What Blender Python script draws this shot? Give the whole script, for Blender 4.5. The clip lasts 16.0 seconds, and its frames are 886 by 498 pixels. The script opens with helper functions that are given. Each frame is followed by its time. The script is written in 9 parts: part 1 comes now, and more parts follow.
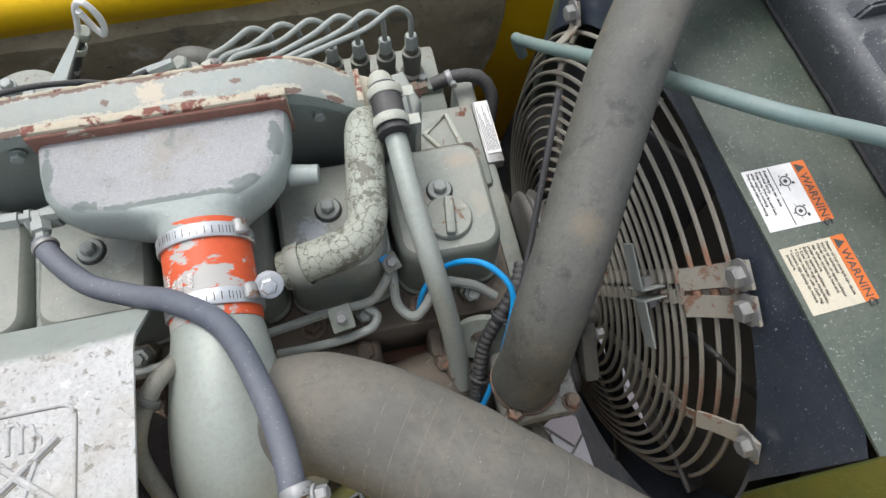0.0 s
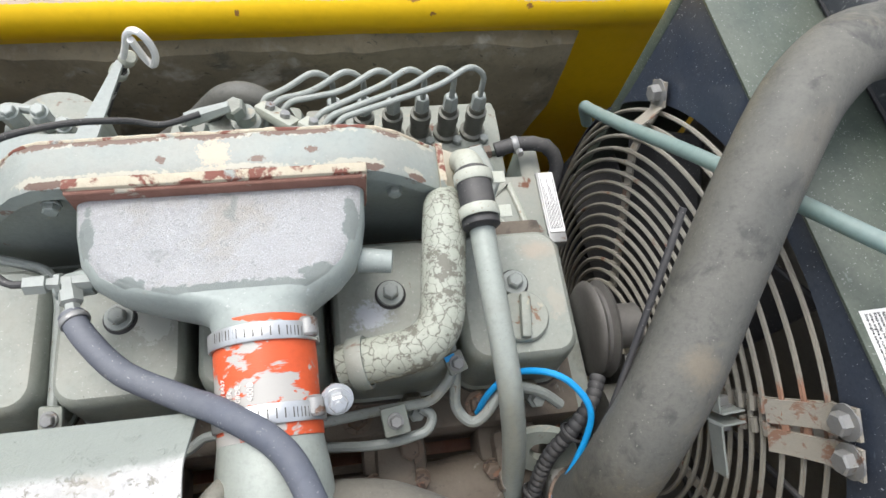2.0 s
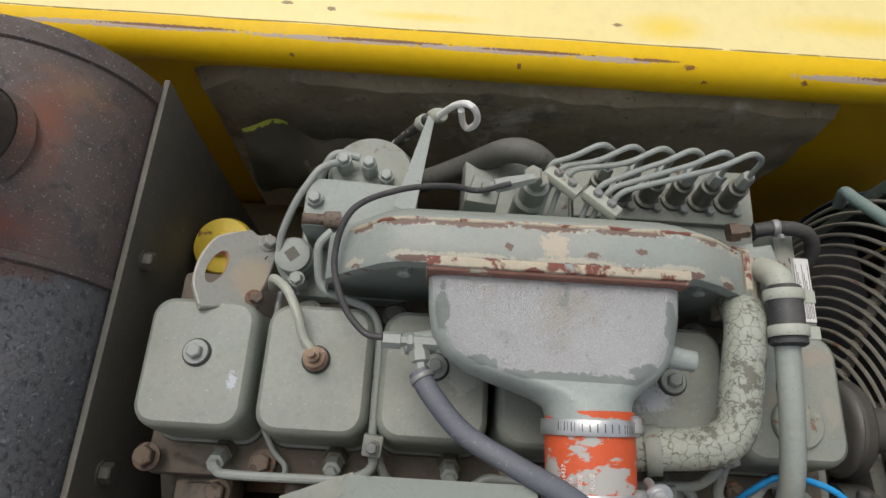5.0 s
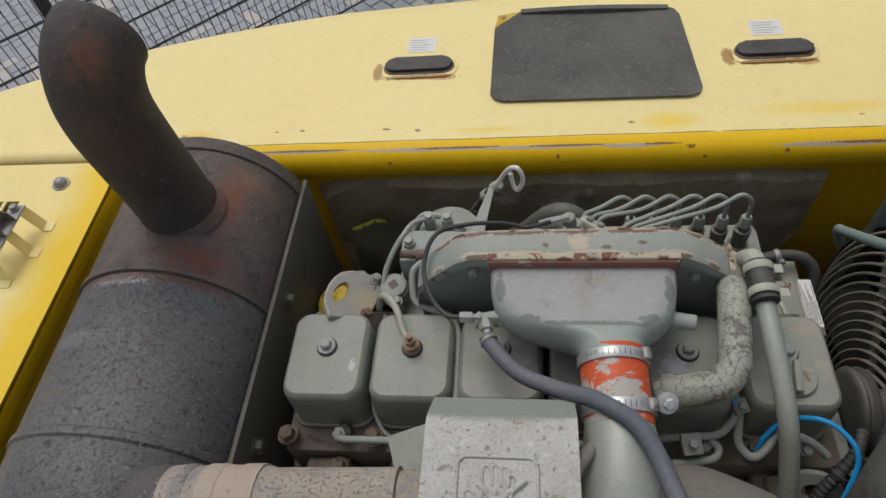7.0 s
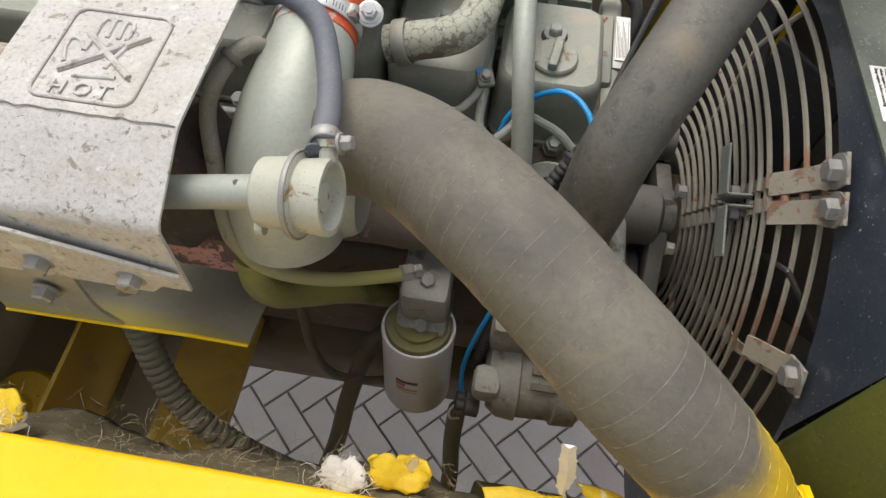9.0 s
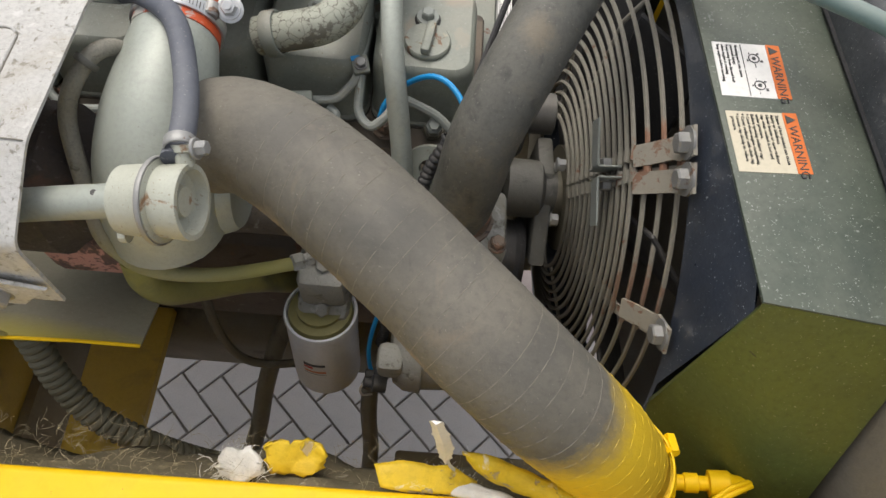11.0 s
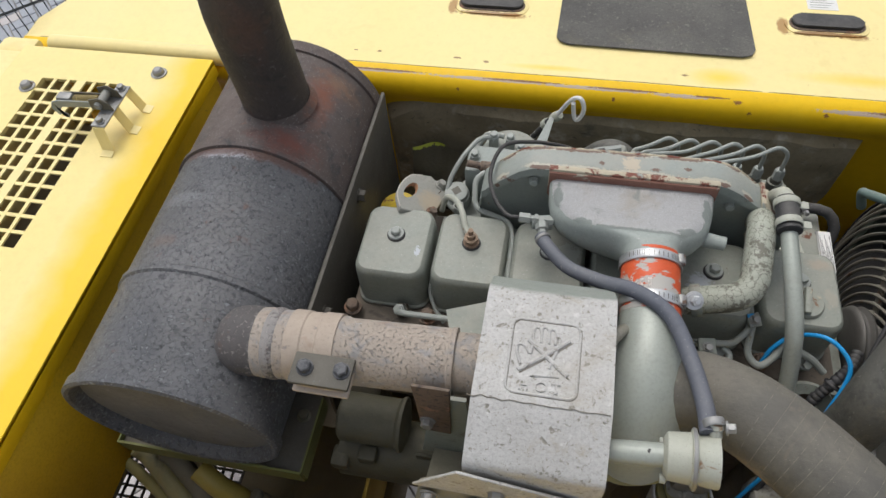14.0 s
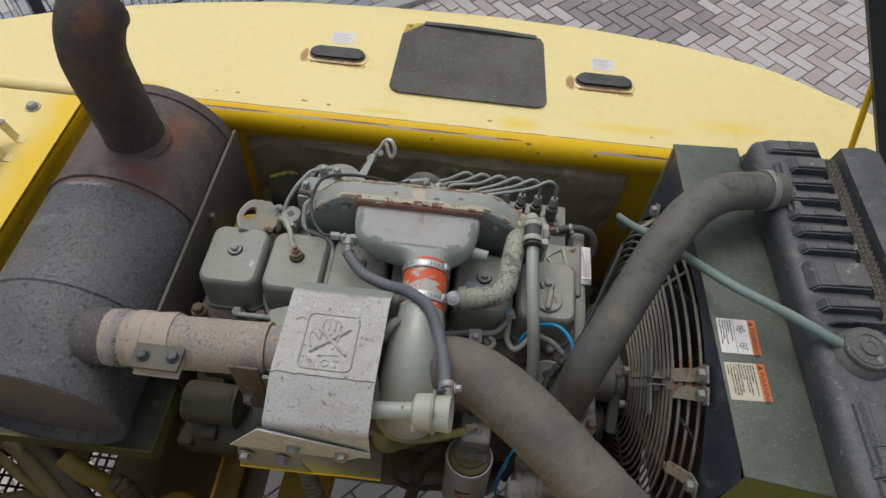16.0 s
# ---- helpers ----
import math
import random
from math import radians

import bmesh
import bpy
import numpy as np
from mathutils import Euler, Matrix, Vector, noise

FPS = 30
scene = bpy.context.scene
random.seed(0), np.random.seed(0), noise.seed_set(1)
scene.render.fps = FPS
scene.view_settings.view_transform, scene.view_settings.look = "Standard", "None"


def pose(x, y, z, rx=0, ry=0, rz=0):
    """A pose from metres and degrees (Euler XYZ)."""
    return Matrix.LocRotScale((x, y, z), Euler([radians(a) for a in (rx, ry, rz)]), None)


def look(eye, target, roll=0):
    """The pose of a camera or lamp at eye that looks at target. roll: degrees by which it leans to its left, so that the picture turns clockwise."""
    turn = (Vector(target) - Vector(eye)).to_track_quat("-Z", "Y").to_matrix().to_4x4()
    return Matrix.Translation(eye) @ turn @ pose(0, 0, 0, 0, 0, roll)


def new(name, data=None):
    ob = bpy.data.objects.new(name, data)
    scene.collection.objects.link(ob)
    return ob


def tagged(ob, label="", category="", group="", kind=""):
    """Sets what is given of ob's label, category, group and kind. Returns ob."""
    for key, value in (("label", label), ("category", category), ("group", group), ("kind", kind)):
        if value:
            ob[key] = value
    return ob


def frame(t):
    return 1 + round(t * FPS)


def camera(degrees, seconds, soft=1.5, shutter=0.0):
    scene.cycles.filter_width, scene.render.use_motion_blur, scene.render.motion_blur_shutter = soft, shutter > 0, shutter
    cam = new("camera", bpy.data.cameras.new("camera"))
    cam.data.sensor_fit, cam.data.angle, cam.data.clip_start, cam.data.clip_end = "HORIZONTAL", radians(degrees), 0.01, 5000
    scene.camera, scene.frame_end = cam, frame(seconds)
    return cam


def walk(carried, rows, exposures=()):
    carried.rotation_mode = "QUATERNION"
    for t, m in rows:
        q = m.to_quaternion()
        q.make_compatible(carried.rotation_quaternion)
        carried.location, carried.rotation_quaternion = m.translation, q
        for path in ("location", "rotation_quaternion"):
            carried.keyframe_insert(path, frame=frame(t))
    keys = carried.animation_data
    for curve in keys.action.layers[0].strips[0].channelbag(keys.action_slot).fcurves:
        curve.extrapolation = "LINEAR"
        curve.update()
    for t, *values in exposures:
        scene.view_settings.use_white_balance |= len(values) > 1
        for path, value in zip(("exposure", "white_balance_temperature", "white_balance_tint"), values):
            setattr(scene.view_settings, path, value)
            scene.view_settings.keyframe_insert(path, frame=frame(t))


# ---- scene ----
cam = camera(68.0, 16.0)
PATH = [
    (0, (0.51, -0.335, 2.206), (0.743, 0.452, 0.382), 4.5),
    (0.5, (0.529, -0.303, 2.148), (0.861, 0.461, 0.329), 5.6),
    (1, (0.504, -0.273, 2.142), (0.893, 0.483, 0.332), 12.3),
    (1.5, (0.477, -0.248, 2.141), (0.857, 0.517, 0.333), 14.4),
    (2, (0.437, -0.216, 2.17), (0.745, 0.586, 0.364), 14.6),
    (2.5, (0.385, -0.184, 2.229), (0.58, 0.606, 0.402), 11.4),
    (3, (0.344, -0.133, 2.277), (0.381, 0.518, 0.386), 0.2),
    (3.5, (0.306, -0.115, 2.28), (0.36, 0.504, 0.379), 7.7),
    (4, (0.277, -0.12, 2.274), (0.295, 0.598, 0.408), 5.5),
    (4.5, (0.262, -0.101, 2.27), (0.263, 0.601, 0.398), 3.3),
    (5, (0.237, -0.127, 2.248), (0.248, 0.593, 0.381), 4.4),
    (5.2, (0.225, -0.149, 2.245), (0.227, 0.598, 0.39), 4.9),
    (7.3, (0.319, -0.47, 2.385), (0.033, 0.72, 0.804), -11.6),
    (7.5, (0.355, -0.506, 2.337), (0.088, 0.674, 0.744), -10.9),
    (8, (0.406, -0.53, 2.246), (0.248, 0.599, 0.603), -8.3),
    (8.5, (0.49, -0.557, 2.171), (0.346, 0.49, 0.473), -1.7),
    (9, (0.557, -0.571, 2.095), (0.439, 0.408, 0.355), 2.7),
    (9.5, (0.572, -0.595, 2.053), (0.494, 0.312, 0.273), 4.5),
    (10, (0.6, -0.595, 2.044), (0.574, 0.27, 0.241), 5.4),
    (10.2, (0.616, -0.588, 2.046), (0.628, 0.282, 0.245), 6.0),
    (12.3, (0.58, -0.543, 2.331), (0.661, 0.45, 0.596), 8.9),
    (12.5, (0.555, -0.553, 2.352), (0.46, 0.444, 0.621), 4.0),
    (13, (0.482, -0.583, 2.381), (0.28, 0.442, 0.676), 3.7),
    (13.5, (0.327, -0.579, 2.379), (0.051, 0.45, 0.686), 0.6),
    (14, (0.235, -0.567, 2.429), (-0.073, 0.514, 0.775), -6.4),
    (14.5, (0.208, -0.552, 2.486), (-0.044, 0.57, 0.85), -8.2),
    (15, (0.234, -0.539, 2.544), (0.08, 0.663, 0.954), -8.1),
    (15.5, (0.345, -0.595, 2.579), (0.375, 0.583, 0.963), 1.8),
    (16, (0.436, -0.69, 2.627), (0.372, 0.476, 1.003), 3.9),
]
EXPOSURES = [
    (0.0, 0.38, 6200, 10), (1.0, 0.65, 6250, 10), (1.5, 0.62, 6250, 10), (2.0, 0.70, 6250, 10), (2.5, 0.42, 6250, 10), (3.5, 0.15, 6200, 10), (4.5, -0.35, 6400, 10), (5.0, -0.25, 6500, 10),
    (7.5, -0.70, 6550, 10), (8.0, -0.35, 6600, 10), (8.5, 0.18, 6700, 10), (9.0, 0.38, 6800, 10), (9.5, 0.18, 6900, 10), (10.0, -0.06, 7000, 10), (12.5, 0.86, 6200, 10), (13.0, 0.15, 6250, 10), (13.5, -0.15, 6350, 10), (14.0, -0.15, 6400, 10), (14.5, -0.45, 6450, 10), (15.0, -0.55, 6450, 10), (16.0, -0.55, 6450, 10)]
walk(cam, [(t, look(eye, target, roll)) for t, eye, target, roll in PATH], EXPOSURES)

# ---- world and light ----
SUN_EL, SUN_ROT = radians(66), radians(-30)
world = bpy.data.worlds.new("overcast_sky")
scene.world = world
world.use_nodes = True
wn = world.node_tree
sky = wn.nodes.new("ShaderNodeTexSky")
sky.sky_type, sky.sun_disc = "NISHITA", False
sky.sun_elevation, sky.sun_rotation = SUN_EL, SUN_ROT
sky.air_density, sky.dust_density = 1.0, 4.0
sat = wn.nodes.new("ShaderNodeHueSaturation")
sat.inputs["Saturation"].default_value = 0.35
wn.links.new(sky.outputs[0], sat.inputs["Color"])
wn.links.new(sat.outputs[0], wn.nodes["Background"].inputs[0])
wn.nodes["Background"].inputs[1].default_value = 0.20
sun = new("sun", bpy.data.lights.new("sun", "SUN"))
sun.data.energy, sun.data.angle, sun.data.color = 1.0, radians(30), (1.0, 0.97, 0.92)
sun.matrix_world = look((-1.0, 2.2, 7.0), (0.3, 0.0, 1.5))


# ---- mesh helpers ----
def finish(bm, smooth=35):
    me = bpy.data.meshes.new("mesh")
    bmesh.ops.recalc_face_normals(bm, faces=bm.faces[:])
    bm.to_mesh(me)
    bm.free()
    if smooth:
        for p in me.polygons:
            p.use_smooth = True
        me.set_sharp_from_angle(angle=radians(smooth))
    return me


def part(name, bm, material, parent=None, label="", smooth=35):
    """One mesh object under a thing or a part."""
    me = finish(bm, smooth) if isinstance(bm, bmesh.types.BMesh) else bm
    if not me.materials:
        me.materials.append(material)
    ob = new(name, me)
    if parent:
        ob.parent = parent
    if label:
        ob["label"] = label
    return ob


def thing(name, label, category, group="", kind="", at=(0, 0, 0)):
    ob = new(name)
    ob.empty_display_size = 0.05
    ob.location = at
    return tagged(ob, label, category, group, kind)


def solid(name, bm, material, label, category, group="", kind="", smooth=35):
    return tagged(part(name, bm, material, None, "", smooth), label, category, group, kind)


def grid_faces(bm, rings, close=True, caps=True):
    """Skin a list of rings of points."""
    vs = [[bm.verts.new(p) for p in r] for r in rings]
    n = len(vs[0])
    for a, b in zip(vs, vs[1:]):
        for i in range(n if close else n - 1):
            bm.faces.new((a[i], a[(i + 1) % n], b[(i + 1) % n], b[i]))
    if caps and close:
        bm.faces.new(vs[0][::-1])
        bm.faces.new(vs[-1])
    return bm


def spline(pts, step=0.012):
    """Catmull-Rom samples through the points."""
    p = [np.array(q, float) for q in pts]
    if len(p) == 2:
        n = max(2, int(np.linalg.norm(p[1] - p[0]) / step))
        return [p[0] + (p[1] - p[0]) * i / n for i in range(n + 1)]
    p = [2 * p[0] - p[1]] + p + [2 * p[-1] - p[-2]]
    out = []
    for i in range(1, len(p) - 2):
        a, b, c, d = p[i - 1:i + 3]
        n = max(2, int(np.linalg.norm(c - b) / step))
        for k in range(n):
            t = k / n
            out.append(0.5 * (2 * b + (c - a) * t + (2 * a - 5 * b + 4 * c - d) * t * t + (3 * b - a - 3 * c + d) * t ** 3))
    return out + [p[-2]]


def rounded(pts, radius, step=0.006):
    """A polyline with rounded corners, as bent pipe."""
    p = [np.array(q, float) for q in pts]
    out = [p[0]]
    for a, b, c in zip(p, p[1:], p[2:]):
        u, v = a - b, c - b
        lu, lv = np.linalg.norm(u), np.linalg.norm(v)
        r = min(radius, lu * 0.48, lv * 0.48)
        s, e = b + u / lu * r, b + v / lv * r
        n = max(4, int(r * 1.5 / step))
        for k in range(n + 1):
            t = k / n
            out.append((1 - t) ** 2 * s + 2 * t * (1 - t) * b + t * t * e)
    out.append(p[-1])
    return out


def frames_along(path):
    """Tangent and two normals at each point, with no twist."""
    path = [np.array(q, float) for q in path]
    tans = []
    for i in range(len(path)):
        d = path[min(i + 1, len(path) - 1)] - path[max(i - 1, 0)]
        tans.append(d / (np.linalg.norm(d) + 1e-12))
    ref = np.array([0, 0, 1.0]) if abs(tans[0][2]) < 0.9 else np.array([1.0, 0, 0])
    n = np.cross(tans[0], ref)
    n /= np.linalg.norm(n)
    out = []
    for q, t in zip(path, tans):
        n = n - t * (n @ t)
        n /= np.linalg.norm(n)
        out.append((q, t, n, np.cross(t, n)))
    return out


def sweep(bm, path, radius, seg=12, caps=True, wobble=0.0):
    """A tube along the path; radius is a number or a function of 0..1."""
    fr = frames_along(path)
    rings = []
    for i, (q, t, n, b) in enumerate(fr):
        f = i / max(1, len(fr) - 1)
        r = radius(f) if callable(radius) else radius
        if wobble:
            r *= 1 + wobble * noise.noise(Vector(q) * 40)
        rings.append([Vector(q + r * (math.cos(2 * math.pi * k / seg) * n + math.sin(2 * math.pi * k / seg) * b)) for k in range(seg)])
    return grid_faces(bm, rings, True, caps)


def axes(direction):
    t = np.array(direction, float)
    t /= np.linalg.norm(t)
    ref = np.array([0, 0, 1.0]) if abs(t[2]) < 0.9 else np.array([1.0, 0, 0])
    n = np.cross(ref, t)
    n /= np.linalg.norm(n)
    return t, n, np.cross(t, n)


def lathe(bm, at, direction, profile, seg=24, caps=True):
    """Turn the profile, pairs (along, radius), about a line through at."""
    t, n, b = axes(direction)
    at = np.array(at, float)
    rings = []
    for s, r in profile:
        r = max(r, 1e-5)
        rings.append([Vector(at + s * t + r * (math.cos(2 * math.pi * k / seg) * n + math.sin(2 * math.pi * k / seg) * b)) for k in range(seg)])
    return grid_faces(bm, rings, True, caps)


def box(bm, lo, hi, bevel=0.0, seg=2, m=None):
    """A box between two corners, bevelled."""
    c = [(a + b) / 2 for a, b in zip(lo, hi)]
    s = [abs(b - a) for a, b in zip(lo, hi)]
    mat4 = Matrix.Translation(c) @ Matrix.Diagonal((*s, 1))
    r = bmesh.ops.create_cube(bm, size=1, matrix=(m @ mat4) if m else mat4)
    if bevel:
        es = {e for v in r["verts"] for e in v.link_edges}
        bmesh.ops.bevel(bm, geom=list(es), offset=min(bevel, min(s) * 0.45), segments=seg, profile=0.5, affect="EDGES", clamp_overlap=True)
    return bm


def prism(bm, outline, lo, hi, axis="z", bevel=0.0, seg=2):
    """A flat outline raised along an axis from lo to hi."""
    def put(u, v, w):
        return {"z": (u, v, w), "y": (u, w, v), "x": (w, u, v)}[axis]
    start = len(bm.verts)
    a = [bm.verts.new(put(u, v, lo)) for u, v in outline]
    b = [bm.verts.new(put(u, v, hi)) for u, v in outline]
    n = len(a)
    fs = [bm.faces.new(a[::-1]), bm.faces.new(b)]
    for i in range(n):
        fs.append(bm.faces.new((a[i], a[(i + 1) % n], b[(i + 1) % n], b[i])))
    if bevel:
        es = [e for f in fs[:2] for e in f.edges]
        bmesh.ops.bevel(bm, geom=es, offset=bevel, segments=seg, profile=0.5, affect="EDGES", clamp_overlap=True)
    return bm


def rrect(w, h, r, n=5, cx=0.0, cy=0.0):
    """The outline of a rectangle with round corners."""
    out = []
    for sx, sy, a0 in ((1, 1, 0), (-1, 1, 90), (-1, -1, 180), (1, -1, 270)):
        for k in range(n + 1):
            a = radians(a0 + 90 * k / n)
            out.append((cx + sx * (w / 2 - r) + r * math.cos(a), cy + sy * (h / 2 - r) + r * math.sin(a)))
    return out


def hexbolt(bm, at, direction, af=0.013, head=0.008, washer=0.0):
    """A hexagon head with a chamfer and a washer."""
    s = 0.0
    r = af / 1.732
    if washer:
        lathe(bm, at, direction, [(-0.001, washer * 0.6), (0, washer), (0.0018, washer), (0.0022, washer * 0.95)], 18)
        s = 0.002
    lathe(bm, at, direction, [(s - 0.001, r), (s + head * 0.85, r), (s + head, r * 0.82)], 6)
    return bm


def clamp_band(bm, at, direction, r, width, thick=0.0022):
    lathe(bm, at, direction, [(-width / 2, r), (-width / 2, r + thick), (-width / 2 + 0.001, r + thick + 0.0006), (width / 2 - 0.001, r + thick + 0.0006), (width / 2, r + thick), (width / 2, r)], 40, caps=False)
    return bm


def text_mesh(body, size, depth=0.0004):
    """A flat mesh of letters in the built-in font, from the origin."""
    cu = bpy.data.curves.new("text", "FONT")
    cu.body, cu.size, cu.extrude, cu.resolution_u = body, size, depth, 2
    tmp = bpy.data.objects.new("text", cu)
    scene.collection.objects.link(tmp)
    bpy.context.view_layer.update()
    me = bpy.data.meshes.new_from_object(tmp.evaluated_get(bpy.context.evaluated_depsgraph_get()))
    bpy.data.objects.remove(tmp)
    me.materials.clear()
    return me


def words(body, size, material, parent, m, name="lettering"):
    me = text_mesh(body, size)
    me.materials.append(material)
    ob = new(name, me)
    ob.parent = parent
    ob.matrix_local = m
    return ob


# ---- materials ----
def mat(name, base, second=None, rough=0.55, metal=0.0, big=6.0, fine=180.0, amount=0.5, bump=0.15, spots=None, spot_at=0.62, spot_scale=30.0, spot_sharp=0.05,
        dust=None, dust_at=0.55, spec=0.4, stretch=(1, 1, 1), grime=None, grime_at=0.6, coat=0.0, more=(), speck=None, speck_at=0.68):
    """A painted or bare surface: two tones at a broad scale, fine grain, chips in a further colour and dust on what faces up."""
    m = bpy.data.materials.new(name)
    m.use_nodes = True
    nt = m.node_tree
    N, L = nt.nodes, nt.links
    bs = N["Principled BSDF"]
    bs.inputs["Metallic"].default_value = metal
    bs.inputs["Specular IOR Level"].default_value = spec
    bs.inputs["Coat Weight"].default_value = coat
    tc = N.new("ShaderNodeTexCoord")
    mp = N.new("ShaderNodeMapping")
    mp.inputs["Scale"].default_value = stretch
    L.new(tc.outputs["Object"], mp.inputs[0])
    vec = mp.outputs[0]

    def tex(scale, detail=6.0, rough_=0.6, dist=0.0):
        n = N.new("ShaderNodeTexNoise")
        n.inputs["Scale"].default_value, n.inputs["Detail"].default_value = scale, detail
        n.inputs["Roughness"].default_value, n.inputs["Distortion"].default_value = rough_, dist
        L.new(vec, n.inputs["Vector"])
        return n.outputs["Fac"]

    def ramp(src, lo, hi):
        r = N.new("ShaderNodeMapRange")
        r.inputs["From Min"].default_value, r.inputs["From Max"].default_value = lo, hi
        L.new(src, r.inputs[0])
        return r.outputs[0]

    def mix(fac, a, b, mode="MIX"):
        x = N.new("ShaderNodeMix")
        x.data_type, x.blend_type = "RGBA", mode
        for sock, v in ((x.inputs[0], fac), (x.inputs["A"], a), (x.inputs["B"], b)):
            if hasattr(v, "is_linked"):
                L.new(v, sock)
            else:
                sock.default_value = v
        return x.outputs["Result"]

    def times(src, k):
        q = N.new("ShaderNodeMath")
        q.operation = "MULTIPLY"
        L.new(src, q.inputs[0])
        if hasattr(k, "is_linked"):
            L.new(k, q.inputs[1])
        else:
            q.inputs[1].default_value = k
        return q.outputs[0]

    second = second or tuple(c * 0.72 for c in base[:3]) + (1,)
    col = mix(times(ramp(tex(big, 5, 0.6, 0.3), 0.38, 0.66), amount), base, second)
    grain = tex(fine, 4, 0.7)
    dark = tuple(c * 0.6 for c in base[:3]) + (1,)
    col = mix(times(ramp(grain, 0.46, 0.70), 0.55 * amount), col, dark)
    blotch = tex(big * 7, 6, 0.68, 0.4)
    col = mix(times(ramp(blotch, 0.54, 0.70), 0.26 * min(1, amount * 1.4)), col, tuple(c * 0.62 for c in base[:3]) + (1,))
    rgh = ramp(tex(big * 3, 4), 0.2, 0.8)
    rr = N.new("ShaderNodeMapRange")
    rr.inputs["To Min"].default_value, rr.inputs["To Max"].default_value = max(0.04, rough - 0.14), min(1, rough + 0.14)
    L.new(rgh, rr.inputs[0])
    rough_out = rr.outputs[0]
    height = times(grain, 1.0)
    if grime:
        col = mix(times(ramp(tex(big * 1.7, 6, 0.65, 0.6), grime_at, grime_at + 0.18), 0.75), col, grime)
    if dust:
        geo = N.new("ShaderNodeNewGeometry")
        sp = N.new("ShaderNodeSeparateXYZ")
        L.new(geo.outputs["Normal"], sp.inputs[0])
        d = times(ramp(sp.outputs["Z"], 0.25, 0.95), ramp(tex(big * 2.3, 6, 0.7), dust_at - 0.25, dust_at + 0.2))
        col = mix(times(d, 0.6), col, dust)
    if spots:
        chip = ramp(tex(spot_scale, 5, 0.62, 0.4), spot_at, spot_at + spot_sharp)
        col = mix(chip, col, spots)
        inv = times(chip, -0.8)
        add = N.new("ShaderNodeMath")
        L.new(height, add.inputs[0])
        L.new(inv, add.inputs[1])
        height = add.outputs[0]
    for colour, at, scale, sharp, strength in more:
        layer = ramp(tex(scale, 7, 0.66, 0.5), at, at + sharp)
        col = mix(times(layer, strength), col, colour)
    if speck:
        col = mix(times(ramp(tex(420, 2, 0.5), speck_at, speck_at + 0.04), 0.8), col, speck)
    L.new(col, bs.inputs["Base Color"])
    L.new(rough_out, bs.inputs["Roughness"])
    bp = N.new("ShaderNodeBump")
    bp.inputs["Strength"].default_value, bp.inputs["Distance"].default_value = min(1.0, bump * 1.3), 0.0015
    L.new(height, bp.inputs["Height"])
    L.new(bp.outputs[0], bs.inputs["Normal"])
    return m


def patched(m, colour, centre, size, grain=45.0, edge=0.25, rag=1.5, strength=1.0):
    """A worn, stained or highlight-coloured patch with a ragged border, lying at one place of the scene."""
    nt = m.node_tree
    N, L = nt.nodes, nt.links
    bs = N["Principled BSDF"]
    old = bs.inputs["Base Color"].links[0].from_socket
    geo = N.new("ShaderNodeNewGeometry")
    mp = N.new("ShaderNodeMapping")
    mp.vector_type = "TEXTURE"
    mp.inputs["Location"].default_value, mp.inputs["Scale"].default_value = centre, size
    L.new(geo.outputs["Position"], mp.inputs[0])
    ln = N.new("ShaderNodeVectorMath")
    ln.operation = "LENGTH"
    L.new(mp.outputs[0], ln.inputs[0])
    no = N.new("ShaderNodeTexNoise")
    no.inputs["Scale"].default_value, no.inputs["Detail"].default_value, no.inputs["Roughness"].default_value = grain, 9, 0.74
    L.new(geo.outputs["Position"], no.inputs["Vector"])
    ma = N.new("ShaderNodeMath")
    ma.operation = "MULTIPLY_ADD"
    L.new(no.outputs["Fac"], ma.inputs[0])
    ma.inputs[1].default_value = -rag
    L.new(ln.outputs["Value"], ma.inputs[2])
    r = N.new("ShaderNodeMapRange")
    r.inputs["From Min"].default_value, r.inputs["From Max"].default_value = 1 - rag * 0.5, 1 - rag * 0.5 - edge
    r.inputs["To Max"].default_value = strength
    L.new(ma.outputs[0], r.inputs[0])
    x = N.new("ShaderNodeMix")
    x.data_type = "RGBA"
    L.new(r.outputs[0], x.inputs[0])
    L.new(old, x.inputs["A"])
    x.inputs["B"].default_value = colour
    L.new(x.outputs["Result"], bs.inputs["Base Color"])
    return m


RUST = (0.13, 0.05, 0.025, 1)
DUST = (0.36, 0.33, 0.27, 1)
GREY = (0.222, 0.245, 0.212, 1)      # the engine's grey-green paint
M_COVER = mat("cover_paint", (0.240, 0.258, 0.222, 1), (0.268, 0.282, 0.240, 1), 0.5, amount=0.6, bump=0.14, spots=(0.32, 0.36, 0.38, 1), spot_at=0.72, spot_scale=14, dust=DUST, dust_at=0.62, more=((RUST, 0.69, 70, 0.02, 0.9), ((0.19, 0.20, 0.17, 1), 0.56, 9, 0.2, 0.5), ((0.11, 0.10, 0.08, 1), 0.67, 240, 0.03, 0.8), ((0.36, 0.34, 0.28, 1), 0.69, 110, 0.02, 0.8)), speck=(0.38, 0.38, 0.34, 1), speck_at=0.675)
M_ENGINE = mat("engine_paint", GREY, (0.17, 0.185, 0.165, 1), 0.55, bump=0.25, spots=RUST, spot_at=0.64, spot_scale=24, dust=DUST, more=(((0.34, 0.30, 0.22, 1), 0.63, 40, 0.05, 0.8), ((0.09, 0.075, 0.06, 1), 0.56, 16, 0.15, 0.6)), speck=(0.36, 0.34, 0.30, 1))
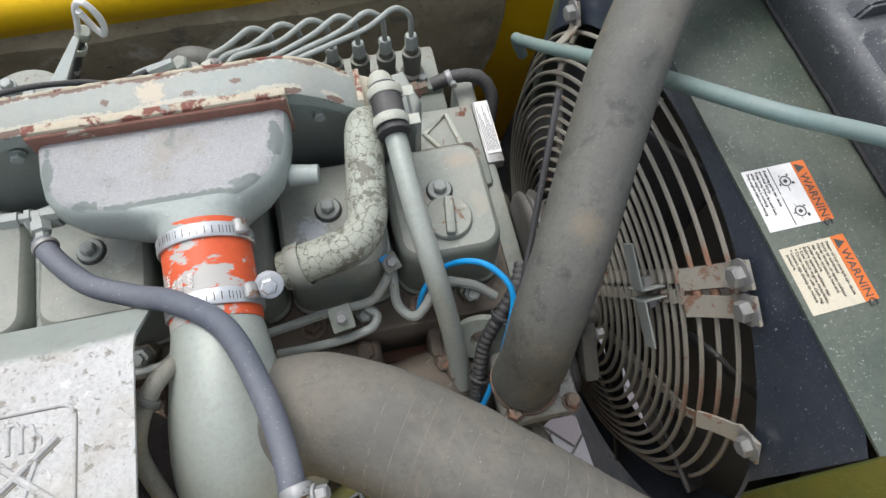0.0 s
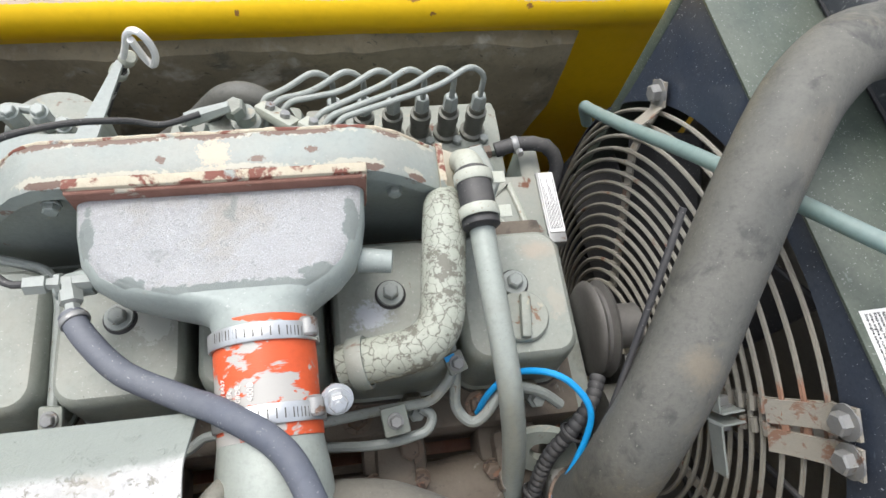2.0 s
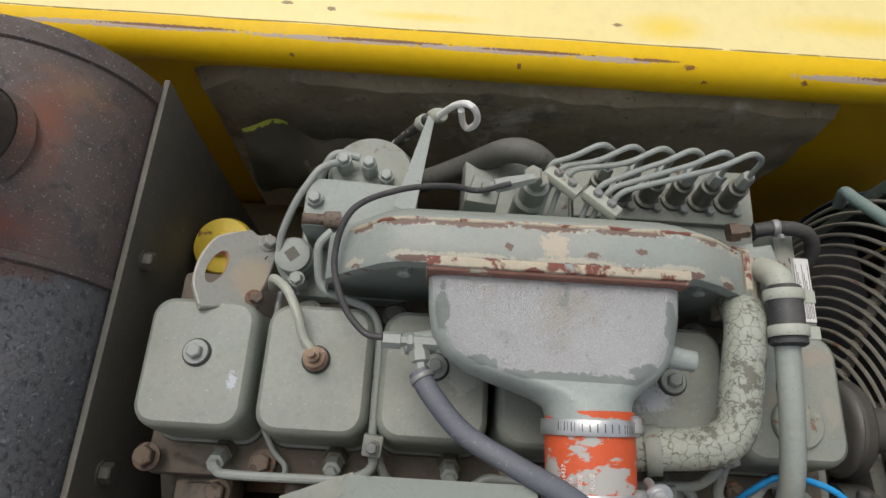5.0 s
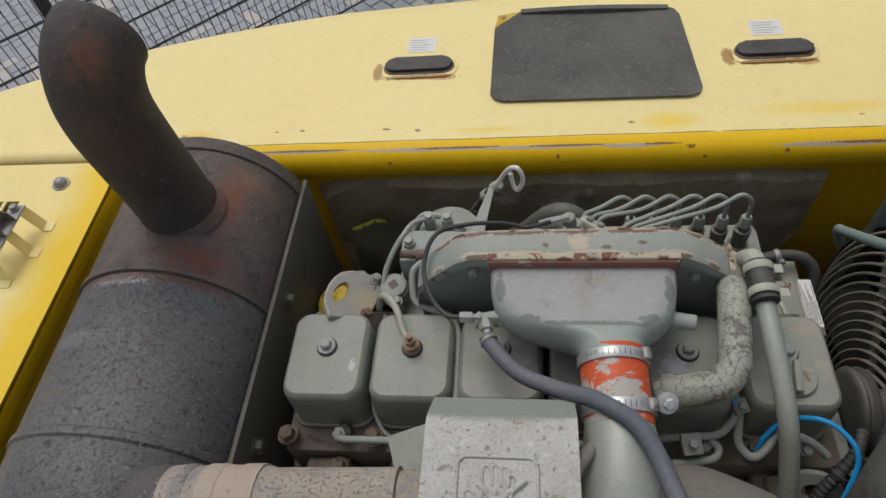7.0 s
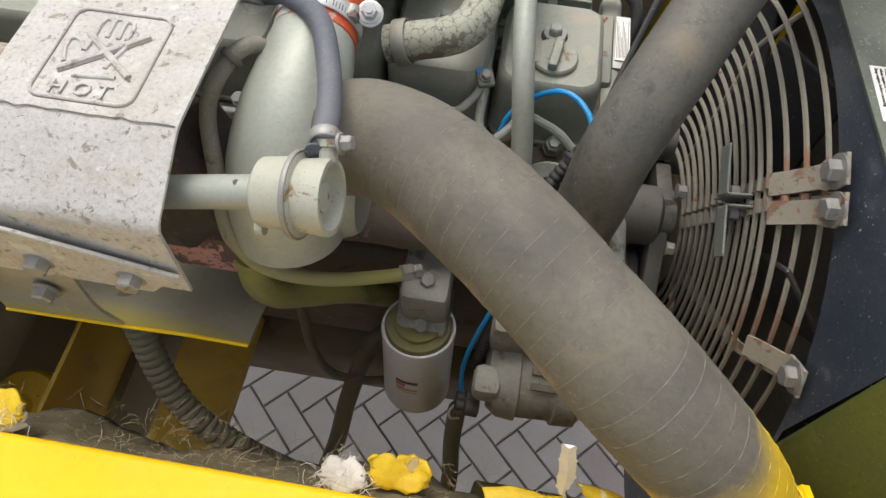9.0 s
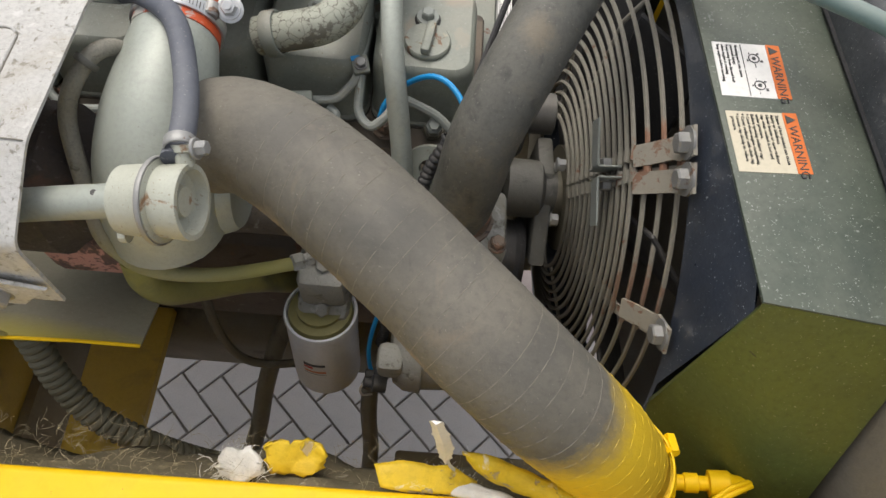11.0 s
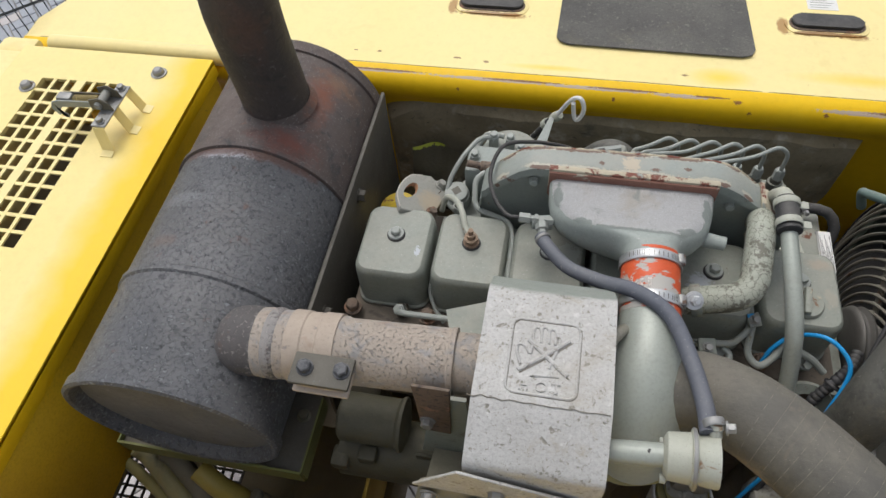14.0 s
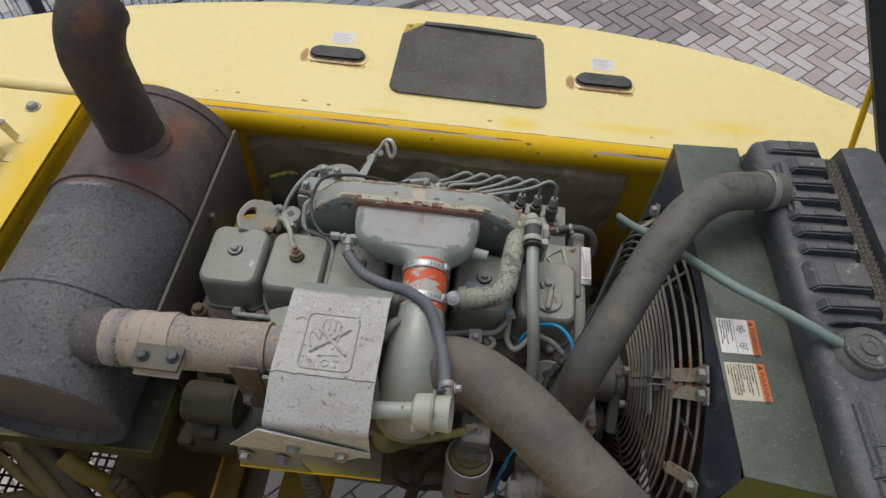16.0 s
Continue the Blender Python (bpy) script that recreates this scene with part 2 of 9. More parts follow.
M_MANIF = mat("manifold_paint", (0.27, 0.30, 0.275, 1), (0.22, 0.24, 0.215, 1), 0.5, spots=(0.20, 0.085, 0.055, 1), spot_at=0.70, spot_scale=52, bump=0.3, dust=DUST, dust_at=0.6, more=(((0.42, 0.37, 0.28, 1), 0.67, 40, 0.04, 0.5),), speck=(0.36, 0.36, 0.33, 1), speck_at=0.70)
M_GASKET = mat("flaking_flange", (0.46, 0.40, 0.29, 1), (0.33, 0.31, 0.26, 1), 0.7, spots=(0.17, 0.06, 0.04, 1), spot_at=0.50, spot_scale=34, bump=0.5, more=(((0.28, 0.30, 0.27, 1), 0.58, 22, 0.05, 1.0),))
M_REDGASKET = mat("red_gasket", (0.23, 0.115, 0.085, 1), (0.14, 0.06, 0.04, 1), 0.8, bump=0.4, big=30, spots=(0.33, 0.30, 0.24, 1), spot_at=0.6, spot_scale=45)
M_RUSTSEAM = mat("rust_seam", (0.19, 0.085, 0.055, 1), (0.30, 0.24, 0.17, 1), 0.8, big=20, bump=0.4)
M_CASTALU = mat("bare_cast", (0.50, 0.495, 0.48, 1), (0.58, 0.575, 0.56, 1), 0.55, 0.0, big=10, fine=1100, bump=0.7, amount=0.7, spots=(0.68, 0.69, 0.70, 1), spot_at=0.50, spot_scale=1000, spot_sharp=0.14, more=(((0.44, 0.39, 0.30, 1), 0.54, 9, 0.14, 0.6), ((0.32, 0.335, 0.315, 1), 0.61, 150, 0.05, 0.7), ((0.29, 0.31, 0.285, 1), 0.58, 20, 0.08, 0.7), ((0.76, 0.77, 0.78, 1), 0.62, 260, 0.05, 0.7)))
M_PLENUM = mat("plenum_paint", (0.275, 0.305, 0.28, 1), (0.33, 0.355, 0.325, 1), 0.45, bump=0.16, spots=(0.45, 0.47, 0.48, 1), spot_at=0.69, spot_scale=40, more=(((0.30, 0.27, 0.20, 1), 0.62, 15, 0.10, 0.5),), speck=(0.42, 0.42, 0.40, 1))
M_BLOCK = mat("oily_block", (0.120, 0.098, 0.076, 1), (0.165, 0.125, 0.092, 1), 0.75, big=9, bump=0.5, spots=(0.19, 0.10, 0.06, 1), spot_at=0.645, spot_scale=18, dust=(0.170, 0.146, 0.112, 1), more=(((0.055, 0.046, 0.038, 1), 0.55, 24, 0.1, 0.8), ((0.27, 0.255, 0.22, 1), 0.63, 36, 0.06, 0.8)))
M_RUSTY = mat("rusty_iron", (0.155, 0.108, 0.078, 1), (0.10, 0.072, 0.055, 1), 0.85, bump=0.5, spots=(0.23, 0.13, 0.085, 1), spot_at=0.57, spot_scale=36, spot_sharp=0.03, dust=(0.20, 0.175, 0.14, 1), more=(((0.06, 0.045, 0.04, 1), 0.55, 110, 0.05, 0.85),))
M_SHIELD = mat("shield_paint", (0.415, 0.405, 0.380, 1), (0.48, 0.475, 0.455, 1), 0.55, 0.0, big=14, amount=0.9, bump=0.5, spots=(0.25, 0.235, 0.195, 1), spot_at=0.605, spot_scale=90, fine=260, grime=(0.33, 0.285, 0.21, 1), grime_at=0.57, more=(((0.23, 0.215, 0.175, 1), 0.59, 200, 0.05, 0.8), ((0.55, 0.545, 0.52, 1), 0.60, 60, 0.06, 0.7), ((0.29, 0.255, 0.19, 1), 0.56, 6, 0.14, 0.6)))
M_PIPEBEIGE = mat("scorched_pipe", (0.40, 0.345, 0.285, 1), (0.33, 0.275, 0.23, 1), 0.8, bump=0.7, spots=(0.25, 0.225, 0.205, 1), spot_at=0.57, spot_scale=260, spot_sharp=0.07, fine=400, grime=(0.46, 0.43, 0.39, 1), grime_at=0.56, more=(((0.29, 0.28, 0.27, 1), 0.52, 26, 0.10, 0.9), ((0.19, 0.17, 0.155, 1), 0.62, 300, 0.05, 0.6), ((0.23, 0.13, 0.09, 1), 0.62, 12, 0.10, 0.5), ((0.50, 0.49, 0.47, 1), 0.63, 90, 0.04, 0.6)))
M_MUFFLER = mat("muffler_paint", (0.064, 0.069, 0.078, 1), (0.125, 0.122, 0.120, 1), 0.55, big=3.5, bump=0.8, fine=170, amount=0.9, spots=(0.185, 0.19, 0.20, 1), spot_at=0.56, spot_scale=210, dust=(0.18, 0.182, 0.19, 1), dust_at=0.60, grime=(0.13, 0.10, 0.085, 1), grime_at=0.62, more=(((0.036, 0.038, 0.042, 1), 0.54, 120, 0.07, 0.8), ((0.12, 0.066, 0.048, 1), 0.64, 26, 0.06, 0.7), ((0.34, 0.35, 0.37, 1), 0.685, 330, 0.03, 0.7)))
M_MUFFRUST = mat("muffler_rust", (0.072, 0.058, 0.053, 1), (0.115, 0.078, 0.062, 1), 0.75, big=9, bump=0.6, spots=(0.20, 0.082, 0.045, 1), spot_at=0.63, spot_scale=16, spot_sharp=0.1, dust=(0.18, 0.155, 0.145, 1), more=(((0.05, 0.047, 0.048, 1), 0.55, 34, 0.09, 0.8), ((0.17, 0.16, 0.155, 1), 0.62, 110, 0.05, 0.7)), speck=(0.30, 0.285, 0.275, 1), speck_at=0.66)
M_STACK = mat("stack_paint", (0.052, 0.046, 0.043, 1), (0.085, 0.06, 0.05, 1), 0.7, bump=0.7, spots=(0.13, 0.065, 0.045, 1), spot_at=0.60, spot_scale=16, spot_sharp=0.15, more=(((0.13, 0.12, 0.115, 1), 0.60, 130, 0.06, 0.7), ((0.035, 0.032, 0.031, 1), 0.55, 50, 0.08, 0.7)))
M_YELLOW = mat("yellow_paint", (0.78, 0.49, 0.006, 1), (0.72, 0.43, 0.006, 1), 0.5, amount=0.3, bump=0.06, spots=(0.20, 0.09, 0.04, 1), spot_at=0.775, spot_scale=70, fine=60, spec=0.22, more=(((0.74, 0.50, 0.02, 1), 0.56, 5, 0.16, 0.7), ((0.12, 0.07, 0.04, 1), 0.70, 160, 0.02, 0.7)))
M_YFADE = mat("faded_yellow_paint", (0.81, 0.68, 0.31, 1), (0.79, 0.60, 0.18, 1), 0.42, amount=0.22, big=2.2, bump=0.05, spots=(0.22, 0.10, 0.045, 1), spot_at=0.775, spot_scale=30, fine=60, more=(((0.70, 0.53, 0.20, 1), 0.60, 9, 0.10, 0.35), ((0.20, 0.12, 0.06, 1), 0.715, 120, 0.02, 0.7)))
M_DARKPLATE = mat("dark_plate", (0.070, 0.065, 0.053, 1), (0.098, 0.086, 0.066, 1), 0.6, bump=0.2, spots=(0.15, 0.14, 0.115, 1), spot_at=0.69, dust=(0.16, 0.148, 0.12, 1), more=(((0.10, 0.06, 0.04, 1), 0.66, 14, 0.1, 0.6),), speck=(0.20, 0.19, 0.17, 1))
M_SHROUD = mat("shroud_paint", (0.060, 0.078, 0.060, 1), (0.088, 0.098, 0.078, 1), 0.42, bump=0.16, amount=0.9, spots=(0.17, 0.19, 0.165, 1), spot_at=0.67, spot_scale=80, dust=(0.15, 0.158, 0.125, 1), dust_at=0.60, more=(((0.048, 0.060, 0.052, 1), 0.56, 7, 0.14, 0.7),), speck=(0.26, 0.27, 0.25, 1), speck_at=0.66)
# the front plate's blue is reflected sky, mixed into its base colour
M_SHROUDB = mat("shroud_front_sky_tint", (0.036, 0.047, 0.070, 1), (0.058, 0.068, 0.086, 1), 0.38, bump=0.14, amount=0.9, spots=(0.15, 0.17, 0.19, 1), spot_at=0.67, spot_scale=40, spot_sharp=0.10, more=(((0.030, 0.036, 0.05, 1), 0.56, 10, 0.12, 0.6), ((0.62, 0.65, 0.68, 1), 0.685, 130, 0.015, 0.9)), speck=(0.60, 0.63, 0.65, 1), speck_at=0.695, coat=0.35)
M_PLASTIC = mat("tank_plastic", (0.040, 0.044, 0.050, 1), (0.075, 0.080, 0.086, 1), 0.55, bump=0.35, amount=1.0, dust=(0.20, 0.20, 0.195, 1), dust_at=0.58, spots=(0.15, 0.155, 0.15, 1), spot_at=0.65, spot_scale=24, spot_sharp=0.1, more=(((0.22, 0.22, 0.21, 1), 0.62, 60, 0.06, 0.7),), speck=(0.30, 0.30, 0.29, 1))
M_HOSE = mat("dusty_rubber", (0.085, 0.085, 0.075, 1), (0.118, 0.113, 0.095, 1), 0.58, bump=0.3, amount=0.9, dust=(0.19, 0.182, 0.155, 1), dust_at=0.56, grime=(0.175, 0.155, 0.12, 1), grime_at=0.60, fine=240, spots=(0.21, 0.20, 0.17, 1), spot_at=0.67, spot_scale=90, more=(((0.052, 0.052, 0.047, 1), 0.55, 26, 0.10, 0.75), ((0.19, 0.165, 0.12, 1), 0.60, 14, 0.12, 0.5)), speck=(0.24, 0.23, 0.20, 1), speck_at=0.70)
M_INTAKE = mat("intake_hose_rubber", (0.115, 0.108, 0.089, 1), (0.15, 0.136, 0.11, 1), 0.72, big=7, amount=0.9, bump=0.4, dust=(0.20, 0.18, 0.145, 1), dust_at=0.55, grime=(0.25, 0.19, 0.13, 1), grime_at=0.60, fine=150, more=(((0.072, 0.070, 0.062, 1), 0.53, 11, 0.16, 0.75), ((0.26, 0.21, 0.155, 1), 0.655, 20, 0.07, 0.7), ((0.075, 0.07, 0.06, 1), 0.60, 60, 0.08, 0.5)), speck=(0.26, 0.24, 0.20, 1), speck_at=0.70)
M_BLACK = mat("black_rubber", (0.026, 0.026, 0.028, 1), (0.046, 0.045, 0.045, 1), 0.6, bump=0.15, dust=(0.14, 0.13, 0.115, 1), speck=(0.16, 0.155, 0.14, 1))
M_BLUEHOSE = mat("grey_blue_hose", (0.090, 0.098, 0.122, 1), (0.115, 0.122, 0.14, 1), 0.6, bump=0.2, spots=(0.20, 0.20, 0.20, 1), spot_at=0.70, dust=(0.19, 0.19, 0.19, 1), more=(((0.24, 0.24, 0.23, 1), 0.64, 70, 0.05, 0.7),), speck=(0.28, 0.28, 0.28, 1))
M_GREENHOSE = mat("faded_green_hose", (0.145, 0.215, 0.20, 1), (0.20, 0.255, 0.23, 1), 0.5, bump=0.1, dust=(0.28, 0.29, 0.26, 1))
M_STEEL = mat("dull_steel", (0.30, 0.30, 0.29, 1), (0.22, 0.21, 0.195, 1), 0.5, 0.45, bump=0.25, spots=(0.16, 0.10, 0.07, 1), spot_at=0.63, spot_scale=60, more=(((0.30, 0.28, 0.23, 1), 0.60, 90, 0.06, 0.7),))
M_CHROME = mat("bright_band", (0.58, 0.585, 0.58, 1), (0.48, 0.48, 0.47, 1), 0.34, 0.75, bump=0.15, more=(((0.40, 0.38, 0.34, 1), 0.60, 60, 0.08, 0.6),))
M_LINE = mat("painted_line", (0.29, 0.31, 0.285, 1), (0.23, 0.235, 0.205, 1), 0.45, bump=0.15, spots=(0.15, 0.11, 0.08, 1), spot_at=0.66, spot_scale=70, more=(((0.36, 0.34, 0.27, 1), 0.60, 26, 0.10, 0.6), ((0.13, 0.10, 0.075, 1), 0.66, 190, 0.03, 0.8)))
M_WIRE = mat("guard_wire", (0.255, 0.24, 0.20, 1), (0.18, 0.155, 0.12, 1), 0.62, bump=0.25, spots=(0.17, 0.085, 0.05, 1), spot_at=0.64, spot_scale=22)
M_ORANGE = mat("orange_silicone", (0.60, 0.095, 0.028, 1), (0.52, 0.075, 0.022, 1), 0.5, bump=0.2, spots=(0.40, 0.38, 0.345, 1), spot_at=0.545, spot_scale=24, spot_sharp=0.02, stretch=(0.6, 1.3, 1), more=(((0.30, 0.285, 0.26, 1), 0.62, 60, 0.04, 0.7), ((0.40, 0.06, 0.02, 1), 0.60, 14, 0.12, 0.6)))
M_TURBO = mat("turbo_paint", (0.315, 0.34, 0.30, 1), (0.37, 0.385, 0.34, 1), 0.40, 0.1, bump=0.14, spots=(0.24, 0.22, 0.175, 1), spot_at=0.70, fine=220, more=(((0.26, 0.26, 0.22, 1), 0.58, 8, 0.16, 0.6),), speck=(0.20, 0.19, 0.16, 1), speck_at=0.72)
M_OLDCREAM = mat("worn_cream_paint", (0.40, 0.41, 0.345, 1), (0.33, 0.325, 0.26, 1), 0.5, bump=0.2, spots=(0.22, 0.13, 0.07, 1), spot_at=0.63, spot_scale=46, more=(((0.30, 0.31, 0.27, 1), 0.57, 20, 0.08, 0.7),), speck=(0.22, 0.19, 0.14, 1))
M_FILTER = mat("filter_can", (0.60, 0.61, 0.62, 1), (0.52, 0.53, 0.53, 1), 0.4, bump=0.05, grime=(0.30, 0.27, 0.16, 1), grime_at=0.66)
M_ALT = mat("cast_alternator", (0.30, 0.295, 0.265, 1), (0.20, 0.19, 0.16, 1), 0.65, 0.15, bump=0.5, grime=(0.17, 0.145, 0.085, 1), grime_at=0.50, more=(((0.10, 0.085, 0.06, 1), 0.56, 40, 0.08, 0.8), ((0.38, 0.37, 0.33, 1), 0.62, 60, 0.05, 0.7)), speck=(0.12, 0.10, 0.07, 1))
M_SOOT = mat("oily_dark_casting", (0.135, 0.124, 0.092, 1), (0.19, 0.170, 0.120, 1), 0.65, bump=0.4, dust=(0.20, 0.18, 0.14, 1), more=(((0.19, 0.165, 0.11, 1), 0.62, 30, 0.08, 0.6), ((0.045, 0.041, 0.035, 1), 0.56, 12, 0.12, 0.7)))
M_OILY = mat("oil_darkened_steel", (0.135, 0.135, 0.112, 1), (0.19, 0.185, 0.155, 1), 0.5, 0.2, bump=0.2, spots=(0.08, 0.07, 0.05, 1), spot_at=0.6, spot_scale=60)
M_INSUL = mat("old_sound_mat", (0.35, 0.300, 0.205, 1), (0.22, 0.188, 0.125, 1), 0.9, big=5, amount=1.0, bump=0.9, spots=(0.52, 0.48, 0.40, 1), spot_at=0.60, spot_scale=7, spot_sharp=0.10, fine=90, more=(((0.40, 0.365, 0.29, 1), 0.56, 26, 0.12, 0.7), ((0.13, 0.118, 0.09, 1), 0.56, 12, 0.12, 0.75), ((0.10, 0.09, 0.066, 1), 0.63, 60, 0.04, 0.8)))
M_FELT = mat("dirty_felt", (0.15, 0.125, 0.075, 1), (0.09, 0.075, 0.045, 1), 0.95, bump=0.9, fine=120, spots=(0.34, 0.30, 0.22, 1), spot_at=0.66, spot_scale=40, more=(((0.24, 0.20, 0.12, 1), 0.57, 90, 0.06, 0.8),))
M_FLUFF = mat("white_glass_wool", (0.72, 0.70, 0.64, 1), (0.5, 0.47, 0.38, 1), 0.95, bump=0.7)
M_BLUE = mat("blue_wire", (0.012, 0.28, 0.62, 1), (0.012, 0.22, 0.5, 1), 0.4, bump=0.03)
M_GROUND = mat("joint_sand", (0.27, 0.255, 0.23, 1), (0.20, 0.19, 0.17, 1), 0.95, bump=0.3)
M_SIDEGLUE = mat("glue_stained_yellow", (0.55, 0.36, 0.03, 1), (0.68, 0.52, 0.12, 1), 0.7, big=25, amount=1.0, bump=0.5, spots=(0.20, 0.14, 0.05, 1), spot_at=0.58, spot_scale=60)
M_GRIT = mat("anti_slip_mat", (0.095, 0.092, 0.085, 1), (0.14, 0.135, 0.12, 1), 0.95, bump=0.9, fine=320, amount=1.0, more=(((0.20, 0.19, 0.165, 1), 0.58, 150, 0.06, 0.7), ((0.17, 0.155, 0.12, 1), 0.58, 9, 0.14, 0.5)))
M_EYE = patched(mat("worn_eye_paint", (0.30, 0.30, 0.265, 1), (0.26, 0.25, 0.215, 1), 0.6, bump=0.3, spots=(0.26, 0.14, 0.08, 1), spot_at=0.68, spot_scale=60, speck=(0.20, 0.16, 0.12, 1)), (0.37, 0.305, 0.215, 1), (0.036, 0.085, 1.56), (0.030, 0.030, 0.03), 60, 0.4, 1.6, 0.8)
M_CREAMLABEL = mat("cream_label", (0.55, 0.50, 0.38, 1), (0.48, 0.43, 0.32, 1), 0.5, bump=0.03)
M_WHITE = mat("white_label", (0.72, 0.71, 0.68, 1), (0.62, 0.60, 0.56, 1), 0.5, bump=0.03)
M_ORLABEL = mat("orange_label", (0.62, 0.16, 0.03, 1), (0.5, 0.12, 0.03, 1), 0.5, bump=0.03)
M_INK = mat("dark_print", (0.05, 0.05, 0.05, 1), (0.07, 0.07, 0.065, 1), 0.6, bump=0.02)
M_WPRINT = mat("white_print", (0.78, 0.72, 0.66, 1), (0.7, 0.62, 0.56, 1), 0.5, bump=0.02)
M_COOLFIN = mat("cooler_core", (0.12, 0.11, 0.09, 1), (0.15, 0.135, 0.105, 1), 0.8, bump=0.5)
M_STRAP = mat("rusty_painted_strap", (0.30, 0.28, 0.235, 1), (0.23, 0.20, 0.155, 1), 0.65, bump=0.3, spots=(0.21, 0.12, 0.08, 1), spot_at=0.56, spot_scale=50, spot_sharp=0.06)
M_FENCE = mat("fence_coat", (0.03, 0.034, 0.034, 1), (0.045, 0.05, 0.05, 1), 0.5, bump=0.03)
M_DIRT = mat("dark_frame", (0.15, 0.128, 0.082, 1), (0.20, 0.165, 0.095, 1), 0.8, bump=0.3, dust=(0.20, 0.165, 0.105, 1), more=(((0.22, 0.155, 0.04, 1), 0.58, 6, 0.14, 0.6),))
M_SHROUDG = mat("green_oversprayed_panel", (0.095, 0.118, 0.028, 1), (0.070, 0.085, 0.036, 1), 0.45, big=3, amount=1.0, bump=0.1, spots=(0.03, 0.03, 0.026, 1), spot_at=0.68, spot_scale=30, more=(((0.050, 0.060, 0.040, 1), 0.54, 4, 0.2, 0.8), ((0.20, 0.22, 0.06, 1), 0.60, 9, 0.14, 0.4)), speck=(0.24, 0.25, 0.15, 1))
M_SEAM = mat("shaded_fold_line", (0.34, 0.23, 0.035, 1), (0.20, 0.12, 0.04, 1), 0.7, big=25, amount=1.0, bump=0.2, spots=(0.62, 0.48, 0.10, 1), spot_at=0.58, spot_scale=30)
M_WRAP = mat("wrap_edge_rubber", (0.19, 0.172, 0.138, 1), (0.155, 0.142, 0.115, 1), 0.8, bump=0.1, big=12, amount=1.0)


def oversprayed(m, paint, axis, lo, hi):
    """Fresh paint that fades out along an axis of the object, with a ragged border."""
    nt = m.node_tree
    N, L = nt.nodes, nt.links
    bs = N["Principled BSDF"]
    old = bs.inputs["Base Color"].links[0].from_socket
    tc = N.new("ShaderNodeTexCoord")
    sp = N.new("ShaderNodeSeparateXYZ")
    L.new(tc.outputs["Object"], sp.inputs[0])
    no = N.new("ShaderNodeTexNoise")
    no.inputs["Scale"].default_value, no.inputs["Detail"].default_value = 14, 5
    L.new(tc.outputs["Object"], no.inputs["Vector"])
    wob = N.new("ShaderNodeMath")
    wob.operation = "MULTIPLY_ADD"
    L.new(no.outputs["Fac"], wob.inputs[0])
    wob.inputs[1].default_value = abs(hi - lo) * 0.9
    L.new(sp.outputs[axis], wob.inputs[2])
    r = N.new("ShaderNodeMapRange")
    r.inputs["From Min"].default_value, r.inputs["From Max"].default_value = lo + abs(hi - lo) * 0.45, hi + abs(hi - lo) * 0.45
    L.new(wob.outputs[0], r.inputs[0])
    x = N.new("ShaderNodeMix")
    x.data_type = "RGBA"
    L.new(r.outputs[0], x.inputs[0])
    L.new(old, x.inputs["A"])
    x.inputs["B"].default_value = paint
    L.new(x.outputs["Result"], bs.inputs["Base Color"])
    return m


M_YSPRAY = oversprayed(mat("faded_side_paint", (0.80, 0.66, 0.27, 1), (0.78, 0.60, 0.18, 1), 0.42, amount=0.25, big=2.2, bump=0.04, spots=(0.22, 0.10, 0.045, 1), spot_at=0.80, spot_scale=30, fine=60), (0.78, 0.52, 0.012, 1), "X", -0.585, -0.52)
patched(M_INTAKE, (0.58, 0.39, 0.015, 1), (0.932, -0.44, 1.155), (0.5, 0.5, 0.5), 40, 0.085, 0.10)
patched(M_WRAP, (0.54, 0.37, 0.02, 1), (0.932, -0.44, 1.155), (0.5, 0.5, 0.5), 40, 0.085, 0.10)

# stains, bare patches and one painted highlight that have a place of their own
CREAM, BROWN, SILVER = (0.46, 0.42, 0.33, 1), (0.155, 0.103, 0.078, 1), (0.42, 0.44, 0.47, 1)
for x, w in ((0.16, 0.02), (0.20, 0.03), (0.27, 0.04), (0.36, 0.04), (0.455, 0.03), (0.50, 0.02)):
    zt = 1.696 - max(0, 0.2 - x) * 0.9 - max(0, x - 0.47) * 0.8
    patched(M_MANIF, CREAM, (x, 0.080, zt), (w, 0.0042, 0.010), 150, 0.08, 3.0, 0.75)
    patched(M_MANIF, BROWN, (x + 0.012, 0.0765, zt), (w * 0.8, 0.0035, 0.008), 170, 0.08, 2.4)
for x, w in ((0.17, 0.02), (0.21, 0.03), (0.275, 0.035), (0.35, 0.03), (0.42, 0.035), (0.485, 0.025), (0.515, 0.012)):
    zt = 1.697 - max(0, 0.2 - x) * 0.9 - max(0, x - 0.47) * 0.8
    patched(M_MANIF, CREAM, (x, 0.112, zt), (w, 0.0042, 0.012), 170, 0.08, 3.0, 0.6)
    patched(M_MANIF, BROWN, (x - 0.01, 0.112, zt), (w, 0.0042, 0.010), 190, 0.06, 2.6)
patched(M_MANIF, (0.52, 0.42, 0.30, 1), (0.342, 0.094, 1.698), (0.013, 0.013, 0.01), 260, 0.10, 3.4, 0.65)
patched(M_MANIF, BROWN, (0.30, 0.092, 1.698), (0.004, 0.0035, 0.01), 320, 0.06, 3.4)
patched(M_MANIF, BROWN, (0.375, 0.088, 1.698), (0.006, 0.003, 0.01), 320, 0.06, 3.4)
patched(M_MANIF, BROWN, (0.42, 0.094, 1.698), (0.006, 0.003, 0.01), 320, 0.06, 3.4)
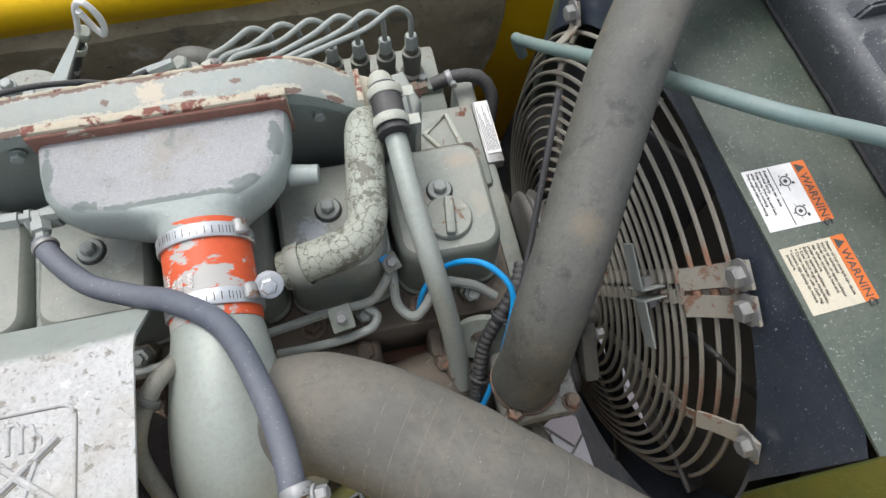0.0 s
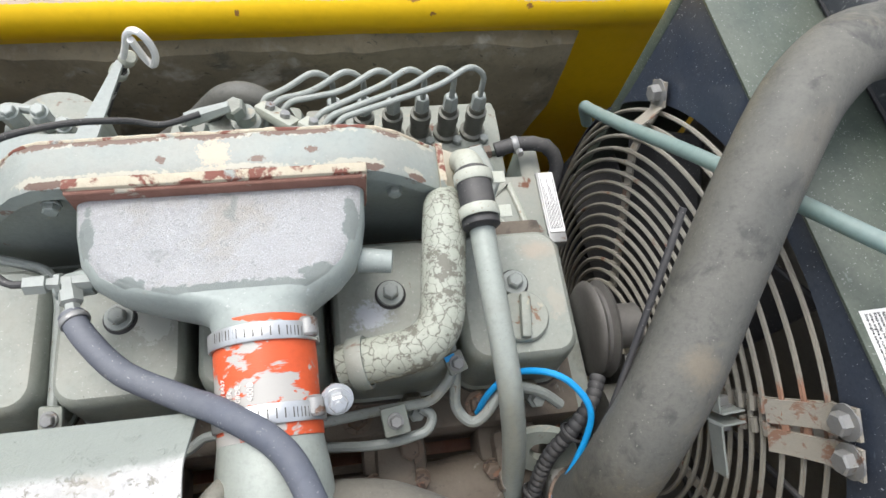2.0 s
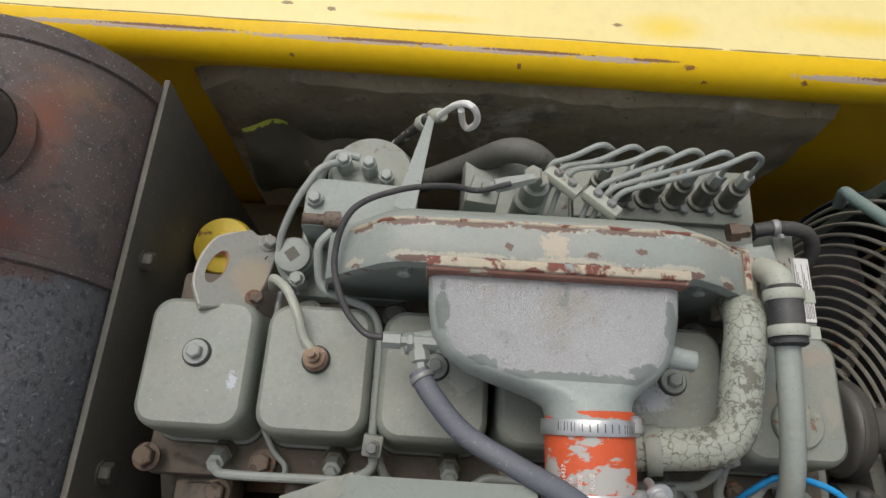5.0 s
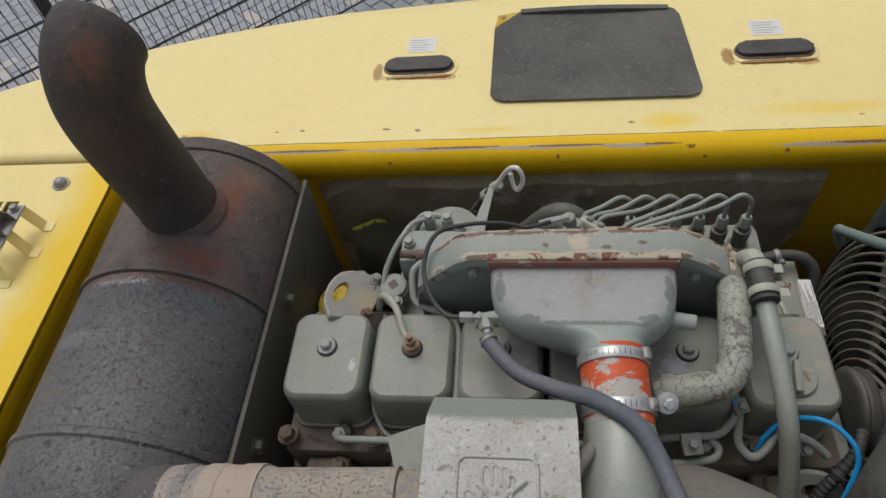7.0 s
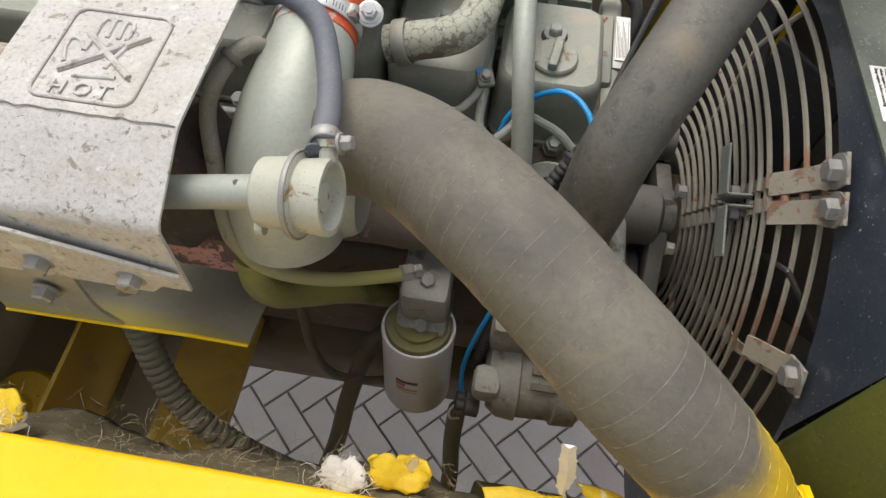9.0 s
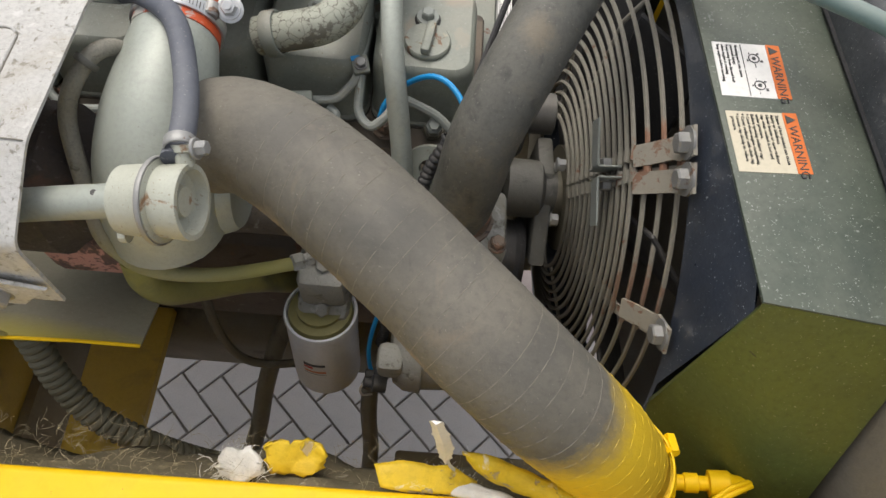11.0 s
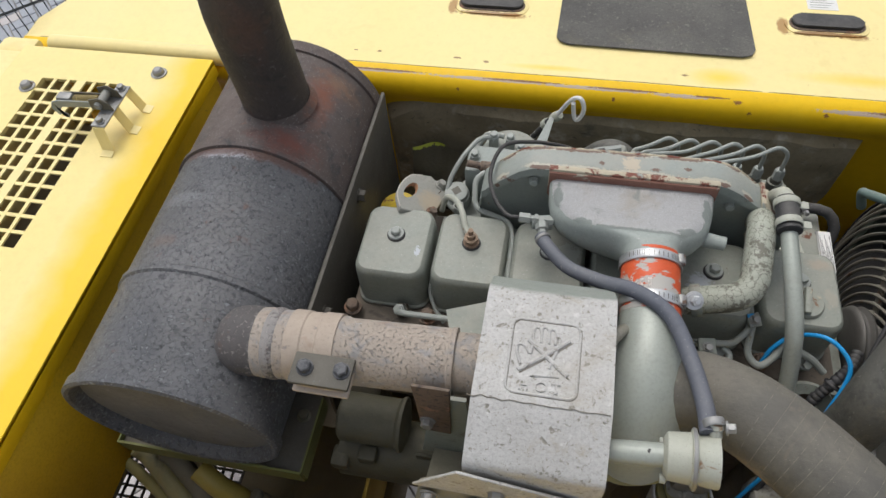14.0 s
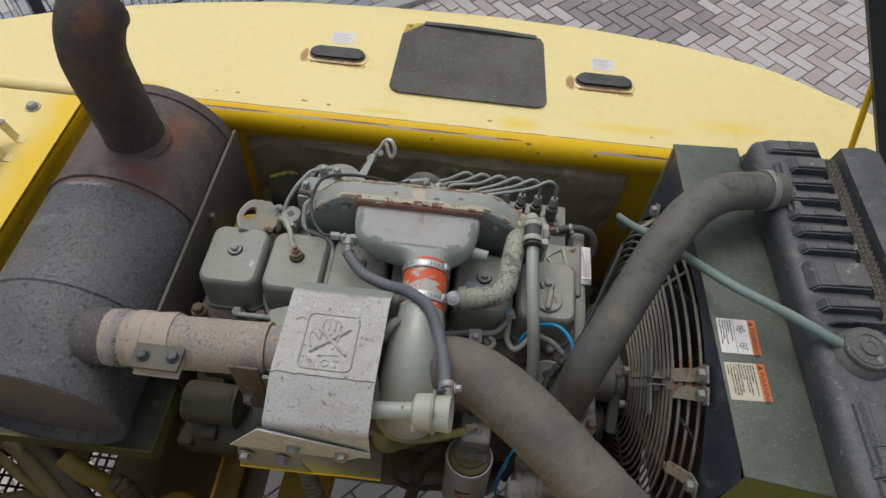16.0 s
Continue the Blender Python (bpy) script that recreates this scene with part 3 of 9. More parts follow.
patched(M_MANIF, BROWN, (0.150, 0.082, 1.645), (0.004, 0.02, 0.005), 150, 0.08, 1.8)
patched(M_MANIF, CREAM, (0.545, 0.090, 1.640), (0.012, 0.04, 0.03), 70, 0.1, 2.0)
patched(M_MANIF, BROWN, (0.552, 0.085, 1.636), (0.003, 0.04, 0.03), 90, 0.1, 1.6)
patched(M_COVER, SILVER, (0.460, -0.019, 1.598), (0.024, 0.019, 0.02), 120, 0.3, 2.2, 0.9)
patched(M_COVER, SILVER, (0.039, -0.026, 1.598), (0.006, 0.010, 0.02), 230, 0.08, 2.6)
patched(M_COVER, (0.34, 0.35, 0.31, 1), (0.268, -0.002, 1.598), (0.022, 0.026, 0.02), 70, 0.06, 2.6)
patched(M_COVER, (0.36, 0.29, 0.22, 1), (0.632, 0.034, 1.598), (0.026, 0.012, 0.03), 50, 0.6, 1.6, 0.6)
patched(M_COVER, (0.33, 0.26, 0.19, 1), (0.583, -0.012, 1.598), (0.012, 0.018, 0.02), 60, 0.6, 1.8, 0.6)
patched(M_COVER, (0.34, 0.31, 0.25, 1), (0.640, -0.020, 1.598), (0.014, 0.024, 0.02), 90, 0.3, 2.6, 0.6)
patched(M_SHIELD, (0.245, 0.265, 0.235, 1), (0.246, -0.100, 1.70), (0.20, 0.055, 0.1), 30, 0.12, 0.35)
patched(M_MUFFRUST, (0.19, 0.072, 0.042, 1), (-0.175, 0.212, 1.65), (0.03, 0.08, 0.06), 40, 0.9, 2.2, 0.85)
patched(M_MUFFRUST, (0.17, 0.058, 0.040, 1), (-0.20, 0.095, 1.66), (0.08, 0.035, 0.05), 50, 0.9, 2.2, 0.85)
patched(M_MUFFRUST, (0.24, 0.13, 0.07, 1), (-0.16, 0.26, 1.64), (0.06, 0.03, 0.05), 60, 0.9, 2.4, 0.5)
patched(M_MUFFLER, (0.46, 0.48, 0.52, 1), (-0.272, 0.052, 1.672), (0.048, 0.009, 0.02), 330, 0.05, 3.6, 0.75)
patched(M_MUFFLER, (0.12, 0.062, 0.045, 1), (-0.24, 0.059, 1.66), (0.16, 0.016, 0.06), 36, 0.4, 1.8, 0.8)
patched(M_MUFFLER, (0.16, 0.125, 0.11, 1), (-0.305, -0.118, 1.66), (0.03, 0.016, 0.03), 50, 0.4, 1.4, 0.7)
patched(M_MUFFLER, (0.30, 0.31, 0.32, 1), (-0.31, -0.037, 1.66), (0.05, 0.012, 0.03), 280, 0.05, 3.4, 0.3)
patched(M_STACK, (0.22, 0.085, 0.04, 1), (-0.176, 0.10, 2.0), (0.035, 0.06, 0.05), 60, 0.9, 2.2, 0.95)
patched(M_STACK, (0.15, 0.075, 0.05, 1), (-0.20, 0.09, 1.86), (0.04, 0.05, 0.09), 50, 0.9, 2.2, 0.5)
# highlight at the stack's tip, laid on as a pale patch
patched(M_STACK, (0.5, 0.5, 0.48, 1), (-0.150, 0.10, 2.034), (0.006, 0.03, 0.012), 120, 0.1, 1.6)
patched(M_WIRE, (0.25, 0.115, 0.065, 1), (0.845, -0.155, 1.59), (0.04, 0.035, 0.035), 90, 0.3, 2.0, 0.8)
patched(M_WIRE, (0.20, 0.10, 0.06, 1), (0.845, -0.27, 1.48), (0.04, 0.04, 0.05), 90, 0.3, 2.2, 0.7)
for gx in (0.055, 0.742):
    patched(M_YFADE, (0.22, 0.085, 0.03, 1), (gx, 0.644, 1.53), (0.085, 0.007, 0.02), 90, 0.3, 2.4, 0.8)
    patched(M_YFADE, (0.36, 0.16, 0.03, 1), (gx + 0.05, 0.640, 1.53), (0.03, 0.008, 0.02), 110, 0.3, 2.6, 0.6)
    patched(M_YFADE, (0.30, 0.13, 0.03, 1), (gx - 0.085, 0.665, 1.53), (0.012, 0.03, 0.02), 50, 0.3, 1.4, 0.8)
chips = random.Random(8)
for k in range(9):
    patched(M_YFADE, (0.17, 0.07, 0.03, 1), (chips.uniform(-0.5, 1.0), 0.499 + chips.uniform(-0.004, 0.006), 1.52), (chips.uniform(0.004, 0.012), chips.uniform(0.0015, 0.004), 0.02), 300, 0.1, 2.6, 0.8)
for x, y, w, h, amount in ((0.53, 0.500, 0.07, 0.030, 0.75), (0.80, 0.520, 0.16, 0.022, 0.6), (0.20, 0.492, 0.10, 0.010, 0.6), (-0.38, 0.50, 0.06, 0.02, 0.6), (1.05, 0.56, 0.12, 0.03, 0.5)):
    patched(M_YFADE, (0.80, 0.56, 0.015, 1), (x, y, 1.52), (w, h, 0.03), 9, 0.9, 0.5, amount)
# bare streak where the lip is rubbed, and rust along its fold
for x, w, y, z in ((-0.20, 0.16, 0.4495, 1.5190), (0.10, 0.14, 0.4480, 1.5185), (0.30, 0.12, 0.4465, 1.5180), (0.46, 0.06, 0.4450, 1.5170), (0.80, 0.10, 0.4390, 1.5135)):
    patched(M_YELLOW, (0.46, 0.37, 0.33, 1), (x, y, z), (w, 0.0040, 0.006), 150, 0.1, 2.4, 0.9)
    patched(M_YELLOW, (0.20, 0.09, 0.04, 1), (x + 0.05, y + 0.002, z), (w * 0.6, 0.0022, 0.006), 240, 0.08, 2.6, 0.9)
for x, y, z, w in ((0.560, 0.441, 1.515, 0.010), (0.585, 0.431, 1.500, 0.006), (0.72, 0.434, 1.506, 0.006), (0.95, 0.431, 1.503, 0.012), (0.02, 0.431, 1.502, 0.004), (0.33, 0.432, 1.506, 0.004)):
    patched(M_YELLOW, (0.22, 0.09, 0.04, 1), (x, y, z), (w * 0.8, 0.004, 0.0035), 330, 0.06, 3.2, 0.9)
patched(M_YELLOW, (0.42, 0.33, 0.28, 1), (0.40, -0.606, 1.508), (0.30, 0.006, 0.01), 120, 0.1, 2.6, 0.85)
PAINT = (0.27, 0.30, 0.275, 1)
for x, y, w, h in ((0.345, -0.026, 0.10, 0.008), (0.243, 0.030, 0.007, 0.030), (0.448, 0.025, 0.007, 0.035), (0.275, -0.016, 0.02, 0.009), (0.42, -0.016, 0.02, 0.009)):
    patched(M_CASTALU, PAINT, (x, y, 1.69), (w, h, 0.03), 90, 0.12, 2.6, 0.9)
for x, y, z, r in ((0.500, -0.300, 1.640, 0.030), (0.560, -0.350, 1.640, 0.022), (0.610, -0.395, 1.620, 0.030), (0.650, -0.425, 1.600, 0.022)):
    patched(M_INTAKE, (0.27, 0.215, 0.155, 1), (x, y, z), (r * 1.5, r, r), 45, 0.5, 2.0, 0.7)
for x, y, z, r in ((0.600, -0.330, 1.705, 0.05), (0.50, -0.25, 1.71, 0.04), (0.70, -0.40, 1.66, 0.04)):
    patched(M_INTAKE, (0.080, 0.077, 0.068, 1), (x, y, z), (r * 1.5, r, r), 40, 0.7, 2.0, 0.6)
for x, y, z, r in ((0.665, -0.185, 1.60, 0.03), (0.70, -0.125, 1.70, 0.02), (0.655, -0.215, 1.55, 0.025)):
    patched(M_HOSE, (0.20, 0.165, 0.115, 1), (x, y, z), (r, r, r * 1.5), 55, 0.6, 2.0, 0.6)


# ---- ground ----
bm = bmesh.new()
bmesh.ops.create_grid(bm, x_segments=2, y_segments=2, size=60, matrix=Matrix.Translation((0, 0, -0.282)))
solid("ground", bm, M_GROUND, "sand bed under grey paving, reaching the horizon", "ground", kind="structure")


# ---- engine bay walls ----
def sheet(bm, outline_yz, x0, x1, thick):
    """A bent sheet with the profile (y, z), from x0 to x1."""
    pts = [np.array(p, float) for p in outline_yz]
    inner = []
    for i, p in enumerate(pts):
        a, b = pts[max(i - 1, 0)], pts[min(i + 1, len(pts) - 1)]
        d = (b - a) / np.linalg.norm(b - a)
        inner.append(p + thick * np.array([d[1], -d[0]]))
    ring = pts + inner[::-1]
    grid_faces(bm, [[(x, y, z) for y, z in ring] for x in (x0, x1)])
    return bm


HOOD_PTS = [(-1.00, 0.42), (-0.98, 0.58), (-0.90, 0.655), (-0.70, 0.745), (-0.43, 0.83), (-0.14, 0.905), (0.15, 0.94), (0.45, 0.95), (0.72, 0.928), (0.95, 0.882), (1.19, 0.80), (1.42, 0.66), (1.62, 0.50), (1.66, 0.40)]


def far_edge(x):
    p = HOOD_PTS
    for (a, ya), (b, yb) in zip(p, p[1:]):
        if a <= x <= b:
            return ya + (yb - ya) * (x - a) / (b - a)
    return 0.4


def hood():
    th = thing("rear_hood", "faded yellow sheet metal hood with rust-spotted lip", "machine hood")
    xs = [-0.99 + i * 0.05 for i in range(54)]
    rings = []
    for x in xs:
        ye = max(far_edge(x), 0.53)
        prof = [(0.475, 0.90), (0.470, 1.30), (0.462, 1.42), (0.446, 1.452), (0.432, 1.470), (0.427, 1.488), (0.430, 1.504), (0.442, 1.516), (0.458, 1.5205), (0.468, 1.521)]
        n = 10
        for k in range(1, n + 1):
            y = 0.468 + (ye - 0.468) * k / n
            prof.append((y, 1.519 + 0.008 * math.sin(min(1, (y - 0.468) / 0.25) * 1.57) - 0.05 * max(0, (y - 0.75) / 0.2) ** 2 * 0.6))
        zt = prof[-1][1]
        prof += [(ye + 0.02, zt - 0.012), (ye + 0.035, zt - 0.04), (ye + 0.045, zt - 0.12), (ye + 0.05, 0.5)]
        rings.append([(x, y, z) for y, z in prof])
    bm = bmesh.new()
    vs = [[bm.verts.new(p) for p in r] for r in rings]
    lip, top = bmesh.new(), None
    for a, b in zip(vs, vs[1:]):
        for i in range(len(a) - 1):
            bm.faces.new((a[i], a[i + 1], b[i + 1], b[i]))
    me = finish(bm, 60)
    me.materials.append(M_YELLOW)
    me.materials.append(M_YFADE)
    for p in me.polygons:
        if p.center.y > 0.470:
            p.material_index = 1 if p.center.z > 1.45 else 0
    ob = part("panel", me, M_YELLOW, th)
    s = ob.modifiers.new("thick", "SOLIDIFY")
    s.thickness = 0.004
    # the welded seam line on the lip; its dark ochre carries the groove's shade
    bm = bmesh.new()
    sweep(bm, [(x, 0.4695 + 0.0012 * noise.noise(Vector((x * 9, 0, 0))), 1.5198) for x in [-0.95 + i * 0.03 for i in range(82)]], lambda f: 0.0017 + 0.0007 * noise.noise(Vector((f * 60, 3, 0))), 6)
    part("seam", bm, M_SEAM, th, "dark ochre fold line with groove shade in its colour")
    return th


hood()


def grip(cx):
    th = thing("hood_grip", "black recessed rubber grip with rust round its flange", "grip", "hood grips")
    bm = bmesh.new()
    prism(bm, rrect(0.162, 0.060, 0.028, 6, cx, 0.672), 1.524, 1.529, "z", 0.002)
    part("flange", bm, M_YFADE, th)
    bm = bmesh.new()
    prism(bm, rrect(0.146, 0.046, 0.022, 6, cx, 0.674), 1.5275, 1.5306, "z", 0.001)
    part("rim", bm, M_RUSTY, th, "rusty rim")
    bm = bmesh.new()
    prism(bm, rrect(0.139, 0.040, 0.019, 6, cx, 0.677), 1.529, 1.538, "z", 0.004, 3)
    part("pad", bm, M_BLACK, th)
    th2 = thing("paper_label", "small white paper label with faint print", "label", "hood labels")
    bm = bmesh.new()
    box(bm, (cx - 0.03, 0.725, 1.5265), (cx + 0.03, 0.772, 1.5278))
    part("sheet", bm, M_WHITE, th2)
    for k in range(5):
        bm = bmesh.new()
        box(bm, (cx - 0.024, 0.731 + k * 0.008, 1.5279), (cx + 0.01 + 0.006 * (k % 3), 0.7325 + k * 0.008, 1.5284))
        part("print_line", bm, mat_faint, th2)


mat_faint = mat("faint_print", (0.45, 0.44, 0.42, 1), None, 0.6)
grip(0.055)
grip(0.742)

bm = bmesh.new()
prism(bm, [(0.204, 0.582), (0.212, 0.568), (0.228, 0.560), (0.572, 0.556), (0.590, 0.563), (0.598, 0.580), (0.586, 0.806), (0.578, 0.826), (0.560, 0.836), (0.262, 0.846), (0.207, 0.790)], 1.5262, 1.5298, "z", 0.0008, 1)
gm = thing("anti_slip_mat", "black gritty anti-slip mat glued on the yellow hood", "mat")
part("sheet", bm, M_GRIT, gm)
bm = bmesh.new()
prism(bm, [(0.207, 0.792), (0.214, 0.836), (0.262, 0.848), (0.246, 0.826), (0.224, 0.812)], 1.5264, 1.5275, "z")
part("bare_patch", bm, M_SIDEGLUE, gm, "glue-stained yellow where the corner has torn off")
bm = bmesh.new()
grid_faces(bm, [[(x, y - 0.004, z), (x, y + 0.010, z + 0.001), (x, y + 0.010, z + 0.0035), (x, y - 0.004, z + 0.004)] for x, y, z in [(0.262 + 0.0304 * k, 0.838 - 0.0011 * k - 0.004 * math.sin(k * 0.31), 1.529 + 0.007 * math.sin(k * 0.31 + 0.1)) for k in range(11)]])
part("lifted_edge", bm, M_GRIT, gm)


# sound mat on the inner face of the hood
bm = bmesh.new()
rings = []
for i in range(60):
    x = -0.15 + i * 0.0165
    zt = 1.447 + 0.008 * noise.noise(Vector((x * 7, 3, 0)))
    zb = 0.95
    if x > 0.72:
        zt -= (x - 0.72) * 0.10
        zb = 0.95 + (x - 0.72) * 3.6
    if x < -0.08:
        zt -= (-0.08 - x) * 0.5
    rr_ = []
    for k in range(22):
        z = zt + (min(zb, zt - 0.02) - zt) * k / 21
        y = 0.440 + 0.012 * noise.noise(Vector((x * 6, z * 6, 1))) + 0.006 * noise.noise(Vector((x * 25, z * 25, 5)))
        if k in (0, 21) or i in (0, 59):
            y = 0.462
        rr_.append((x, y, z))
    rings.append(rr_)
grid_faces(bm, rings, close=False)
solid("sound_mat", bm, M_INSUL, "torn grey-brown sound mat glued inside the hood", "insulation")


# ---- engine ----
def rocker_cover(i):
    x = 0.12 * i
    th = thing("rocker_cover", "grey-green painted pressed rocker cover on the cylinder head", "engine cover", "rocker covers")
    bm = bmesh.new()
    rings = []
    for z, w, d, r in ((1.497, 0.1178, 0.144, 0.024), (1.502, 0.1178, 0.144, 0.024), (1.504, 0.1140, 0.139, 0.024), (1.562, 0.1125, 0.135, 0.024), (1.575, 0.1110, 0.133, 0.024), (1.5825, 0.106, 0.128, 0.021), (1.5860, 0.098, 0.120, 0.018), (1.587, 0.05, 0.06, 0.012)):
        rings.append([(u, v, z) for u, v in rrect(w, d, r, 6, x, -0.008)])
    grid_faces(bm, rings)
    part("shell", bm, M_COVER, th)
    return th


covers = [rocker_cover(i) for i in range(6)]


M_DARKGASKET = mat("dark_cover_gasket", (0.06, 0.054, 0.045, 1), (0.10, 0.085, 0.066, 1), 0.8, big=30, amount=1.0, bump=0.3)
M_TERMINAL = mat("brassy_rust", (0.30, 0.21, 0.14, 1), (0.19, 0.125, 0.085, 1), 0.6, 0.2, big=60, amount=1.0, bump=0.3, spots=(0.45, 0.36, 0.26, 1), spot_at=0.62, spot_scale=120)


def cover_bolt(th, x, rusty=False):
    bm = bmesh.new()
    lathe(bm, (x, 0, 1.586), (0, 0, 1), [(0, 0.0146), (0.002, 0.0146), (0.003, 0.0132), (0.004, 0.0132)], 24)
    part("seal", bm, M_BLACK, th, "black rubber washer")
    bm = bmesh.new()
    lathe(bm, (x, 0, 1.590), (0, 0, 1), [(0, 0.0095), (0.0015, 0.010), (0.0025, 0.0078), (0.0090, 0.0078), (0.0105, 0.0062)], 6 if not rusty else 18)
    lathe(bm, (x, 0, 1.590), (0, 0, 1), [(-0.001, 0.0125), (0.002, 0.0125), (0.0026, 0.012)], 24)
    part("bolt", bm, M_TERMINAL if rusty else M_LINE, th)


for i in range(6):
    cover_bolt(covers[i], 0.12 * i, i == 1)

bm = bmesh.new()
box(bm, (-0.066, -0.115, 1.405), (0.672, 0.115, 1.497), 0.008)
head_th = thing("cylinder_head", "rusty oil-stained cast cylinder head under the covers", "cylinder head")
part("casting", bm, M_BLOCK, head_th)
bm = bmesh.new()
box(bm, (-0.068, -0.1275, 1.4035), (0.674, 0.1275, 1.4075), 0.0005, 1)
part("gasket", bm, M_RUSTSEAM, head_th, "thin rusty gasket line")
for k in range(6):
    bm = bmesh.new()
    prism(bm, rrect(0.1190, 0.1485, 0.025, 5, 0.12 * k, -0.008), 1.4962, 1.4992, "z", 0.0005, 1)
    part("cover_seat", bm, M_DARKGASKET, head_th, "dark cover gasket")
bm = bmesh.new()
box(bm, (-0.064, -0.125, 0.98), (0.668, 0.125, 1.405), 0.012)
box(bm, (-0.02, -0.16, 1.02), (0.62, -0.12, 1.30), 0.02)
solid("engine_block", bm, M_BLOCK, "dark oily cast engine block", "engine block")


def intake_manifold():
    th = thing("intake_manifold", "grey-green cast intake manifold with flaking cream and rust", "intake manifold")
    # (x, height of the flat top): the log falls away at both ends
    tops = [(0.121, 1.596), (0.126, 1.628), (0.152, 1.656), (0.183, 1.684), (0.202, 1.6935), (0.30, 1.696), (0.40, 1.697), (0.455, 1.697), (0.476, 1.692), (0.498, 1.680), (0.522, 1.660), (0.548, 1.643), (0.584, 1.622), (0.590, 1.606)]
    bm = bmesh.new()
    rings = []
    for x, zt in tops:
        low = 1.512 if x < 0.53 else 1.512 + (x - 0.53) * 0.9
        rings.append([(x, 0.090, low), (x, 0.0805, zt - 0.024), (x, 0.0735, zt - 0.018), (x, 0.0735, zt - 0.002), (x, 0.0765, zt), (x, 0.092, zt + 0.0015), (x, 0.111, zt + 0.003), (x, 0.119, zt - 0.001), (x, 0.126, zt - 0.012), (x, 0.150, max(low + 0.006, zt - 0.055)), (x, 0.166, low)])
    grid_faces(bm, rings)
    bmesh.ops.bevel(bm, geom=[e for e in bm.edges if e.calc_face_angle(0) > 0.35], offset=0.0028, segments=2, profile=0.5, affect="EDGES", clamp_overlap=True)
    part("body", bm, M_MANIF, th)
    # bead along the back of the flat top, uneven where the paint has lifted
    bm = bmesh.new()
    path = []
    for i in range(90):
        x = 0.150 + i * 0.0042
        zt = next(za + (zb - za) * (x - xa) / (xb - xa) for (xa, za), (xb, zb) in zip(tops, tops[1:]) if xa <= x <= xb)
        path.append((x, 0.1150 + 0.0012 * noise.noise(Vector((x * 30, 0, 0))), zt + 0.0006))
    sweep(bm, path, lambda f: 0.0022 + 0.0012 * noise.noise(Vector((f * 40, 2, 0))), 8)
    part("bead", bm, M_GASKET, th, "flaking cream bead with rust showing through")
    # bolted joint to the outlet neck
    bm = bmesh.new()
    grid_faces(bm, [[(x, 0.070, 1.575), (x, 0.068, 1.650), (x, 0.078, 1.660), (x, 0.118, 1.660), (x, 0.130, 1.640), (x, 0.132, 1.575)] for x in (0.531, 0.537)])
    part("joint_flange", bm, M_GASKET, th, "cream drips on the joint flange")
    for x, y, z in ((0.205, 0.070, 1.66), (0.49, 0.074, 1.645)):
        bm = bmesh.new()
        hexbolt(bm, (x, y + 0.008, z), (0, -1, 0.1), 0.012, 0.006, 0.008)
        part("bolt", bm, M_MANIF, th)
    return th


intake_manifold()


def plenum():
    th = thing("charge_air_horn", "cast charge air horn with bare frosty silver top", "air horn")
    # rings run from the back flange down to the round neck
    cx = 0.345
    secs = [((cx, 0.078, 1.662), 0.230, 0.036, 0.010), ((cx, 0.066, 1.660), 0.232, 0.044, 0.014), ((cx, 0.040, 1.660), 0.229, 0.050, 0.020), ((cx, 0.016, 1.661), 0.220, 0.055, 0.026), ((cx + 0.002, -0.002, 1.662), 0.203, 0.060, 0.029),
            ((cx + 0.006, -0.016, 1.664), 0.172, 0.066, 0.032), ((cx + 0.014, -0.027, 1.667), 0.128, 0.071, 0.034), ((cx + 0.022, -0.036, 1.670), 0.092, 0.072, 0.035), ((cx + 0.027, -0.044, 1.673), 0.076, 0.072, 0.035), ((cx + 0.029, -0.058, 1.676), 0.072, 0.070, 0.0345)]
    bm = bmesh.new()
    rings = []
    for k, ((x, y, z), w, h, r) in enumerate(secs):
        rings.append([(x + u, y, z + v) for u, v in rrect(w, h, min(r, h * 0.49, w * 0.49), 7)])
    grid_faces(bm, rings)
    me = finish(bm, 50)
    me.materials.append(M_PLENUM)
    me.materials.append(M_CASTALU)
    for p in me.polygons:
        if p.normal.z > 0.70 and -0.022 < p.center.y < 0.075:
            p.material_index = 1
    part("casting", me, M_PLENUM, th)
    bm = bmesh.new()
    box(bm, (0.226, 0.0695, 1.640), (0.464, 0.0790, 1.6985), 0.002)
    part("flange", bm, M_GASKET, th, "cream flange with rust showing through")
    bm = bmesh.new()
    box(bm, (0.227, 0.0665, 1.642), (0.463, 0.0705, 1.6945), 0.001, 1)
    part("gasket", bm, M_REDGASKET, th, "thin red-brown gasket edge")
    for sx, x in ((-1, 0.238), (1, 0.452)):
        bm = bmesh.new()
        lathe(bm, (x, 0.012, 1.648), (sx, -0.15, 0), [(0, 0.011), (0.02, 0.010), (0.028, 0.010), (0.029, 0.006)], 16)
        part("boss", bm, M_PLENUM, th)
    return th


plenum()


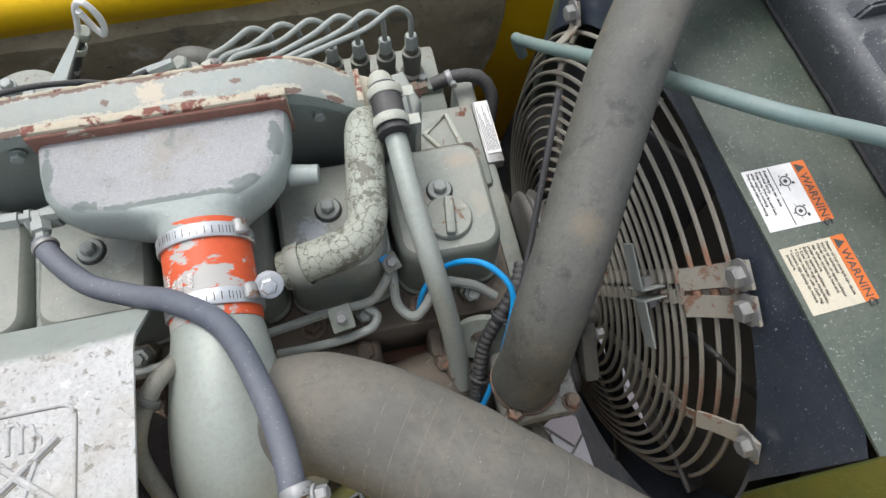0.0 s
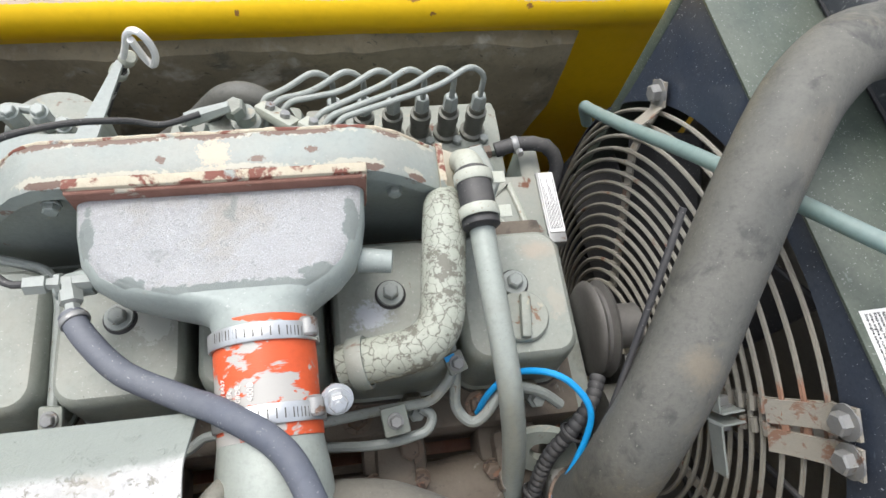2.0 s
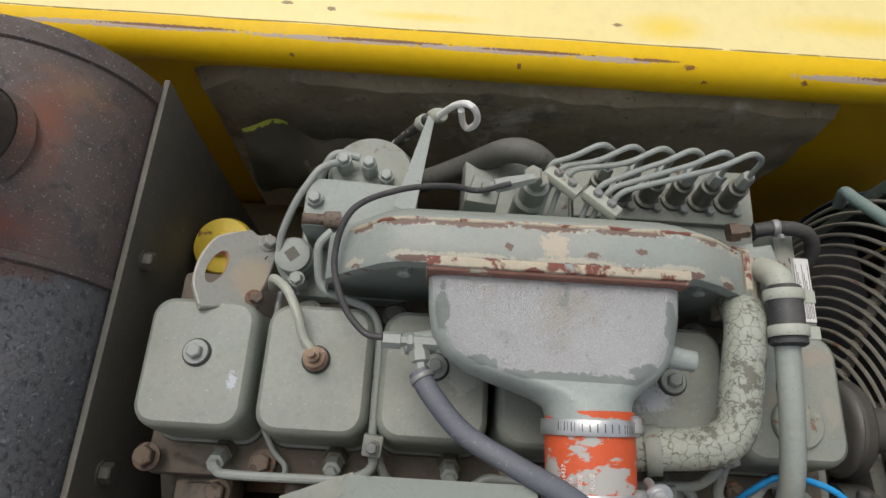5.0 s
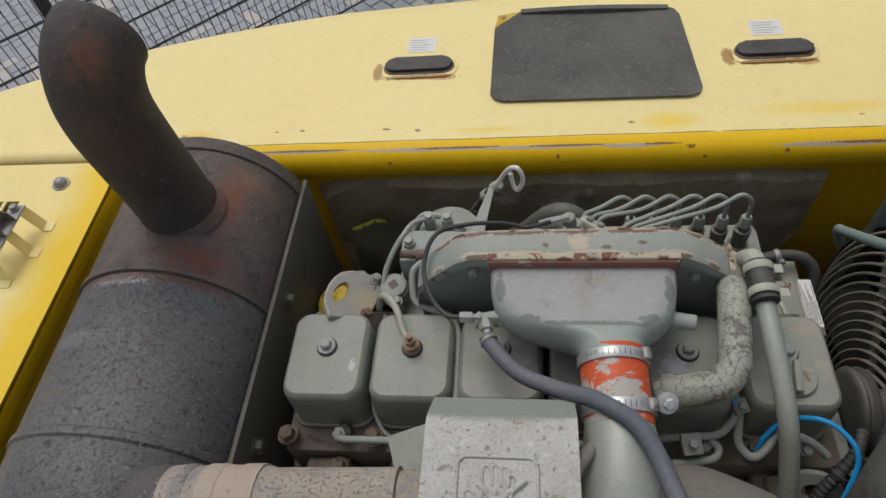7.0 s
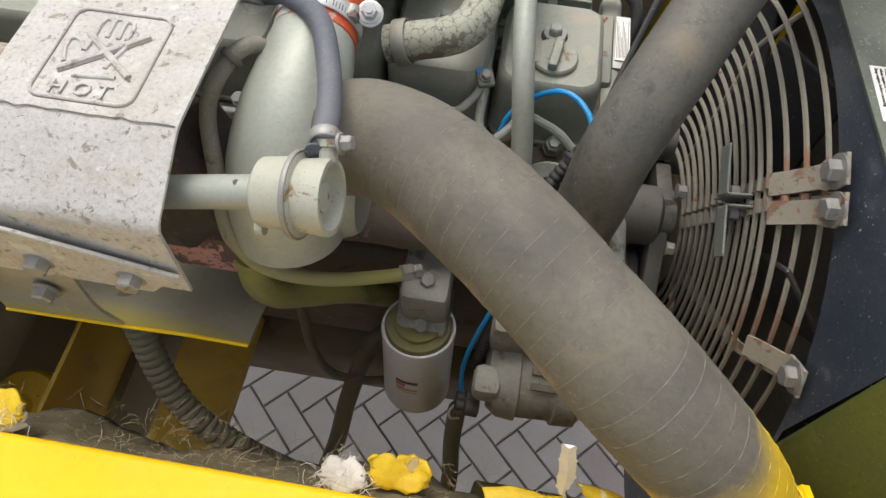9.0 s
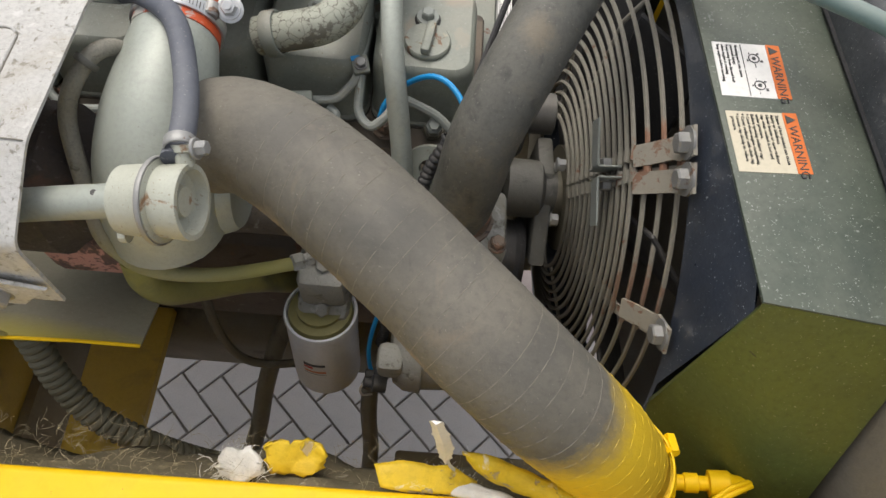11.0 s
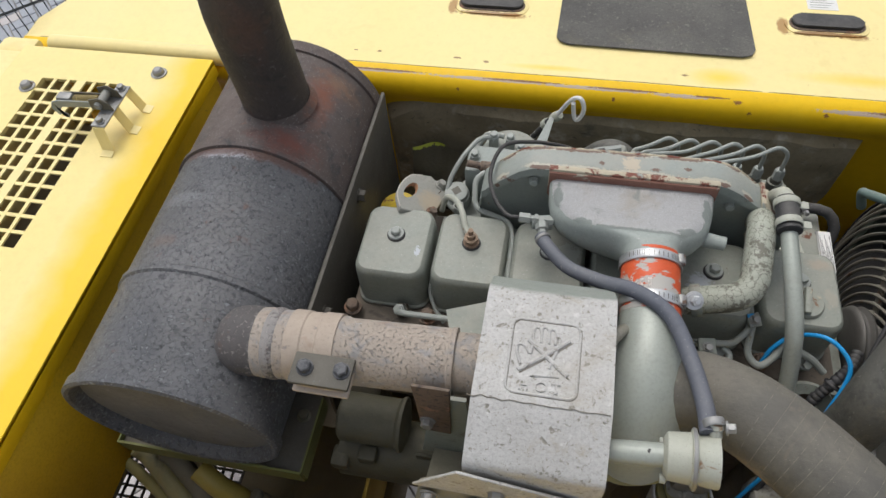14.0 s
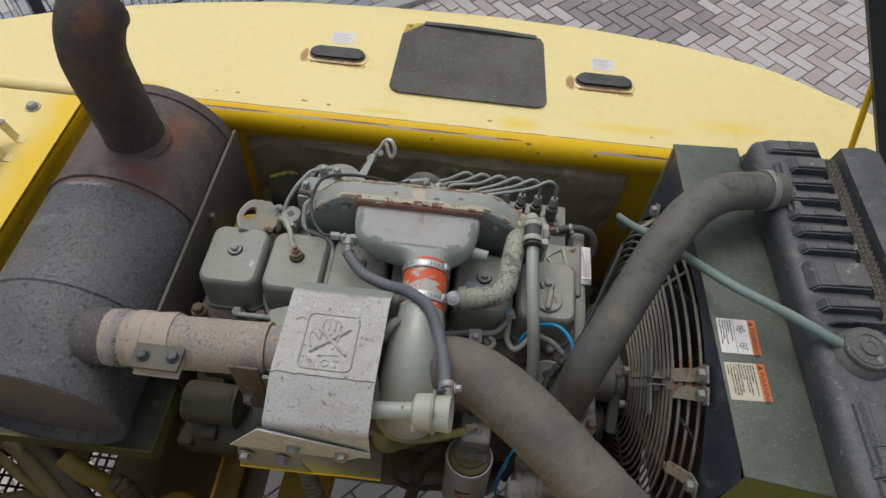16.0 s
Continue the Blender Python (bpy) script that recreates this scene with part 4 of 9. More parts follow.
def orange_sleeve():
    a, d = np.array((0.374, -0.046, 1.674)), np.array((0.03, -0.99, -0.12))
    d = d / np.linalg.norm(d)
    th = thing("hose_sleeve", "orange silicone hose sleeve with worn silver patches", "hose")
    bm = bmesh.new()
    lathe(bm, a, d, [(0, 0.0355), (0.001, 0.0378), (0.03, 0.0382), (0.055, 0.0378), (0.088, 0.0385), (0.0885, 0.036)], 40)
    part("rubber", bm, M_ORANGE, th)
    for s, w in ((0.014, 0.013), (0.072, 0.014)):
        bm = bmesh.new()
        clamp_band(bm, a + d * s, d, 0.0384, w)
        c = part("clamp", bm, M_CHROME, th, "bright steel hose clamp")
        bm = bmesh.new()
        q = a + d * s + np.array((0.034, 0, 0.02))
        lathe(bm, q + d * 0.006, -d, [(0, 0.006), (0.002, 0.0075), (0.013, 0.0075), (0.015, 0.005)], 12)
        part("screw_housing", bm, M_STEEL, c)
        bm = bmesh.new()
        e1, e2 = np.array((1.0, 0.0, 0.0)), np.array((0.0, -0.12, 0.99))
        for k in range(26):
            th_ = radians(35 + k * 4.2)
            o = math.cos(th_) * e1 + math.sin(th_) * e2
            tn = -math.sin(th_) * e1 + math.cos(th_) * e2
            q0 = a + d * s + o * 0.0408
            m = Matrix(((tn[0], d[0], o[0], q0[0]), (tn[1], d[1], o[1], q0[1]), (tn[2], d[2], o[2], q0[2]), (0, 0, 0, 1)))
            box(bm, (-0.0005, -0.0035, -0.0010), (0.0005, 0.0035, 0.0004), 0.0, 1, m)
        part("worm_thread", bm, M_DARKPLATE, c)
    for k, (ln, sz) in enumerate((("3916437", 0.0052), ("USA", 0.0052), ("08DE", 0.0052), ("4008", 0.0064))):
        ang = radians(-44 + 10.5 * k + (4 if k == 3 else 0))
        m = Matrix((( math.cos(ang), 0, math.sin(ang), 0), (0, 1, 0, 0), (-math.sin(ang), 0, math.cos(ang), 0), (0, 0, 0, 1)))
        tr = Matrix.Translation(Vector(a + d * 0.062)) @ Matrix.Rotation(radians(7), 4, "X") @ m @ Matrix.Translation((0, 0, 0.0388)) @ Matrix.Rotation(radians(90), 4, "Z")
        words(ln, sz, M_WPRINT, th, tr)
    bm = bmesh.new()
    q = np.array((0.426, -0.112, 1.684))
    lathe(bm, q, (0.1, -0.55, 0.8), [(-0.02, 0.004), (0, 0.004), (0.001, 0.0120), (0.003, 0.0120), (0.0035, 0.0095), (0.006, 0.0095), (0.0062, 0.003), (0.0165, 0.003)], 18)
    hexbolt(bm, q + np.array((0.1, -0.55, 0.8)) * 0.0062, (0.1, -0.55, 0.8), 0.0125, 0.008)
    part("bolt", bm, M_CHROME, th)
    return th


orange_sleeve()


def turbocharger():
    th = thing("turbocharger", "grey-green painted turbocharger compressor with round volute", "turbocharger")
    bm = bmesh.new()
    sweep(bm, spline([(0.376, -0.126, 1.664), (0.377, -0.165, 1.658), (0.375, -0.215, 1.640), (0.374, -0.258, 1.600), (0.374, -0.270, 1.56)]), lambda f: 0.037 + 0.016 * min(1, f * 1.6), 28)
    part("outlet", bm, M_TURBO, th)
    bm = bmesh.new()
    c = np.array((0.377, -0.222, 1.568))
    path = [c + 0.050 * np.array((0, math.cos(a), math.sin(a))) for a in np.linspace(-2.6, 2.6, 40)]
    sweep(bm, path, lambda f: 0.028 + 0.012 * (1 - abs(f - 0.5)), 20)
    lathe(bm, (0.338, -0.224, 1.575), (1, 0, 0), [(0, 0.05), (0.006, 0.082), (0.050, 0.084), (0.064, 0.060), (0.095, 0.048), (0.10, 0.044)], 40)
    part("volute", bm, M_TURBO, th)
    bm = bmesh.new()
    lathe(bm, (0.20, -0.235, 1.572), (1, 0, 0), [(0, 0.05), (0.02, 0.072), (0.08, 0.072), (0.1, 0.055), (0.15, 0.05)], 28)
    part("turbine_housing", bm, M_STACK, th, "rusty cast turbine housing")
    return th


turbocharger()


def intake_hose():
    th = thing("air_intake_hose", "large dusty grey-brown rubber air intake hose", "hose")
    path = spline([(0.420, -0.214, 1.632), (0.455, -0.221, 1.646), (0.507, -0.252, 1.658), (0.573, -0.304, 1.659), (0.626, -0.347, 1.648), (0.672, -0.385, 1.634), (0.722, -0.415, 1.602), (0.776, -0.434, 1.545), (0.817, -0.440, 1.478), (0.844, -0.441, 1.42)], 0.006)
    bm = bmesh.new()
    fr = frames_along(path)
    rings = []
    s = 0.0
    for i, (q, t, n, b) in enumerate(fr):
        if i:
            s += np.linalg.norm(q - fr[i - 1][0])
        ring = []
        for k in range(44):
            a = 2 * math.pi * k / 44
            ph = (s / 0.026 - a / (2 * math.pi)) % 1.0
            r = 0.0505 + 0.0016 * noise.noise(Vector(q) * 16) + 0.0006 * noise.noise(Vector(q + 0.05 * (math.cos(a) * n + math.sin(a) * b)) * 40)
            ring.append(Vector(q + r * (math.cos(a) * n + math.sin(a) * b)))
        rings.append(ring)
    grid_faces(bm, rings)
    part("rubber", bm, M_INTAKE, th)
    # the lapped edge of the wound fabric
    bm = bmesh.new()
    fine = []
    s = 0.0
    for i in range(len(fr) - 1):
        q0, q1 = fr[i][0], fr[i + 1][0]
        ds = np.linalg.norm(q1 - q0)
        for k in range(8):
            f = k / 8
            a = 2 * math.pi * ((s + ds * f) / 0.0165) + 0.25 * noise.noise(Vector((s * 30, 0, 0)))
            n, b = fr[i][2] * (1 - f) + fr[i + 1][2] * f, fr[i][3] * (1 - f) + fr[i + 1][3] * f
            if s + ds * f < 0.08:
                continue
            q = q0 + (q1 - q0) * f
            o = math.cos(a) * n + math.sin(a) * b
            r = 0.0506 + 0.0016 * noise.noise(Vector(q) * 16) + 0.0006 * noise.noise(Vector(q + 0.05 * o) * 40)
            fine.append(q + r * o)
        s += ds
    sweep(bm, fine, 0.00045, 5)
    part("wrap_edge", bm, M_WRAP, th)
    return th


intake_hose()


def radiator_hose():
    th = thing("radiator_hose", "thick dusty black rubber radiator hose", "hose")
    bm = bmesh.new()
    sweep(bm, spline([(0.648, -0.204, 1.520), (0.656, -0.194, 1.564), (0.666, -0.172, 1.615), (0.696, -0.122, 1.668), (0.735, -0.052, 1.710), (0.775, 0.014, 1.745), (0.822, 0.074, 1.762), (0.875, 0.116, 1.764), (0.926, 0.139, 1.754), (0.992, 0.158, 1.742)], 0.008), 0.0345, 28)
    part("rubber", bm, M_HOSE, th)
    bm = bmesh.new()
    clamp_band(bm, (0.962, 0.150, 1.748), (0.94, 0.27, -0.19), 0.0348, 0.014)
    part("clamp", bm, M_STEEL, th, "steel hose clamp")
    return th


radiator_hose()


# ---- heat shield, exhaust and muffler ----
M_DARKLINE = mat("shield_line_dark", (0.17, 0.155, 0.125, 1), (0.25, 0.235, 0.20, 1), 0.8, bump=0.2)
M_FLANGE = mat("oversprayed_flange", (0.30, 0.28, 0.21, 1), (0.23, 0.215, 0.165, 1), 0.55, big=10, bump=0.15, spots=(0.36, 0.34, 0.28, 1), spot_at=0.66, spot_scale=50, speck=(0.36, 0.34, 0.29, 1))
patched(M_FLANGE, (0.46, 0.38, 0.03, 1), (0.20, -0.372, 1.474), (0.30, 0.035, 0.045), 30, 0.9, 0.4, 0.9)


def heat_shield():
    th = thing("heat_shield", "bent grey-silver heat shield with stamped hot-surface warning", "heat shield")
    x0, x1 = 0.171, 0.328
    prof = [(-0.110, 1.680), (-0.150, 1.722), (-0.296, 1.724), (-0.366, 1.692), (-0.371, 1.606)]
    bm = bmesh.new()
    pts = rounded([(0, y, z) for y, z in prof], 0.010)
    top = [(p[1], p[2]) for p in pts]
    sheet(bm, top, x0, x1, -0.003)
    part("sheet", bm, M_SHIELD, th)
    # raised frame, crossed bars and lettering on the flat top
    def top_z(y):
        return 1.7222 + (-0.150 - y) / 0.146 * 0.002

    def bar(name, pts, r, closed=False):
        bm = bmesh.new()
        path = [(x, y, top_z(y)) for x, y in pts]
        sweep(bm, path, r, 8)
        part(name, bm, M_SHIELD, th)
    fr_ = rrect(0.080, 0.094, 0.010, 4, 0.247, -0.238)
    bar("stamped_frame", fr_ + fr_[:1], 0.0017)
    bar("stamped_bar", [(0.2192, -0.2578), (0.247, -0.2364), (0.2752, -0.2126)], 0.0030)
    bar("stamped_bar", [(0.2283, -0.2182), (0.2511, -0.2377), (0.2756, -0.2578)], 0.0030)
    for pts in ([(0.2211, -0.2505), (0.2157, -0.2359), (0.2153, -0.2268), (0.2193, -0.2241), (0.2248, -0.2268), (0.2305, -0.2354)], [(0.2324, -0.2194), (0.2322, -0.2059), (0.2345, -0.2002), (0.2391, -0.2006), (0.2418, -0.2059), (0.2425, -0.2201)], [(0.241, -0.206), (0.2427, -0.1995), (0.2471, -0.1987), (0.2507, -0.2032), (0.2516, -0.2202)], [(0.2506, -0.2044), (0.2528, -0.2002), (0.2577, -0.2022), (0.2596, -0.2076), (0.2585, -0.2204)], [(0.26, -0.2091), (0.2635, -0.2112), (0.2639, -0.2167), (0.2611, -0.2289), (0.256, -0.2444), (0.2544, -0.2517)], [(0.2335, -0.2625), (0.2661, -0.2598)], [(0.2314, -0.2361), (0.2326, -0.2273), (0.2322, -0.2186)]):
        bar("stamped_line", pts, 0.0019)
    for k, ch in enumerate("HOT"):
        me = text_mesh(ch, 0.0185, 0.0022)
        me.materials.append(M_SHIELD)
        ob = new("stamped_letter", me)
        ob.parent = th
        ob.matrix_local = Matrix.Translation((0.2215 + k * 0.0185, -0.2815, 1.7235))
    bm = bmesh.new()
    sweep(bm, [(0.166 + i * 0.008, -0.296 - 0.002 * noise.noise(Vector((i * 0.7, 0, 0))) * 2, 1.7240) for i in range(21)], 0.0006, 5)
    part("bend_line", bm, M_DARKLINE, th, "thin dark line along the bend")
    # dark lines along the stamped ones, set off towards +x and -y
    for pts in (fr_ + fr_[:1], [(0.2202, -0.2598), (0.248, -0.2384), (0.2762, -0.2146)], [(0.2293, -0.2202), (0.2521, -0.2397), (0.2766, -0.2598)]):
        bm = bmesh.new()
        sweep(bm, [(x + 0.0012, y - 0.0012, top_z(y) - 0.0006) for x, y in pts], 0.0013, 6)
        part("offset_line", bm, M_DARKLINE, th)
    # lower flange and the shelf that runs back from it, with an oversprayed edge
    bm = bmesh.new()
    prism(bm, [(0.116, 1.606), (0.097, 1.483), (0.222, 1.491), (0.211, 1.515), (0.209, 1.535), (0.216, 1.580), (0.224, 1.640), (0.173, 1.672)], -0.3700, -0.3665, "y", 0.0008, 1)
    part("lower_flange", bm, M_FLANGE, th)
    bm = bmesh.new()
    grid_faces(bm, [[(x, y0, z0), (x + dx, y1, z1), (x + dx, y1, z1 - 0.003), (x, y0, z0 - 0.003)] for x, dx, y0, z0, y1, z1 in ((0.105, 0.0, -0.367, 1.486, -0.20, 1.40), (0.222, 0.0, -0.367, 1.487, -0.20, 1.39), (0.336, -0.018, -0.359, 1.459, -0.20, 1.372))])
    part("shelf", bm, M_FLANGE, th, "grey shelf plate with yellow overspray at its edge")
    bm = bmesh.new()
    sweep(bm, [(0.097, -0.370, 1.484), (0.160, -0.3705, 1.488), (0.222, -0.3700, 1.488), (0.280, -0.3640, 1.475), (0.336, -0.3595, 1.459)], 0.0020, 8)
    part("edge", bm, M_YELLOW, th, "yellow oversprayed edge")
    bm = bmesh.new()
    prism(bm, [(0.108, 1.606), (0.166, 1.690), (0.330, 1.640), (0.297, 1.604)], -0.3760, -0.3725, "y", 0.0008, 1)
    part("side_plate", bm, M_SHIELD, th)
    for x, z in ((0.212, 1.630), (0.286, 1.625), (0.126, 1.569), (0.184, 1.566)):
        bm = bmesh.new()
        hexbolt(bm, (x, -0.374, z), (0, -1, 0), 0.017, 0.010, 0.0125)
        part("bolt", bm, M_STEEL, th)
    return th


heat_shield()


M_BAND = mat("scorched_band", (0.40, 0.335, 0.27, 1), (0.34, 0.275, 0.22, 1), 0.75, bump=0.3, big=18, spots=(0.24, 0.21, 0.19, 1), spot_at=0.64, spot_scale=60, more=(((0.25, 0.16, 0.11, 1), 0.60, 16, 0.12, 0.6),), speck=(0.22, 0.20, 0.18, 1))
M_NECK = patched(mat("scorched_neck", (0.082, 0.078, 0.078, 1), (0.12, 0.105, 0.098, 1), 0.8, bump=0.5, spots=(0.22, 0.20, 0.185, 1), spot_at=0.58, spot_scale=170, more=(((0.13, 0.075, 0.055, 1), 0.56, 26, 0.12, 0.7),)), (0.36, 0.34, 0.32, 1), (-0.108, -0.24, 1.66), (0.02, 0.06, 0.06), 120, 0.3, 2.4, 0.6)
M_DRUMEND = mat("dusty_drum_end", (0.125, 0.120, 0.108, 1), (0.165, 0.155, 0.135, 1), 0.7, bump=0.3, big=9, amount=1.0, spots=(0.22, 0.21, 0.19, 1), spot_at=0.66, spot_scale=40, more=(((0.075, 0.072, 0.068, 1), 0.56, 16, 0.14, 0.6),))


def exhaust_pipe():
    th = thing("exhaust_pipe", "scorched beige flaking exhaust pipe with bolted band", "exhaust pipe")
    bm = bmesh.new()
    d = np.array((1, 0.04, 0.0))
    a = np.array((-0.14, -0.236, 1.642))
    lathe(bm, a, d, [(0.004, 0.0455), (0.016, 0.0465), (0.026, 0.0475), (0.030, 0.0465), (0.034, 0.0465), (0.13, 0.046), (0.135, 0.044), (0.27, 0.044), (0.272, 0.0455), (0.278, 0.0455), (0.279, 0.040), (0.40, 0.040)], 36)
    part("tube", bm, M_PIPEBEIGE, th)
    bm = bmesh.new()
    lathe(bm, a + d * 0.06, d, [(0, 0.046), (0, 0.0485), (0.02, 0.0485), (0.022, 0.047), (0.04, 0.047), (0.042, 0.0485), (0.065, 0.0485), (0.065, 0.046)], 36, caps=False)
    band = part("band", bm, M_BAND, th, "pale band clamp")
    bm = bmesh.new()
    lathe(bm, a, d, [(-0.046, 0.004), (-0.044, 0.018), (-0.038, 0.031), (-0.028, 0.041), (-0.016, 0.0462), (0.000, 0.0478), (0.012, 0.0470), (0.020, 0.0455), (0.028, 0.0462), (0.034, 0.0485), (0.040, 0.0485), (0.046, 0.0462)], 36)
    part("neck", bm, M_NECK, th, "scorched neck at the muffler")
    bm = bmesh.new()
    box(bm, (-0.059, -0.300, 1.677), (0.019, -0.258, 1.684), 0.002)
    part("lug", bm, M_DARKPLATE, band)
    bm = bmesh.new()
    box(bm, (-0.056, -0.303, 1.660), (0.017, -0.268, 1.666), 0.002)
    box(bm, (-0.050, -0.298, 1.666), (0.012, -0.262, 1.677), 0.002)
    part("lug", bm, M_BAND, band, "pale lower lug of the band")
    for x, y in ((-0.041, -0.279), (0.006, -0.277)):
        bm = bmesh.new()
        hexbolt(bm, (x, y, 1.684), (0, 0, 1), 0.016, 0.009, 0.011)
        part("bolt", bm, M_MUFFLER, band)
    return th


exhaust_pipe()


def muffler():
    cx, cz, R = -0.258, 1.534, 0.150
    th = thing("muffler", "dark grey weathered drum muffler with rust bands", "muffler")
    bm = bmesh.new()
    a = (cx, -0.335, cz)
    lathe(bm, a, (0, 1, 0), [(0.026, 0.139), (0.004, 0.1415), (-0.004, 0.145), (-0.006, 0.150), (-0.003, 0.1545), (0.012, 0.1545), (0.02, R), (0.164, R), (0.167, R + 0.0035), (0.175, R + 0.0035), (0.178, R), (0.399, R)], 72)
    part("drum", bm, M_MUFFLER, th)
    bm = bmesh.new()
    lathe(bm, a, (0, 1, 0), [(0.020, 0.001), (0.021, 0.06), (0.023, 0.11), (0.022, 0.136), (0.016, 0.1402)], 60)
    part("end_plate", bm, M_DRUMEND, th, "dusty recessed end plate")
    bm = bmesh.new()
    lathe(bm, a, (0, 1, 0), [(0.397, R + 0.0005), (0.399, R + 0.0045), (0.407, R + 0.0045), (0.410, R + 0.001), (0.630, R + 0.001), (0.632, R + 0.005), (0.655, R + 0.005), (0.66, R - 0.004), (0.662, 0.1)], 72)
    part("rear_drum", bm, M_MUFFRUST, th, "rust-brown rear section")
    bm = bmesh.new()
    sweep(bm, spline([(-0.236, 0.182, 1.645), (-0.236, 0.180, 1.72), (-0.233, 0.170, 1.80), (-0.225, 0.157, 1.875), (-0.216, 0.153, 1.918), (-0.208, 0.159, 1.948), (-0.204, 0.174, 1.964), (-0.202, 0.191, 1.968)], 0.008), lambda f: 0.056 - 0.003 * f, 40, caps=False)
    part("tailpipe", bm, M_STACK, th, "sooty black curved exhaust stack").modifiers.new("thick", "SOLIDIFY").thickness = 0.003
    bm = bmesh.new()
    lathe(bm, (-0.236, 0.182, 1.668), (0, 0, 1), [(0, 0.066), (0.008, 0.061), (0.016, 0.057)], 40, caps=False)
    part("weld", bm, M_MUFFRUST, th)
    return th


muffler()

bm = bmesh.new()
prism(bm, [(-0.20, 1.30), (-0.165, 1.572), (0.331, 1.570), (0.324, 1.46), (0.326, 0.95), (-0.20, 0.95)], -0.108, -0.101, "x", 0.001)
bh = thing("bulkhead", "dark steel bulkhead plate beside the engine", "bulkhead")
part("plate", bm, M_DARKPLATE, bh)
for y, z in ((0.112, 1.530), (-0.118, 1.515)):
    bm = bmesh.new()
    hexbolt(bm, (-0.101, y, z), (1, 0, 0), 0.019, 0.011, 0.013)
    part("bolt", bm, M_DARKPLATE, bh)


# ---- fan guard, shroud, radiator ----
FAN_Y, FAN_Z, FAN_R = -0.020, 1.280, 0.366


GUARD = [(0.125 + 0.0152 * k, 0.808 + 0.0019 * k) for k in range(13)] + [(0.323, 0.840), (0.339, 0.851), (0.355, 0.863)]
SPLIT = 114.5        # direction of the cut between the two halves, in degrees


def fan_guard():
    th = thing("fan_guard", "cream wire fan guard in two halves with rust stains", "fan guard")
    t0 = radians(SPLIT)
    for half, cy, cz, shrink, a0, a1 in (("upper", 0.0, 0.0, 1.0, t0 - math.pi, t0 - 0.012), ("lower", 0.0035, 0.040, 0.885, t0 + 0.014, t0 + math.pi)):
        for r, x in GUARD:
            bm = bmesh.new()
            rr_ = r * shrink + (0.0 if half == "upper" else 0.001)
            path = [(x, FAN_Y + cy * r / 0.355 + rr_ * math.cos(t), FAN_Z + cz * r / 0.355 + rr_ * math.sin(t)) for t in np.linspace(a0, a1, 61)]
            sweep(bm, path, 0.0029, 6)
            part("wire_ring", bm, M_WIRE, th)
        # flat bar that carries the ring ends along the cut
        ta = a1 if half == "upper" else a0
        u = np.array((0, math.cos(ta), math.sin(ta)))
        v = np.array((0, -math.sin(ta), math.cos(ta))) * (-1 if half == "upper" else 1)
        bm = bmesh.new()
        rings = []
        for r, x in GUARD:
            p = np.array((x + 0.003, FAN_Y, FAN_Z)) + u * r + v * 0.002
            rings.append([Vector(p), Vector(p + v * 0.013), Vector(p + v * 0.013 + np.array((0.003, 0, 0))), Vector(p + np.array((0.003, 0, 0)))])
        grid_faces(bm, rings)
        part("end_bar", bm, M_STRAP, th, "rust-stained flat bar")
        bm = bmesh.new()
        bm.free()
        for r, x in GUARD:
            p = np.array((x, FAN_Y, FAN_Z)) + u * r
            part("weld_bead", sweep(bmesh.new(), [p, p + v * 0.0145 + np.array((0.001, 0, 0))], 0.0042, 7), M_WIRE, th)
    for ang, w in ((43, 0.008), (80, 0.0), (153.7, 0.007), (205, 0.0), (262, 0.007), (320, 0.007)):
        t = radians(ang)
        low = SPLIT < ang < SPLIT + 180
        u = np.array((0, math.cos(t), math.sin(t)))
        v = np.array((0, -math.sin(t), math.cos(t)))
        line = []
        for r, x in GUARD:
            k = r * (0.885 if low else 1.0)
            line.append((np.array((x + 0.004, FAN_Y + (0.0035 * r / 0.355 if low else 0), FAN_Z + (0.040 * r / 0.355 if low else 0))) + u * k))
        bm = bmesh.new()
        if w:
            grid_faces(bm, [[Vector(p - v * w), Vector(p + v * w), Vector(p + v * w + np.array((0.003, 0, 0))), Vector(p - v * w + np.array((0.003, 0, 0)))] for p in line])
        else:
            sweep(bm, line, 0.003, 6)
        part("rib", bm, M_STRAP if w else M_WIRE, th)
        if w:
            for p in line:
                part("weld_bead", sweep(bmesh.new(), [p - v * w - np.array((0.003, 0, 0)), p + v * w - np.array((0.003, 0, 0))], 0.0038, 6), M_WIRE, th)
    return th


fan_guard()


def fan():
    th = thing("cooling_fan", "dark cooling fan behind the guard", "fan")
    bm = bmesh.new()
    lathe(bm, (0.70, FAN_Y, FAN_Z), (1, 0, 0), [(0, 0.045), (0.12, 0.045), (0.12, 0.08), (0.20, 0.08)], 28)
    part("hub", bm, M_SOOT, th)
    for k in range(8):
        t = 2 * math.pi * k / 8
        bm = bmesh.new()
        m = Matrix.Translation((0.875, FAN_Y, FAN_Z)) @ Matrix.Rotation(t, 4, "X") @ Matrix.Translation((0, 0.19, 0)) @ Matrix.Rotation(radians(35), 4, "Y")
        box(bm, (-0.003, -0.12, -0.050), (0.003, 0.140, 0.050), 0.002, 1, m)
        part("blade", bm, M_BLACK, th)
    return th


fan()


